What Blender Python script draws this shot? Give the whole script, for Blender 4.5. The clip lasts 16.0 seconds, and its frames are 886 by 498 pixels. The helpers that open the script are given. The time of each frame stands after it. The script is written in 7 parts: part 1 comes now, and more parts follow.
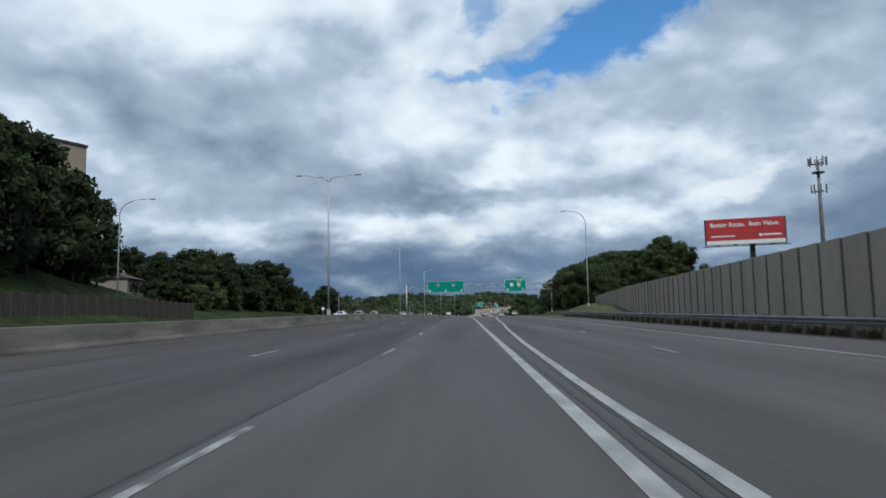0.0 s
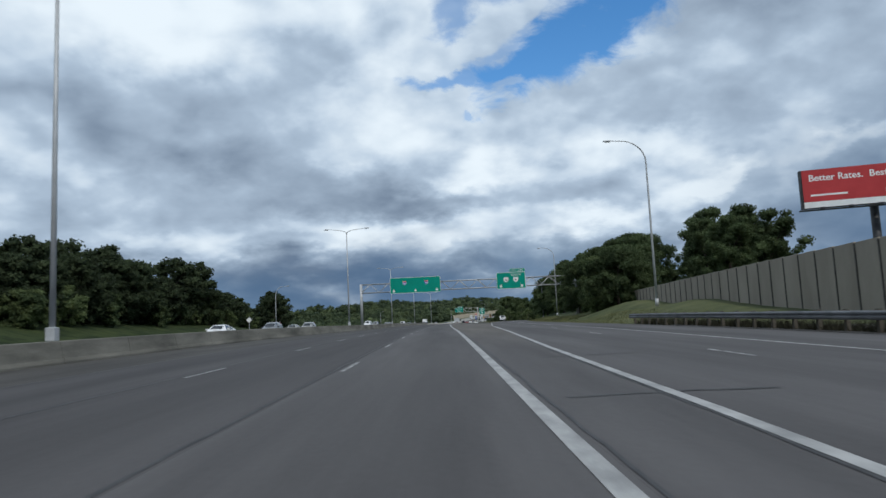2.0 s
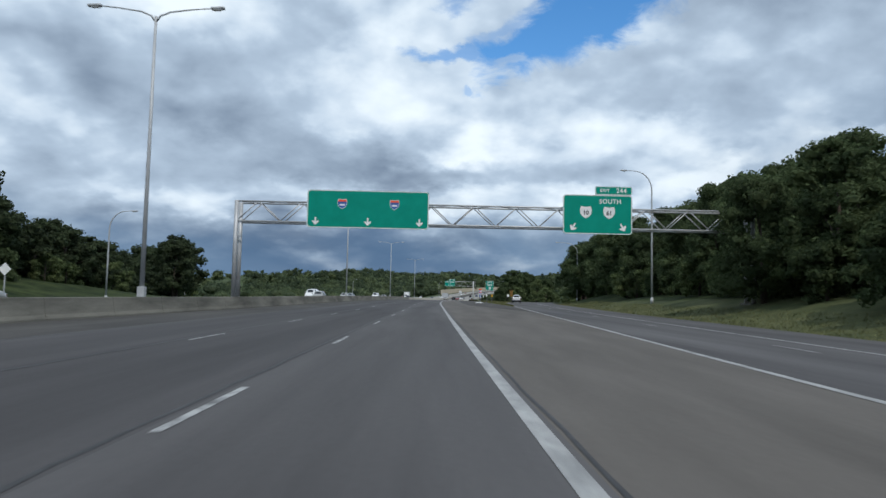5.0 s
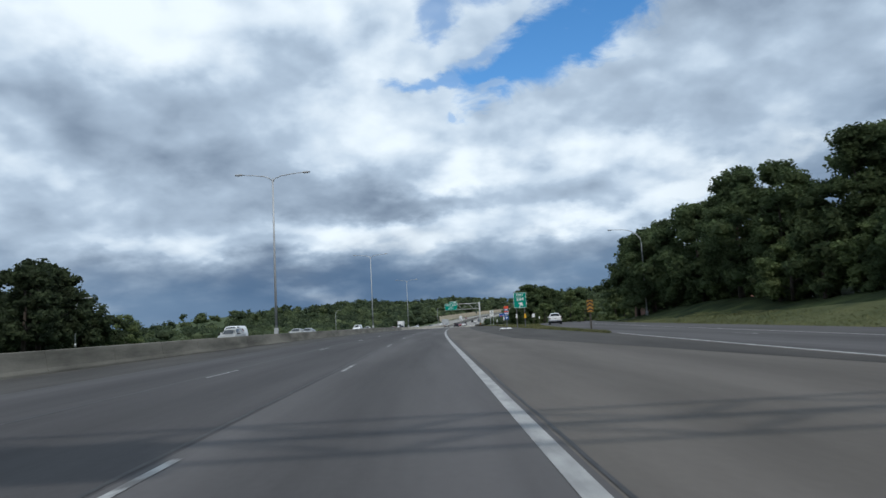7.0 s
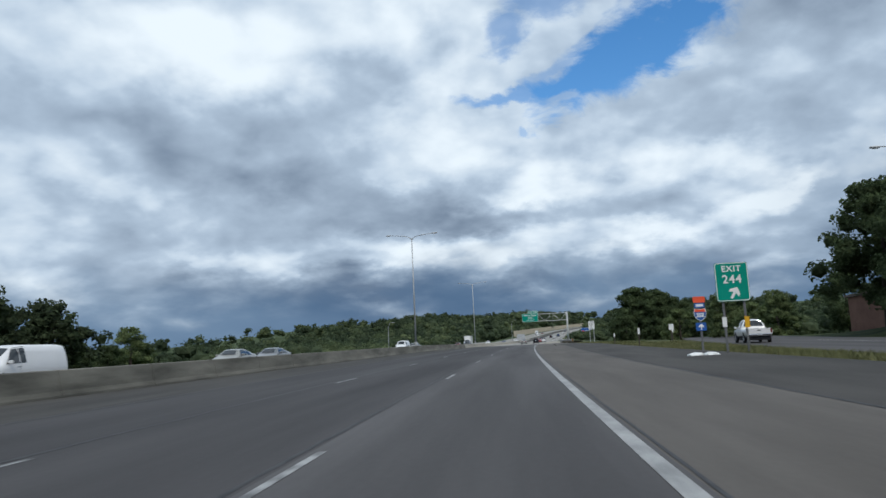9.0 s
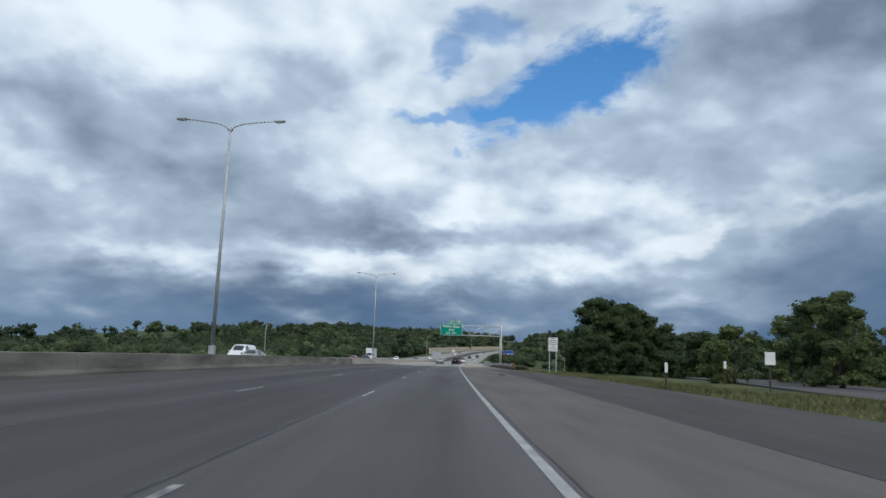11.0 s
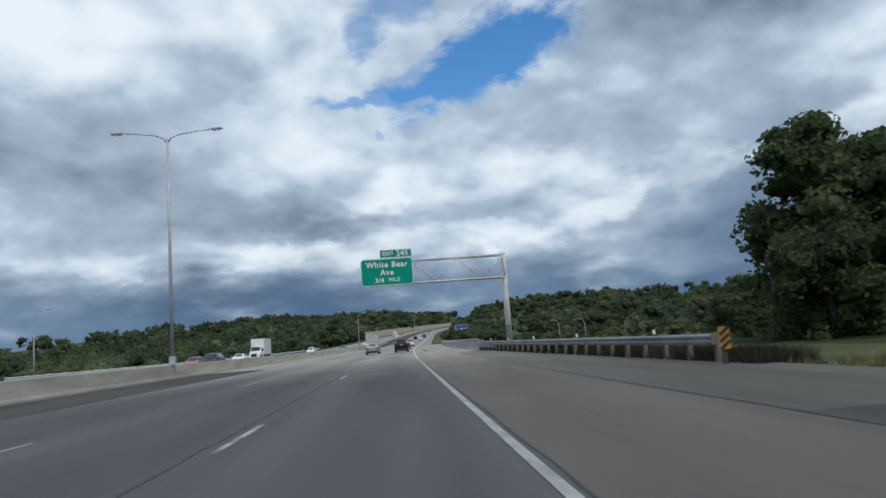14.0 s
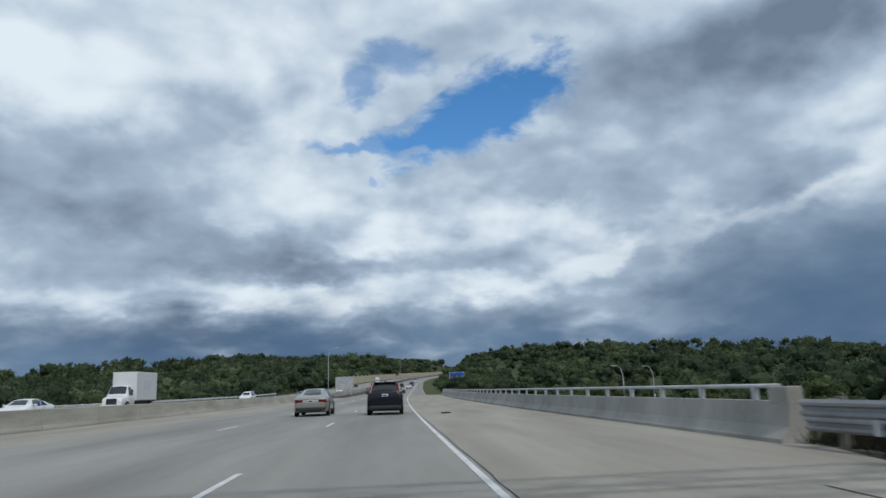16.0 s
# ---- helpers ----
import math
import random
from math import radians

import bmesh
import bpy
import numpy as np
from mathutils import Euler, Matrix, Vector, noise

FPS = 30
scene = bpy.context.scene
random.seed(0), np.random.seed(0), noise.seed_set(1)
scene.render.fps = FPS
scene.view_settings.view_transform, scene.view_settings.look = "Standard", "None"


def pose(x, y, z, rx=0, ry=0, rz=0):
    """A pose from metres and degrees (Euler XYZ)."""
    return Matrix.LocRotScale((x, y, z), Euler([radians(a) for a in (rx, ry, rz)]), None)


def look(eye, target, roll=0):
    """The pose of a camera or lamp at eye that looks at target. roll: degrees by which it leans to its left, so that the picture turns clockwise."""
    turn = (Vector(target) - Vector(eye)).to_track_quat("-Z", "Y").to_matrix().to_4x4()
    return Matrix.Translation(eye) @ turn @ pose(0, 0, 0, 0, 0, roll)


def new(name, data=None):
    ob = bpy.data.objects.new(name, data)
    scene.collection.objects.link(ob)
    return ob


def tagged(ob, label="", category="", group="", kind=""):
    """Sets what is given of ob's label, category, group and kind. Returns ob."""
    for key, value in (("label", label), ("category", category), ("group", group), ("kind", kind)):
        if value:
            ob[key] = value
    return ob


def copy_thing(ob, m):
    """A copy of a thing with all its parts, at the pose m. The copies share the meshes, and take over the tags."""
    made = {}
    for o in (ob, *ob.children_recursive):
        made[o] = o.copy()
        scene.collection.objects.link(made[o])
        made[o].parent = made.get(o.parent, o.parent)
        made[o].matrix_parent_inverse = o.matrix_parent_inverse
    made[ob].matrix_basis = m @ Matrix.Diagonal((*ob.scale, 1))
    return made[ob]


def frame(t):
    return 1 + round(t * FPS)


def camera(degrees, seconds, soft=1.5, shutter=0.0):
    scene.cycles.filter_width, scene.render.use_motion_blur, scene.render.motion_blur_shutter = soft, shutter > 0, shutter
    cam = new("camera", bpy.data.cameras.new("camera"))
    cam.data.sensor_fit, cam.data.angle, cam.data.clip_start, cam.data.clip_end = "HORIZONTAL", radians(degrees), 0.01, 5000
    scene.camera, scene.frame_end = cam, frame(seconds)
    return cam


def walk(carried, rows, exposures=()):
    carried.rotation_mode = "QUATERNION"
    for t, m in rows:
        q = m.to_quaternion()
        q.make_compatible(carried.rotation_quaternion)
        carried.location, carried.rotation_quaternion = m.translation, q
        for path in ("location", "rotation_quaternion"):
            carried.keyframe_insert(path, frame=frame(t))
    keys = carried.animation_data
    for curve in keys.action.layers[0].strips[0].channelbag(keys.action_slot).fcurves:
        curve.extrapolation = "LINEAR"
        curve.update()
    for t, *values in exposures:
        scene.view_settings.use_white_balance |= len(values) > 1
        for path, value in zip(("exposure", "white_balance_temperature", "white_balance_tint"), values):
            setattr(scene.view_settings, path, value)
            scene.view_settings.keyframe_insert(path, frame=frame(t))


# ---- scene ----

# ---------------------------------------------------------------- camera
cam = camera(63.96, 16.0, soft=1.5, shutter=0.15)
PATH = [
    (0.0, pose(-0.989, 0.000, -0.667, 95.952, 0.993, 2.166)),
    (0.5, pose(-1.079, 12.974, -0.495, 101.022, -1.376, 4.443)),
    (1.0, pose(-1.094, 25.948, -0.295, 99.005, -1.928, 2.412)),
    (1.5, pose(-1.117, 38.991, -0.062, 97.354, 2.899, 0.886)),
    (2.0, pose(-1.242, 51.986, 0.251, 96.423, 2.646, 0.434)),
    (2.5, pose(-1.322, 64.791, 0.426, 96.319, 4.372, -2.819)),
    (3.0, pose(-1.435, 77.841, 0.723, 94.455, 2.856, -2.331)),
    (3.5, pose(-1.567, 90.957, 0.970, 94.738, 3.344, -4.982)),
    (4.0, pose(-1.659, 104.352, 1.151, 94.556, 1.726, -6.327)),
    (4.5, pose(-1.776, 117.841, 1.277, 94.825, -0.654, -2.227)),
    (4.7, pose(-1.787, 123.237, 1.399, 94.209, -1.684, -0.897)),
    (6.8, pose(-1.779, 180.575, 1.961, 96.523, 4.432, -1.224)),
    (7.0, pose(-1.812, 186.017, 1.982, 96.501, 2.953, -0.819)),
    (7.5, pose(-1.957, 199.569, 2.121, 96.707, 2.108, 0.770)),
    (8.0, pose(-2.091, 213.160, 2.262, 97.405, 4.158, 7.749)),
    (8.5, pose(-2.139, 226.769, 2.416, 97.435, 2.261, 6.651)),
    (9.0, pose(-2.016, 240.733, 2.602, 97.998, 2.715, 5.033)),
    (9.5, pose(-1.886, 254.441, 2.754, 99.130, 0.320, 1.528)),
    (9.7, pose(-1.776, 259.661, 2.821, 99.764, -1.239, -0.122)),
    (11.8, pose(-0.386, 316.342, 3.260, 98.841, -0.539, -3.087)),
    (12.0, pose(-0.204, 321.866, 3.319, 98.945, 2.027, -3.456)),
    (12.5, pose(0.430, 336.026, 3.473, 98.918, 1.884, -4.337)),
    (13.0, pose(1.109, 350.293, 3.531, 98.547, 2.436, -4.370)),
    (13.5, pose(1.883, 364.874, 3.541, 97.829, 2.542, -5.389)),
    (14.0, pose(2.618, 379.571, 3.619, 97.567, 4.308, -6.413)),
    (14.5, pose(3.326, 394.182, 3.678, 97.659, 4.783, -7.314)),
    (15.0, pose(4.051, 408.654, 3.734, 98.864, 3.737, -7.768)),
    (15.5, pose(4.795, 422.983, 3.804, 101.560, 3.361, -7.669)),
    (16.0, pose(5.661, 437.358, 3.855, 101.439, 1.869, -7.742)),
]
walk(cam, PATH, exposures=((0.0, 0.06), (0.5, 0.18), (1.0, 0.12), (2.0, 0.04), (2.7, 0.06), (3.5, 0.15), (4.5, 0.18), (7.0, 0.14), (9.0, 0.08), (12.5, 0.03), (13.5, 0.0), (14.5, 0.0), (15.2, 0.04), (15.6, 0.0), (16.0, -0.10)))


# places of the sky's openings, and of painted dashes and cracks along the road
SKY_SEED = 3.7
HOLES = ((11.5, 22.3, 7.6, 2.6, 22, 1.0), (7.2, 20.4, 4.6, 1.5, 8, 1.0), (1.5, 20.1, 2.8, 0.5, 4, 0.75), (3.7, 26.1, 3.2, 1.4, 14, 0.6), (1.3, 24.3, 1.7, 1.2, 10, 0.6), (1.9, 16.9, 0.5, 0.25, 0, 0.45), (16.2, 23.5, 3.4, 2.0, 12, 1.0), (13.4, 21.8, 5.2, 1.9, 14, 1.0), (5.3, 22.3, 3.0, 0.5, 25, 0.5))
WISPS = ((7.6, 24.6, 4.4, 0.65, 30, 0.9), (12.1, 25.6, 1.8, 0.4, 30, 0.6), (1.5, 21.9, 3.5, 0.5, 18, 0.8), (5.7, 19.3, 1.3, 0.4, 0, 0.5))
CLOUDS_BRIGHT = ((-23.1, 22.5, 6.4, 3.9, 0, 0.34), (-14.9, 25.7, 9.6, 4.6, 0, 0.2), (-4.4, 19.6, 3.6, 3.4, 0, 0.26), (-5.5, 15.6, 4.3, 2.1, 0, 0.22), (3.4, 12.6, 3.3, 1.5, 0, 0.34), (10.9, 12.4, 6.6, 1.6, 10, 0.3), (17.9, 13.2, 2.8, 1.6, 20, 0.28), (19.2, 9.9, 2.9, 1.0, 20, 0.3), (-0.3, 8.0, 7.8, 1.2, 3, 0.42), (-8.3, 8.7, 5.1, 0.9, 0, 0.28), (-22.3, 7.3, 4.1, 0.8, 0, 0.26), (12.6, 8.1, 4.2, 0.7, 6, 0.34), (35.8, 13.4, 3.8, 0.7, 24, 0.42), (31.5, 12.3, 3.3, 0.6, 28, 0.3), (22.1, 10.6, 2.3, 0.6, 20, 0.3), (26.6, 20.8, 7.3, 2.7, 15, 0.22), (38.8, 18.9, 5.3, 2.7, 20, 0.14), (-17.4, 11.8, 5.1, 1.1, 0, 0.22), (6.4, 17.2, 7.7, 2.3, 0, 0.14), (-12.8, 6.7, 5.5, 0.6, 0, 0.16), (18.5, 27.3, 7.7, 2.3, 10, 0.12), (-3.1, 28.0, 7.8, 2.3, 0, 0.12))
CLOUDS_GREY = ((33.8, 24.4, 12.1, 2.9, 8, -0.78), (34.5, 14.9, 5.2, 2.1, 22, -0.42), (27.1, 17.3, 9.1, 2.7, 20, -0.2), (20.4, 16.7, 6.2, 2.3, 15, -0.14), (-23.3, 16.2, 8.1, 3.9, -6, -0.36), (-9.2, 11.3, 10.7, 2.1, -6, -0.46), (-1.2, 10.7, 4.2, 1.1, 0, -0.28), (-9.7, 21.9, 3.4, 1.8, -5, -0.34), (-4.7, 24.1, 1.7, 2.0, 0, -0.26), (-16.2, 19.0, 5.8, 2.3, 0, -0.12), (-23.8, 9.0, 5.6, 1.6, 0, -0.2), (7.1, 10.3, 5.1, 1.1, 0, -0.14))
CLOUDS_SLATE = ((35.0, 6.6, 12.0, 3.9, 18, -0.5), (27.8, 8.1, 5.5, 1.8, 20, -0.3), (11.5, 5.5, 11.9, 1.0, 5, -0.42), (-1.2, 4.9, 10.5, 0.8, 0, -0.3), (-20.4, 5.4, 11.0, 1.9, 0, -0.42), (-9.9, 4.8, 9.2, 1.4, 0, -0.3), (3.3, 6.6, 4.6, 0.6, 0, -0.2))
CLOUD_DARK, CLOUD_MID, CLOUD_LIGHT = (0.165, 0.225, 0.315), (0.455, 0.57, 0.705), (0.80, 0.895, 0.97)
DASHES = (-11, 4.5, 20, 36, 52, 69, 82, 94, 105, 117, 127.5, 138, 150, 163, 176, 190, 206, 226, 246, 264.5, 281, 298, 316, 334, 352, 370.5, 389, 408, 427, 446, 464, 482, 500, 518, 536, 554, 572, 590, 608, 626, 644, 662)
RAMP_DASHES = (-12, 4, 19, 35.5, 52, 68, 86, 103, 120, 134, 150, 167, 184, 200, 217)
CRACKS = ((42.5, -3.6, 3.0), (44.2, 0.1, 4.6), (62, 0.5, 3.5), (71, 1.3, 4.0), (88, -3.5, 0.4), (271, -5.0, -3.0), (336, -5.2, -2.9), (346, -4.2, -3.0), (372, -2.2, 0.6), (407, -4.2, -3.0), (18, -7, -3.8), (228, -11, -4), (216, -11.5, -7.8))

# ---------------------------------------------------------------- light and sky
scene.view_settings.exposure = 0.0
SUN_DIR = Vector((0.22, -0.58, 0.78)).normalized()

world = bpy.data.worlds.new("sky")
scene.world = world
world.use_nodes = True
wt = world.node_tree
wt.nodes.clear()


def wnode(kind, **props):
    nd = wt.nodes.new(kind)
    for key, value in props.items():
        setattr(nd, key, value)
    return nd


def wmath(op, a, b=None, c=None, clamp=False):
    nd = wnode("ShaderNodeMath", operation=op, use_clamp=clamp)
    for i, v in enumerate((a, b, c)):
        if v is None:
            continue
        if isinstance(v, (int, float)):
            nd.inputs[i].default_value = v
        else:
            wt.links.new(v, nd.inputs[i])
    return nd.outputs[0]


def wsmooth(v, lo, hi, a=0.0, b=1.0):
    nd = wnode("ShaderNodeMapRange", interpolation_type="SMOOTHSTEP")
    wt.links.new(v, nd.inputs[0])
    for i, k in enumerate((lo, hi, a, b)):
        nd.inputs[i + 1].default_value = k
    return nd.outputs[0]


def wnoise(vec, scale, detail, rough, distort=0.0):
    nd = wnode("ShaderNodeTexNoise", noise_dimensions="3D")
    wt.links.new(vec, nd.inputs["Vector"])
    nd.inputs["Scale"].default_value = scale
    nd.inputs["Detail"].default_value = detail
    nd.inputs["Roughness"].default_value = rough
    nd.inputs["Distortion"].default_value = distort
    return nd.outputs["Fac"]


def wmix(fac, a, b):
    nd = wnode("ShaderNodeMix", data_type="RGBA")
    if isinstance(fac, float):
        nd.inputs[0].default_value = fac
    else:
        wt.links.new(fac, nd.inputs[0])
    for i, v in ((6, a), (7, b)):
        if isinstance(v, tuple):
            nd.inputs[i].default_value = (*v, 1)
        else:
            wt.links.new(v, nd.inputs[i])
    return nd.outputs[2]


coords = wnode("ShaderNodeTexCoord")
split = wnode("ShaderNodeSeparateXYZ")
wt.links.new(coords.outputs["Generated"], split.inputs[0])
dx, dy, dz = split.outputs
# direction of the sky in degrees, and a space for the clouds that shrinks them towards the horizon
az = wmath("MULTIPLY", wmath("ARCTAN2", dx, dy), 180 / math.pi)
el = wmath("MULTIPLY", wmath("ARCSINE", dz), 180 / math.pi)
shrink = wmath("POWER", wmath("ADD", wmath("MAXIMUM", dz, 0.0), 0.16), 0.45)


def cloud_vector(up=0.0, side=0.0, flat=1.45, depth=SKY_SEED):
    """A point of the cloud space, shifted upwards or sideways."""
    nd = wnode("ShaderNodeCombineXYZ")
    wt.links.new(wmath("DIVIDE", wmath("ADD", dx, side), shrink), nd.inputs[0])
    wt.links.new(wmath("ADD", wmath("DIVIDE", dy, shrink), depth), nd.inputs[1])
    wt.links.new(wmath("MULTIPLY", wmath("DIVIDE", wmath("ADD", dz, up), shrink), flat), nd.inputs[2])
    return nd.outputs[0]


def puffs(vec, scale, detail):
    """Round heaps of several sizes."""
    nd = wnode("ShaderNodeTexVoronoi", feature="SMOOTH_F1", voronoi_dimensions="3D")
    wt.links.new(vec, nd.inputs["Vector"])
    nd.inputs["Scale"].default_value = scale
    nd.inputs["Detail"].default_value = detail
    nd.inputs["Roughness"].default_value = 0.55
    nd.inputs["Smoothness"].default_value = 0.35
    return nd.outputs["Distance"]


def bent(vec, amount, scale):
    """The cloud space, stirred."""
    nz = wnode("ShaderNodeTexNoise")
    wt.links.new(vec, nz.inputs["Vector"])
    nz.inputs["Scale"].default_value, nz.inputs["Detail"].default_value, nz.inputs["Roughness"].default_value = scale, 5.0, 0.55
    mad = wnode("ShaderNodeVectorMath", operation="MULTIPLY_ADD")
    wt.links.new(nz.outputs["Color"], mad.inputs[0])
    mad.inputs[1].default_value = (amount, amount, amount)
    wt.links.new(vec, mad.inputs[2])
    return mad.outputs[0]


vec = cloud_vector()
vec_up = cloud_vector(0.030, 0.012)
broad = wnoise(vec, 2.0, 3.0, 0.5)
fine = wnoise(vec, 4.6, 5.0, 0.48, 0.15)
fine_up = wnoise(vec_up, 4.6, 5.0, 0.48, 0.15)
heap = puffs(bent(vec, 0.34, 2.6), 3.6, 2.0)
heap_up = puffs(bent(vec_up, 0.34, 2.6), 3.6, 2.0)
# tops of the heaps catch the light, bellies lie in their own shade
relief = wmath("ADD", wmath("MULTIPLY", wmath("SUBTRACT", fine, fine_up), 0.75), wmath("MULTIPLY", wmath("SUBTRACT", heap_up, heap), 0.42))
relief = wmath("ADD", relief, wmath("MULTIPLY", wmath("SUBTRACT", 0.45, heap), 0.14))
tone = wmath("ADD", wmath("MULTIPLY", wmath("SUBTRACT", broad, 0.5), 0.16), wmath("ADD", wmath("MULTIPLY", wmath("SUBTRACT", fine, 0.5), 0.28), 0.74))
tone = wmath("ADD", tone, relief)

warp = wnode("ShaderNodeTexNoise")
wt.links.new(vec, warp.inputs["Vector"])
warp.inputs["Scale"].default_value, warp.inputs["Detail"].default_value, warp.inputs["Roughness"].default_value = 5.5, 6.0, 0.56
shift = wnode("ShaderNodeSeparateColor")
wt.links.new(warp.outputs["Color"], shift.inputs[0])
waz = wmath("MULTIPLY_ADD", wmath("SUBTRACT", shift.outputs[0], 0.5), 9.0, az)
wel = wmath("MULTIPLY_ADD", wmath("SUBTRACT", shift.outputs[1], 0.5), 6.0, el)


def spot(u, v, a, b, turn, amount):
    """Distance from the middle of an oval of sky, 1 at its rim."""
    c, s = math.cos(radians(turn)), math.sin(radians(turn))
    pu, pv = wmath("SUBTRACT", waz, u), wmath("SUBTRACT", wel, v)
    ru = wmath("DIVIDE", wmath("MULTIPLY_ADD", pu, c, wmath("MULTIPLY", pv, s)), a)
    rv = wmath("DIVIDE", wmath("MULTIPLY_ADD", pv, c, wmath("MULTIPLY", pu, -s)), b)
    return wmath("SQRT", wmath("MULTIPLY_ADD", ru, ru, wmath("MULTIPLY", rv, rv)))


# heaps of cloud, thinner and brighter or thicker and greyer
for oval in CLOUDS_BRIGHT + CLOUDS_GREY + CLOUDS_SLATE:
    tone = wmath("ADD", tone, wsmooth(spot(*oval), 1.75, 0.15, 0.0, oval[5]))
cloud = wmix(wmath("DIVIDE", wmath("ADD", tone, 0.05), 0.75, clamp=True), CLOUD_DARK, CLOUD_MID)
cloud = wmix(wsmooth(tone, 0.52, 1.15), cloud, CLOUD_LIGHT)
# distant rain: slate blue towards the horizon, deeper to the east
soft = wmath("MULTIPLY", wmath("SUBTRACT", fine, 0.5), 9.0)
haze = wsmooth(wmath("ADD", el, soft), 2.0, 8.0, 0.95, 0.0)
east = wsmooth(wmath("ADD", az, soft), 16.0, 36.0)
haze = wmath("MAXIMUM", haze, wmath("MULTIPLY", wsmooth(wmath("ADD", el, soft), 5.0, 18.0, 0.92, 0.0), east))
slate = wmix(wsmooth(wnoise(vec, 1.5, 3.0, 0.5), 0.35, 0.65), (0.075, 0.142, 0.25), (0.135, 0.222, 0.345))
cloud = wmix(haze, cloud, slate)
# the hole of clear sky, crossed by wisps
rag = wmath("MULTIPLY", wmath("SUBTRACT", wnoise(cloud_vector(flat=2.4, depth=8.1), 9.0, 8.0, 0.64, 0.5), 0.5), 2.3)
hole = None
for oval in HOLES:
    one = wsmooth(wmath("ADD", spot(*oval), rag), 1.45, 0.55, 0.0, oval[5])
    hole = one if hole is None else wmath("MAXIMUM", hole, one)
for oval in WISPS:
    hole = wmath("MULTIPLY", hole, wsmooth(wmath("ADD", spot(*oval), rag), 0.5, 1.5, 1.0 - oval[5], 1.0))
air = wnode("ShaderNodeTexSky", sky_type="NISHITA")
air.sun_disc = False
air.sun_elevation = math.asin(SUN_DIR.z)
air.sun_rotation = math.atan2(SUN_DIR.x, SUN_DIR.y)
air.air_density, air.dust_density, air.ozone_density = 1.0, 0.2, 2.5
bg_air, bg_cloud, join, wout = wnode("ShaderNodeBackground"), wnode("ShaderNodeBackground"), wnode("ShaderNodeMixShader"), wnode("ShaderNodeOutputWorld")
deep = wnode("ShaderNodeHueSaturation")
deep.inputs["Saturation"].default_value = 1.3
wt.links.new(air.outputs[0], deep.inputs["Color"])
wt.links.new(deep.outputs[0], bg_air.inputs[0])
bg_air.inputs[1].default_value = 0.15
wt.links.new(cloud, bg_cloud.inputs[0])
bg_cloud.inputs[1].default_value = 1.0
wt.links.new(hole, join.inputs[0])
wt.links.new(bg_cloud.outputs[0], join.inputs[1])
wt.links.new(bg_air.outputs[0], join.inputs[2])
wt.links.new(join.outputs[0], wout.inputs[0])

sun_data = bpy.data.lights.new("sun", "SUN")
sun_data.energy, sun_data.angle, sun_data.color = 1.75, radians(1.8), (1.0, 0.95, 0.88)
sun = new("sun", sun_data)
sun.matrix_world = look((0, 0, 300), Vector((0, 0, 300)) - SUN_DIR)

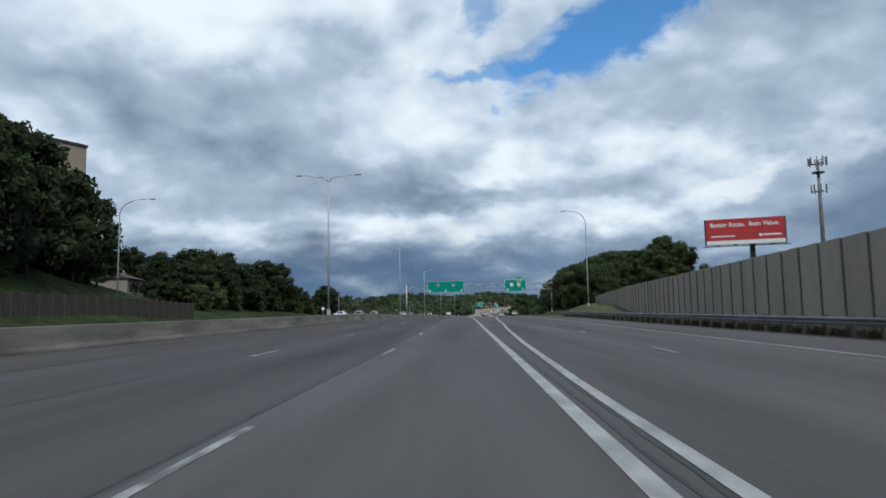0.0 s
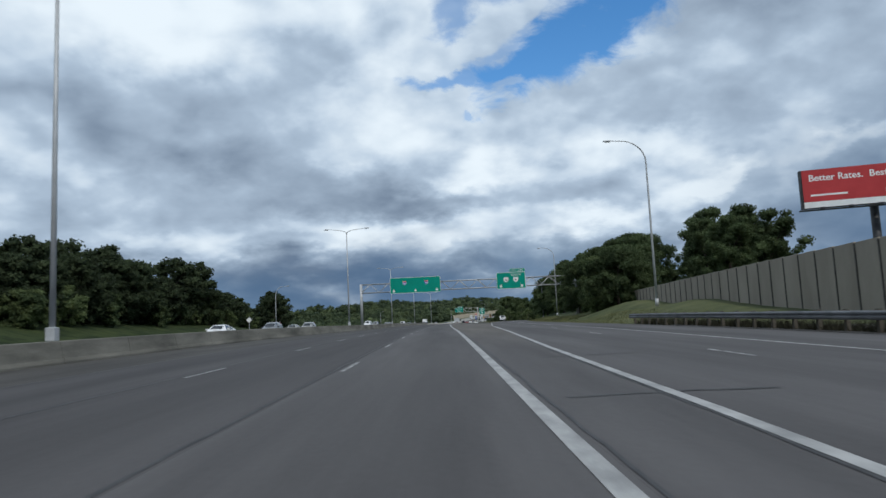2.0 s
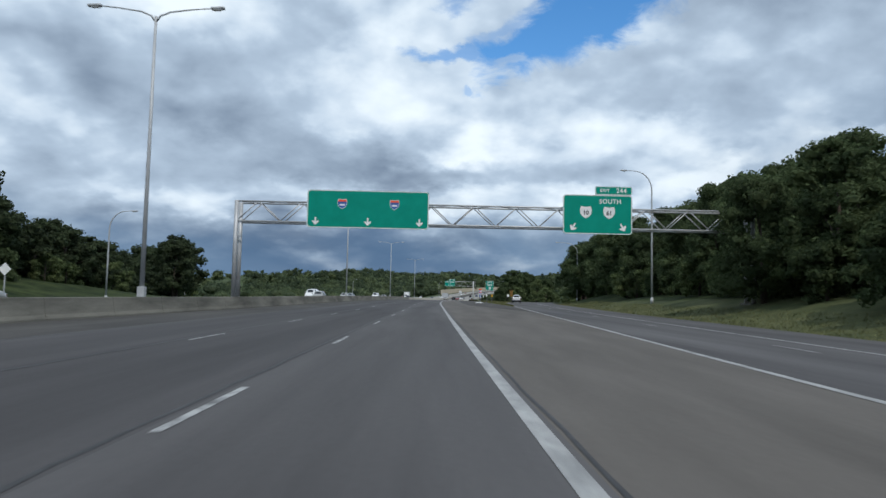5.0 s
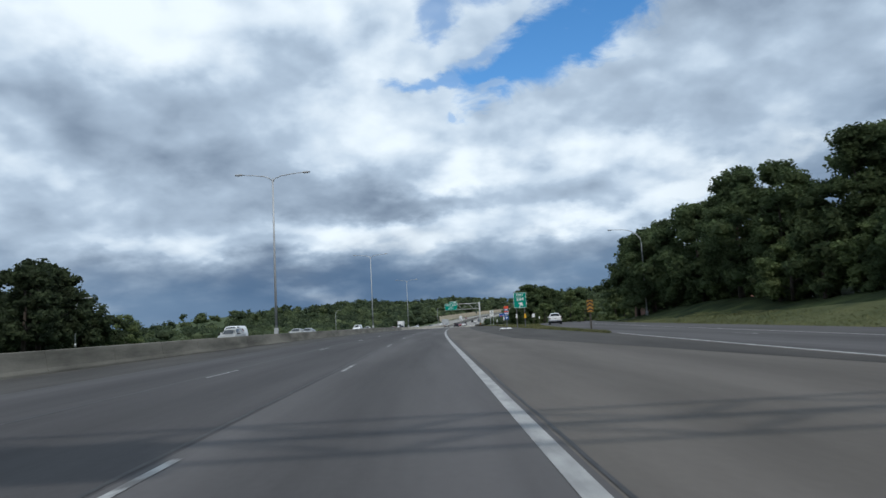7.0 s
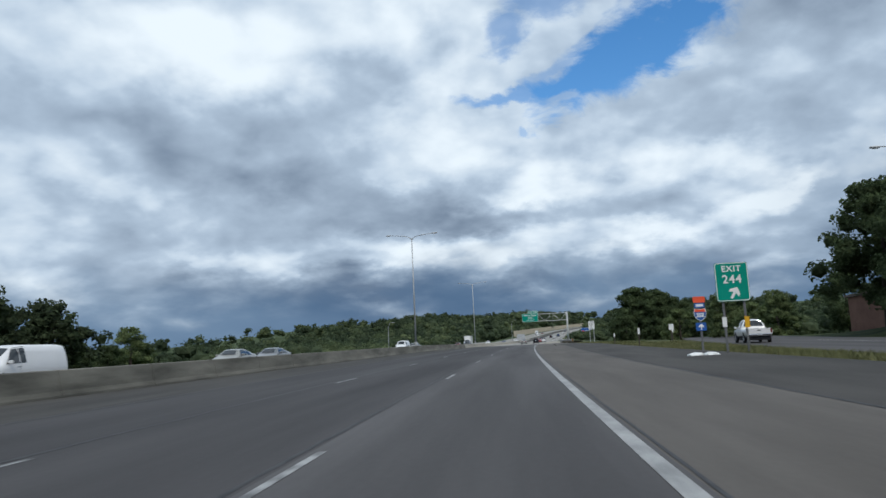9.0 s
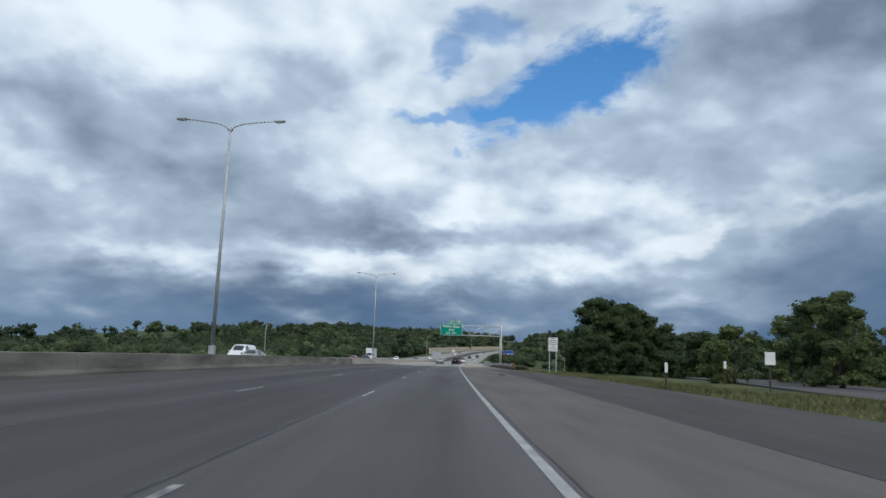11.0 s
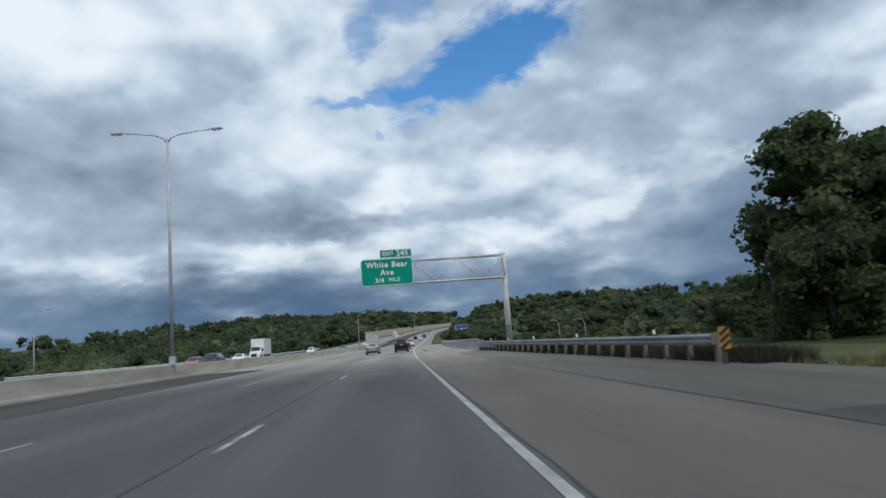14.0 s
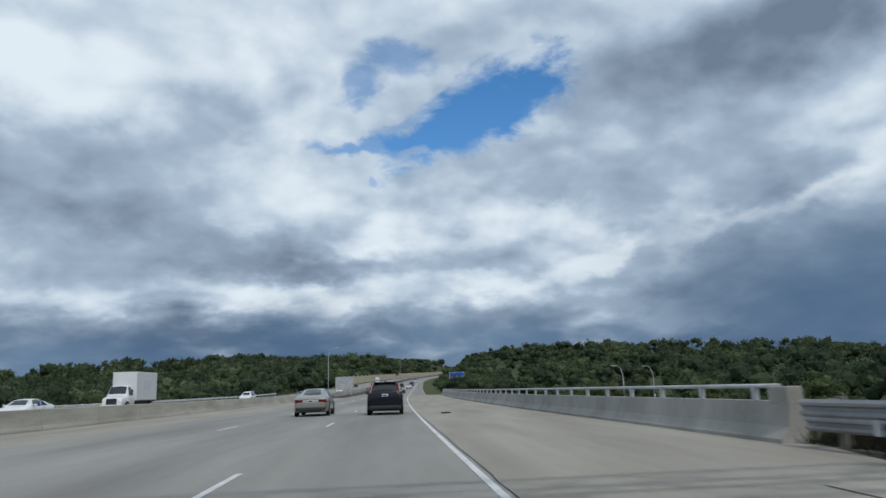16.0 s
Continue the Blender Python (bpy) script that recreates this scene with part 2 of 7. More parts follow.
# ---------------------------------------------------------------- materials
def material(name, dark, light, scale=3.0, rough=0.85, bump=0.0, metal=0.0, grain=40.0, grain_amount=0.15, coords_from="object", stretch=(1, 1, 1), island=0.0, spec=0.5, contrast=(0.35, 0.65), coat=0.0, see=0.0):
    """A worn surface: a broad mottling between two colours, a fine grain, and a bump of the grain."""
    m = bpy.data.materials.new(name)
    m.use_nodes = True
    t = m.node_tree
    b = t.nodes["Principled BSDF"]
    co = t.nodes.new("ShaderNodeTexCoord")
    mp = t.nodes.new("ShaderNodeMapping")
    mp.inputs["Scale"].default_value = stretch
    if coords_from == "world":
        geo = t.nodes.new("ShaderNodeNewGeometry")
        t.links.new(geo.outputs["Position"], mp.inputs[0])
    else:
        t.links.new(co.outputs["UV" if coords_from == "uv" else "Object"], mp.inputs[0])
    n1 = t.nodes.new("ShaderNodeTexNoise")
    n1.inputs["Scale"].default_value, n1.inputs["Detail"].default_value, n1.inputs["Roughness"].default_value = scale, 6.0, 0.6
    n2 = t.nodes.new("ShaderNodeTexNoise")
    n2.inputs["Scale"].default_value, n2.inputs["Detail"].default_value = grain, 4.0
    t.links.new(mp.outputs[0], n1.inputs["Vector"])
    t.links.new(co.outputs["UV" if coords_from == "uv" else "Object"] if coords_from != "world" else geo.outputs["Position"], n2.inputs["Vector"])
    rng = t.nodes.new("ShaderNodeMapRange")
    rng.inputs[1].default_value, rng.inputs[2].default_value = contrast
    t.links.new(n1.outputs["Fac"], rng.inputs[0])
    mix = t.nodes.new("ShaderNodeMix")
    mix.data_type = "RGBA"
    mix.inputs[6].default_value, mix.inputs[7].default_value = (*dark, 1), (*light, 1)
    t.links.new(rng.outputs[0], mix.inputs[0])
    hsv = t.nodes.new("ShaderNodeHueSaturation")
    t.links.new(mix.outputs[2], hsv.inputs["Color"])
    val = t.nodes.new("ShaderNodeMath")
    val.operation = "MULTIPLY_ADD"
    val.inputs[1].default_value, val.inputs[2].default_value = 2 * grain_amount, 1 - grain_amount
    t.links.new(n2.outputs["Fac"], val.inputs[0])
    last = val.outputs[0]
    if island:
        geo2 = t.nodes.new("ShaderNodeNewGeometry")
        isl = t.nodes.new("ShaderNodeMath")
        isl.operation = "MULTIPLY_ADD"
        isl.inputs[1].default_value, isl.inputs[2].default_value = 2 * island, 1 - island
        t.links.new(geo2.outputs["Random Per Island"], isl.inputs[0])
        obi = t.nodes.new("ShaderNodeObjectInfo")
        ob2 = t.nodes.new("ShaderNodeMath")
        ob2.operation = "MULTIPLY_ADD"
        ob2.inputs[1].default_value, ob2.inputs[2].default_value = 0.9 * island, 1 - 0.45 * island
        t.links.new(obi.outputs["Random"], ob2.inputs[0])
        for other in (isl.outputs[0], ob2.outputs[0]):
            mul = t.nodes.new("ShaderNodeMath")
            mul.operation = "MULTIPLY"
            t.links.new(last, mul.inputs[0])
            t.links.new(other, mul.inputs[1])
            last = mul.outputs[0]
    t.links.new(last, hsv.inputs["Value"])
    t.links.new(hsv.outputs[0], b.inputs["Base Color"])
    b.inputs["Roughness"].default_value, b.inputs["Metallic"].default_value = rough, metal
    b.inputs["Specular IOR Level"].default_value = spec
    b.inputs["Coat Weight"].default_value = coat
    if see:
        thin = t.nodes.new("ShaderNodeBsdfTranslucent")
        lay = t.nodes.new("ShaderNodeMixShader")
        lay.inputs[0].default_value = see
        t.links.new(hsv.outputs[0], thin.inputs["Color"])
        t.links.new(b.outputs[0], lay.inputs[1])
        t.links.new(thin.outputs[0], lay.inputs[2])
        t.links.new(lay.outputs[0], t.nodes["Material Output"].inputs["Surface"])
    if bump:
        bp = t.nodes.new("ShaderNodeBump")
        bp.inputs["Strength"].default_value, bp.inputs["Distance"].default_value = bump, 0.02
        t.links.new(n2.outputs["Fac"], bp.inputs["Height"])
        t.links.new(bp.outputs[0], b.inputs["Normal"])
    return m


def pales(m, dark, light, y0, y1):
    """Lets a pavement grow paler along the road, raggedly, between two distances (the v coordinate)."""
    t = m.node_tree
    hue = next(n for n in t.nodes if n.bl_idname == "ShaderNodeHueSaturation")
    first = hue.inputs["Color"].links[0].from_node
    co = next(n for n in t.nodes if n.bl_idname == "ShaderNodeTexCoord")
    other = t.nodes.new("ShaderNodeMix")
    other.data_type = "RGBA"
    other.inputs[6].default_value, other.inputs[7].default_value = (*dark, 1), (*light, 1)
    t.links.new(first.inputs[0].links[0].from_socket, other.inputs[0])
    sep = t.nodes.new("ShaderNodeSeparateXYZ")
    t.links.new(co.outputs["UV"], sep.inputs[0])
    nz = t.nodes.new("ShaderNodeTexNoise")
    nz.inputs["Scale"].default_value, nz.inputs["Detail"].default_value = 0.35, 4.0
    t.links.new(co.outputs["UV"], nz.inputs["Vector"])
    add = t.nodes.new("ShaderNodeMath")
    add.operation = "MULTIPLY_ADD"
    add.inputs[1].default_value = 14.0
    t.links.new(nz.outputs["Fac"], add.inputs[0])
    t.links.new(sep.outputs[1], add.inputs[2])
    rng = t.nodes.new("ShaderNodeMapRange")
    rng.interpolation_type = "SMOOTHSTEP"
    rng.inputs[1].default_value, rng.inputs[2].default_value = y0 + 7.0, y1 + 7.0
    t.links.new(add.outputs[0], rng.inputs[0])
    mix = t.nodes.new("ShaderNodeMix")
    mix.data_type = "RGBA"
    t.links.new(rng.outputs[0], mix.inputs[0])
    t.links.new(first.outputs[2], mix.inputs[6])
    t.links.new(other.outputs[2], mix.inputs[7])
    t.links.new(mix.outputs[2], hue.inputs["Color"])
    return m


def both(c, k):
    return tuple(v * k for v in c)


M_ASPHALT = material("worn asphalt", (0.0565, 0.0545, 0.0565), (0.0925, 0.0895, 0.092), 1.0, 0.9, 0.25, grain=9, grain_amount=0.12, coords_from="uv", stretch=(0.55, 0.035, 1), spec=0.3)
def lane_wear(m, amount):
    """Darkens the oily middle of each lane and pales the wheel tracks; the offset from the road's line is the u coordinate."""
    t = m.node_tree
    hue = next(n for n in t.nodes if n.bl_idname == "ShaderNodeHueSaturation")
    old = hue.inputs["Value"].links[0].from_socket
    co = next(n for n in t.nodes if n.bl_idname == "ShaderNodeTexCoord")
    sep = t.nodes.new("ShaderNodeSeparateXYZ")
    t.links.new(co.outputs["UV"], sep.inputs[0])

    def calc(op, a, b):
        nd = t.nodes.new("ShaderNodeMath")
        nd.operation = op
        for i, v in enumerate((a, b)):
            if isinstance(v, (int, float)):
                nd.inputs[i].default_value = v
            else:
                t.links.new(v, nd.inputs[i])
        return nd.outputs[0]
    wave = calc("COSINE", calc("MULTIPLY", calc("ADD", sep.outputs[0], 1.83), 2 * math.pi / 3.68), 0.0)
    broad = t.nodes.new("ShaderNodeTexNoise")
    broad.inputs["Scale"].default_value, broad.inputs["Detail"].default_value = 0.06, 3.0
    t.links.new(co.outputs["UV"], broad.inputs["Vector"])
    k = calc("MULTIPLY", wave, calc("MULTIPLY", broad.outputs["Fac"], -2 * amount))
    t.links.new(calc("MULTIPLY", old, calc("ADD", k, 1.0)), hue.inputs["Value"])


lane_wear(M_ASPHALT, 0.13)
M_ASPHALT_LEFT = material("darker left lane asphalt", (0.040, 0.0385, 0.0405), (0.069, 0.0665, 0.069), 1.0, 0.9, 0.25, grain=9, grain_amount=0.13, coords_from="uv", stretch=(0.5, 0.03, 1), spec=0.3)
lane_wear(M_ASPHALT_LEFT, 0.12)
M_ASPHALT_DARK = material("dark shoulder asphalt", (0.038, 0.036, 0.034), (0.070, 0.066, 0.062), 1.2, 0.92, 0.3, grain=11, grain_amount=0.15, coords_from="uv", stretch=(0.4, 0.06, 1), spec=0.3)
M_CONCRETE_ROAD = material("tan concrete shoulder", (0.081, 0.0735, 0.0665), (0.118, 0.108, 0.0985), 1.2, 0.9, 0.25, grain=9, grain_amount=0.12, coords_from="uv", stretch=(0.5, 0.06, 1), spec=0.3)
# tan bridge concrete, its colour raised to hold the sunlight there
M_CONCRETE_BRIDGE = material("bridge shoulder concrete with painted sunlight", (0.25, 0.23, 0.195), (0.335, 0.312, 0.268), 1.2, 0.9, 0.25, grain=9, grain_amount=0.12, coords_from="uv", stretch=(0.5, 0.06, 1), spec=0.3)
M_LINE = material("worn white road paint", (0.20, 0.205, 0.205), (0.37, 0.375, 0.372), 2.2, 0.7, 0.1, grain=14, grain_amount=0.2, coords_from="uv", stretch=(1, 0.4, 1))
# newer paint on the bridge, its white also raised to hold sunlight
M_LINE_BRIGHT = material("fresh white road paint with painted sunlight", (0.48, 0.48, 0.47), (0.70, 0.70, 0.69), 2.2, 0.65, 0.05, grain=14, grain_amount=0.12, coords_from="uv", stretch=(1, 0.4, 1))
M_DASH = material("scuffed white lane paint", (0.10, 0.102, 0.104), (0.36, 0.368, 0.368), 3.5, 0.75, 0.1, grain=12, grain_amount=0.25, coords_from="uv", stretch=(1, 0.5, 1), contrast=(0.38, 0.6))
M_TAR = material("tar crack seal", (0.018, 0.018, 0.019), (0.04, 0.04, 0.042), 2.0, 0.7, 0.1, coords_from="uv")
M_GRASS = material("mown verge grass", (0.042, 0.056, 0.023), (0.094, 0.102, 0.047), 0.16, 0.95, 0.4, grain=2.2, grain_amount=0.35, coords_from="world", spec=0.15)
# woodland floor, darkened so that its colour holds the trees' shade
M_UNDERGROWTH_SHADED = material("woodland undergrowth with painted tree shade", (0.012, 0.022, 0.008), (0.045, 0.060, 0.022), 0.3, 0.95, 0.4, grain=1.5, grain_amount=0.4, coords_from="world", spec=0.1)
# deck concrete, paler than asphalt and brightened further to paint in sunshine
M_DECK = material("concrete bridge deck with painted sunlight", (0.205, 0.200, 0.184), (0.285, 0.278, 0.258), 1.0, 0.9, 0.2, grain=9, grain_amount=0.1, coords_from="uv", stretch=(0.5, 0.05, 1), spec=0.3)
M_BLADES = material("long dry grass", (0.078, 0.092, 0.038), (0.16, 0.158, 0.078), 0.3, 0.95, 0.0, grain=3, coords_from="world", island=0.3, spec=0.15)
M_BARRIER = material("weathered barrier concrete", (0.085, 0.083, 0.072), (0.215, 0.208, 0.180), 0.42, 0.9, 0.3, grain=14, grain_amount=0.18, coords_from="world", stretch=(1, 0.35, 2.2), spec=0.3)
# brighter copy of the barrier concrete, with sunlight put into its colour
M_BARRIER_SUNLIT = material("tan barrier concrete with painted sunlight", (0.27, 0.255, 0.215), (0.40, 0.38, 0.33), 0.55, 0.9, 0.3, grain=14, grain_amount=0.15, coords_from="world", stretch=(1, 0.35, 2.2), spec=0.3)
M_PARAPET = material("bridge parapet concrete", (0.25, 0.245, 0.225), (0.37, 0.36, 0.335), 0.5, 0.9, 0.2, grain=14, coords_from="world", spec=0.3)
M_PANEL = material("noise wall panel", (0.255, 0.228, 0.188), (0.325, 0.292, 0.242), 0.5, 0.92, 0.35, grain=16, grain_amount=0.14, coords_from="world", stretch=(1, 1, 0.3), island=0.06, spec=0.3)
M_PANEL_TAN = material("tan noise wall panel", (0.42, 0.36, 0.27), (0.55, 0.48, 0.37), 0.2, 0.92, 0.0, coords_from="world", island=0.08, spec=0.3)
M_POST = material("dark wall post", (0.060, 0.055, 0.048), (0.095, 0.088, 0.078), 1.0, 0.9)
M_GALV = material("galvanised steel", (0.36, 0.375, 0.39), (0.50, 0.515, 0.53), 1.2, 0.48, 0.05, metal=0.25, grain=25)
M_GALV_PALE = material("pale zinc coated steel", (0.50, 0.51, 0.51), (0.64, 0.65, 0.645), 1.2, 0.55, 0.05, metal=0.1, grain=25)
M_RAIL_MID = material("grey guardrail steel", (0.17, 0.175, 0.18), (0.30, 0.305, 0.315), 0.7, 0.5, 0.05, metal=0.35, grain=12, coords_from="world")
M_POLE = material("weathered pole aluminium", (0.36, 0.38, 0.395), (0.48, 0.50, 0.515), 0.8, 0.55, 0.03, metal=0.2, grain=18)
M_RAIL = material("weathered guardrail steel", (0.10, 0.105, 0.11), (0.20, 0.205, 0.215), 0.7, 0.55, 0.05, metal=0.5, grain=12, coords_from="world")
# rail steel made nearly white, so the colour itself shows the sun
M_RAIL_SUNLIT = material("galvanised rail with painted sunlight", (0.48, 0.49, 0.48), (0.62, 0.63, 0.62), 0.7, 0.6, 0.0, metal=0.1, grain=12, coords_from="world")
M_WOODPOST = material("weathered timber post", (0.045, 0.040, 0.032), (0.09, 0.080, 0.064), 2.0, 0.9, 0.3, stretch=(1, 1, 0.2))
M_POST_PALE = material("bleached timber post", (0.10, 0.094, 0.078), (0.17, 0.16, 0.135), 2.0, 0.9, 0.3, stretch=(1, 1, 0.2))
M_GREEN = material("green reflective sheeting", (0.002, 0.235, 0.172), (0.003, 0.275, 0.204), 0.8, 0.55, 0.0, grain=30, grain_amount=0.05, spec=0.1)
M_WHITE = material("white reflective sheeting", (0.70, 0.72, 0.72), (0.80, 0.82, 0.82), 1.0, 0.45, 0.0, grain=30, grain_amount=0.04)
M_BLUE = material("blue reflective sheeting", (0.012, 0.085, 0.33), (0.02, 0.11, 0.40), 1.0, 0.45, 0.0, grain=30, grain_amount=0.04)
M_ORANGE = material("red orange sheeting", (0.75, 0.085, 0.03), (0.85, 0.11, 0.04), 1.0, 0.45, 0.0, grain=30, grain_amount=0.04)
M_YELLOW = material("amber sheeting", (0.62, 0.32, 0.01), (0.72, 0.40, 0.02), 1.0, 0.45, 0.0, grain=30, grain_amount=0.04)
M_AMBER_WORN = material("faded amber sheeting", (0.30, 0.15, 0.015), (0.40, 0.21, 0.03), 1.0, 0.5, 0.0, grain=30, grain_amount=0.08)
M_BLACK = material("black paint", (0.012, 0.012, 0.013), (0.022, 0.022, 0.024), 2.0, 0.5)
M_PRINT = material("faded black print", (0.10, 0.105, 0.11), (0.20, 0.205, 0.21), 6.0, 0.6, 0.0, grain=40, grain_amount=0.3)
M_BILLRED = material("billboard red vinyl", (0.40, 0.022, 0.026), (0.48, 0.034, 0.038), 0.3, 0.5, 0.0, grain=10, grain_amount=0.05)
M_STEEL_DARK = material("dark painted steel", (0.03, 0.032, 0.036), (0.06, 0.063, 0.068), 1.0, 0.6, metal=0.3)
M_BRICK = material("tan precast facade", (0.26, 0.215, 0.165), (0.34, 0.285, 0.225), 0.12, 0.9, 0.0, grain=1.2, grain_amount=0.06)
M_BRICK_BROWN = material("brown facade band", (0.17, 0.135, 0.10), (0.22, 0.18, 0.14), 0.12, 0.9, 0.0, grain=1.2, grain_amount=0.06)
M_MAST = material("weathered mast steel", (0.12, 0.125, 0.13), (0.20, 0.205, 0.21), 0.8, 0.6, 0.0, metal=0.2)
M_BRICK_RED = material("red brown brick", (0.12, 0.06, 0.045), (0.18, 0.095, 0.07), 0.5, 0.9, 0.2, grain=6)
M_ROOF = material("brown roof shingles", (0.07, 0.052, 0.042), (0.12, 0.095, 0.08), 0.8, 0.95, 0.2, grain=8)
M_STUCCO = material("cream stucco", (0.27, 0.245, 0.205), (0.35, 0.32, 0.27), 0.6, 0.9, 0.1, grain=8)
M_FENCE = material("brown board fence", (0.030, 0.023, 0.018), (0.058, 0.046, 0.036), 1.5, 0.95, 0.2, stretch=(1, 1, 0.2))
M_BARK = material("tree bark", (0.035, 0.028, 0.022), (0.085, 0.07, 0.056), 3.0, 0.95, 0.5, grain=14, stretch=(1, 1, 0.25))
M_LEAF = material("dark green leaves", (0.050, 0.074, 0.036), (0.098, 0.132, 0.060), 0.35, 0.8, 0.0, grain=3, island=0.3, spec=0.15, see=0.45)
M_LEAF_LIGHT = material("light green leaves", (0.090, 0.125, 0.052), (0.170, 0.212, 0.095), 0.35, 0.8, 0.0, grain=3, island=0.3, spec=0.15, see=0.4)
# far leaves, lighter and bluer: the haze of distance is painted in
M_LEAF_FAR = material("woodland leaves with painted haze", (0.066, 0.095, 0.052), (0.122, 0.155, 0.080), 0.10, 0.8, 0.0, grain=0.5, coords_from="world", island=0.22, spec=0.15, contrast=(0.4, 0.62), see=0.5)
# darker copy of the leaves; the cloud's shade is in its colour
M_LEAF_SHADED = material("hillside leaves with painted cloud shade", (0.028, 0.042, 0.022), (0.060, 0.082, 0.040), 0.35, 0.8, 0.0, grain=3, island=0.3, spec=0.2, see=0.35)
# weeds coloured almost black to paint in the shade below the rails
M_WEEDS_SHADED = material("weeds with painted shade", (0.012, 0.013, 0.009), (0.045, 0.044, 0.030), 0.4, 0.95, 0.0, grain=3, coords_from="world", island=0.4, spec=0.1)
M_FARFIELD = material("distant wooded ground", (0.034, 0.052, 0.024), (0.075, 0.100, 0.046), 0.06, 0.95, 0.4, grain=0.5, grain_amount=0.4, coords_from="world", spec=0.1)
M_WOODS_DARK = material("shaded woodland leaves with painted haze", (0.044, 0.066, 0.040), (0.086, 0.115, 0.064), 0.12, 0.85, 0.0, grain=0.6, coords_from="world", island=0.22, spec=0.15, see=0.5)
# lightest crowns, likewise brightened to carry haze in the colour
M_WOODS_LIGHT = material("pale woodland leaves with painted haze", (0.084, 0.115, 0.058), (0.152, 0.188, 0.092), 0.12, 0.85, 0.0, grain=0.6, coords_from="world", island=0.22, spec=0.15, see=0.5)
M_OUTER = material("brown grey outer shoulder", (0.070, 0.066, 0.059), (0.108, 0.102, 0.092), 1.2, 0.92, 0.3, grain=9, grain_amount=0.15, coords_from="uv", stretch=(0.5, 0.06, 1), spec=0.3)
# asphalt and concrete whose colours take on sunlight near the bridge
M_ASPHALT_SUNLIT = material("asphalt with painted sunlight", (0.0565, 0.0545, 0.0565), (0.0925, 0.0895, 0.092), 1.0, 0.9, 0.25, grain=9, grain_amount=0.12, coords_from="uv", stretch=(0.55, 0.035, 1), spec=0.3)
M_CONCRETE_SUNLIT = material("tan concrete with painted sunlight", (0.081, 0.0735, 0.0665), (0.118, 0.108, 0.0985), 1.2, 0.9, 0.25, grain=9, grain_amount=0.12, coords_from="uv", stretch=(0.5, 0.06, 1), spec=0.3)
M_TYRE = material("tyre rubber", (0.012, 0.012, 0.012), (0.025, 0.025, 0.025), 5.0, 0.85, 0.2)
M_RIM = material("alloy rim", (0.32, 0.33, 0.34), (0.42, 0.43, 0.44), 2.0, 0.35, metal=0.8)
M_GLASS = material("tinted car glass", (0.012, 0.015, 0.017), (0.020, 0.024, 0.027), 1.0, 0.06, spec=0.8, grain_amount=0.02)
M_TRIM = material("black plastic trim", (0.015, 0.015, 0.016), (0.028, 0.028, 0.03), 3.0, 0.6)
M_TAIL = material("red lamp lens", (0.095, 0.005, 0.006), (0.14, 0.008, 0.008), 3.0, 0.2)
M_HEAD = material("clear lamp lens", (0.55, 0.57, 0.58), (0.7, 0.72, 0.74), 3.0, 0.12)
M_PLATE = material("number plate", (0.50, 0.54, 0.58), (0.60, 0.64, 0.68), 3.0, 0.5)
M_CHROME = material("chrome trim", (0.5, 0.5, 0.52), (0.6, 0.6, 0.62), 3.0, 0.18, metal=0.95)


M_GORE = material("gore pavement", (0.0565, 0.0545, 0.0565), (0.0925, 0.0895, 0.092), 1.0, 0.9, 0.25, grain=9, grain_amount=0.12, coords_from="uv", stretch=(0.5, 0.05, 1), spec=0.3)
pales(M_GORE, (0.081, 0.0735, 0.0665), (0.118, 0.108, 0.0985), 62, 118)
lane_wear(M_DECK, 0.10)
lane_wear(M_ASPHALT_SUNLIT, 0.13)
# sunlight painted into the pavement: its colours brighten towards the bridge
pales(M_ASPHALT_SUNLIT, (0.205, 0.200, 0.184), (0.285, 0.278, 0.258), 398, 446)
pales(M_OUTER, (0.135, 0.126, 0.110), (0.190, 0.178, 0.158), 396, 436)
pales(M_CONCRETE_SUNLIT, (0.25, 0.23, 0.195), (0.335, 0.312, 0.268), 396, 450)


def paint(name, c):
    return material(name, both(c, 0.93), c, 0.8, 0.3, 0.0, grain=60, grain_amount=0.03, coat=0.6, spec=0.5)


P_BLACK = material("dark blue black car paint", (0.006, 0.007, 0.012), (0.008, 0.009, 0.015), 0.8, 0.25, 0.0, grain=60, grain_amount=0.03, spec=0.35)
P_SILVER = material("champagne silver car paint", (0.30, 0.29, 0.265), (0.34, 0.33, 0.30), 0.8, 0.34, 0.0, metal=0.55, grain=80, grain_amount=0.04, coat=0.6)
P_GREY = material("grey metallic car paint", (0.15, 0.16, 0.17), (0.19, 0.20, 0.21), 0.8, 0.34, 0.0, metal=0.4, grain=80, grain_amount=0.04, coat=0.6)
P_WHITE = paint("white car paint", (0.72, 0.73, 0.74))
P_RED = paint("dark red car paint", (0.22, 0.02, 0.02))
P_BLUE = paint("dark blue car paint", (0.02, 0.04, 0.10))

# ---------------------------------------------------------------- building helpers
def mesh_of(bm, name):
    me = bpy.data.meshes.new(name)
    bm.normal_update()
    bm.to_mesh(me)
    bm.free()
    return me


def raw_mesh(name, verts, faces, mats, uvs=None, smooth=False):
    me = bpy.data.meshes.new(name)
    me.from_pydata([tuple(v) for v in verts], [], faces)
    for m in mats:
        me.materials.append(m)
    if uvs is not None:
        layer = me.uv_layers.new(name="UVMap")
        loops = np.empty(len(me.loops), dtype=np.int32)
        me.loops.foreach_get("vertex_index", loops)
        layer.data.foreach_set("uv", np.asarray(uvs, dtype=np.float32)[loops].ravel())
    if smooth:
        me.polygons.foreach_set("use_smooth", [True] * len(me.polygons))
    me.update()
    return me


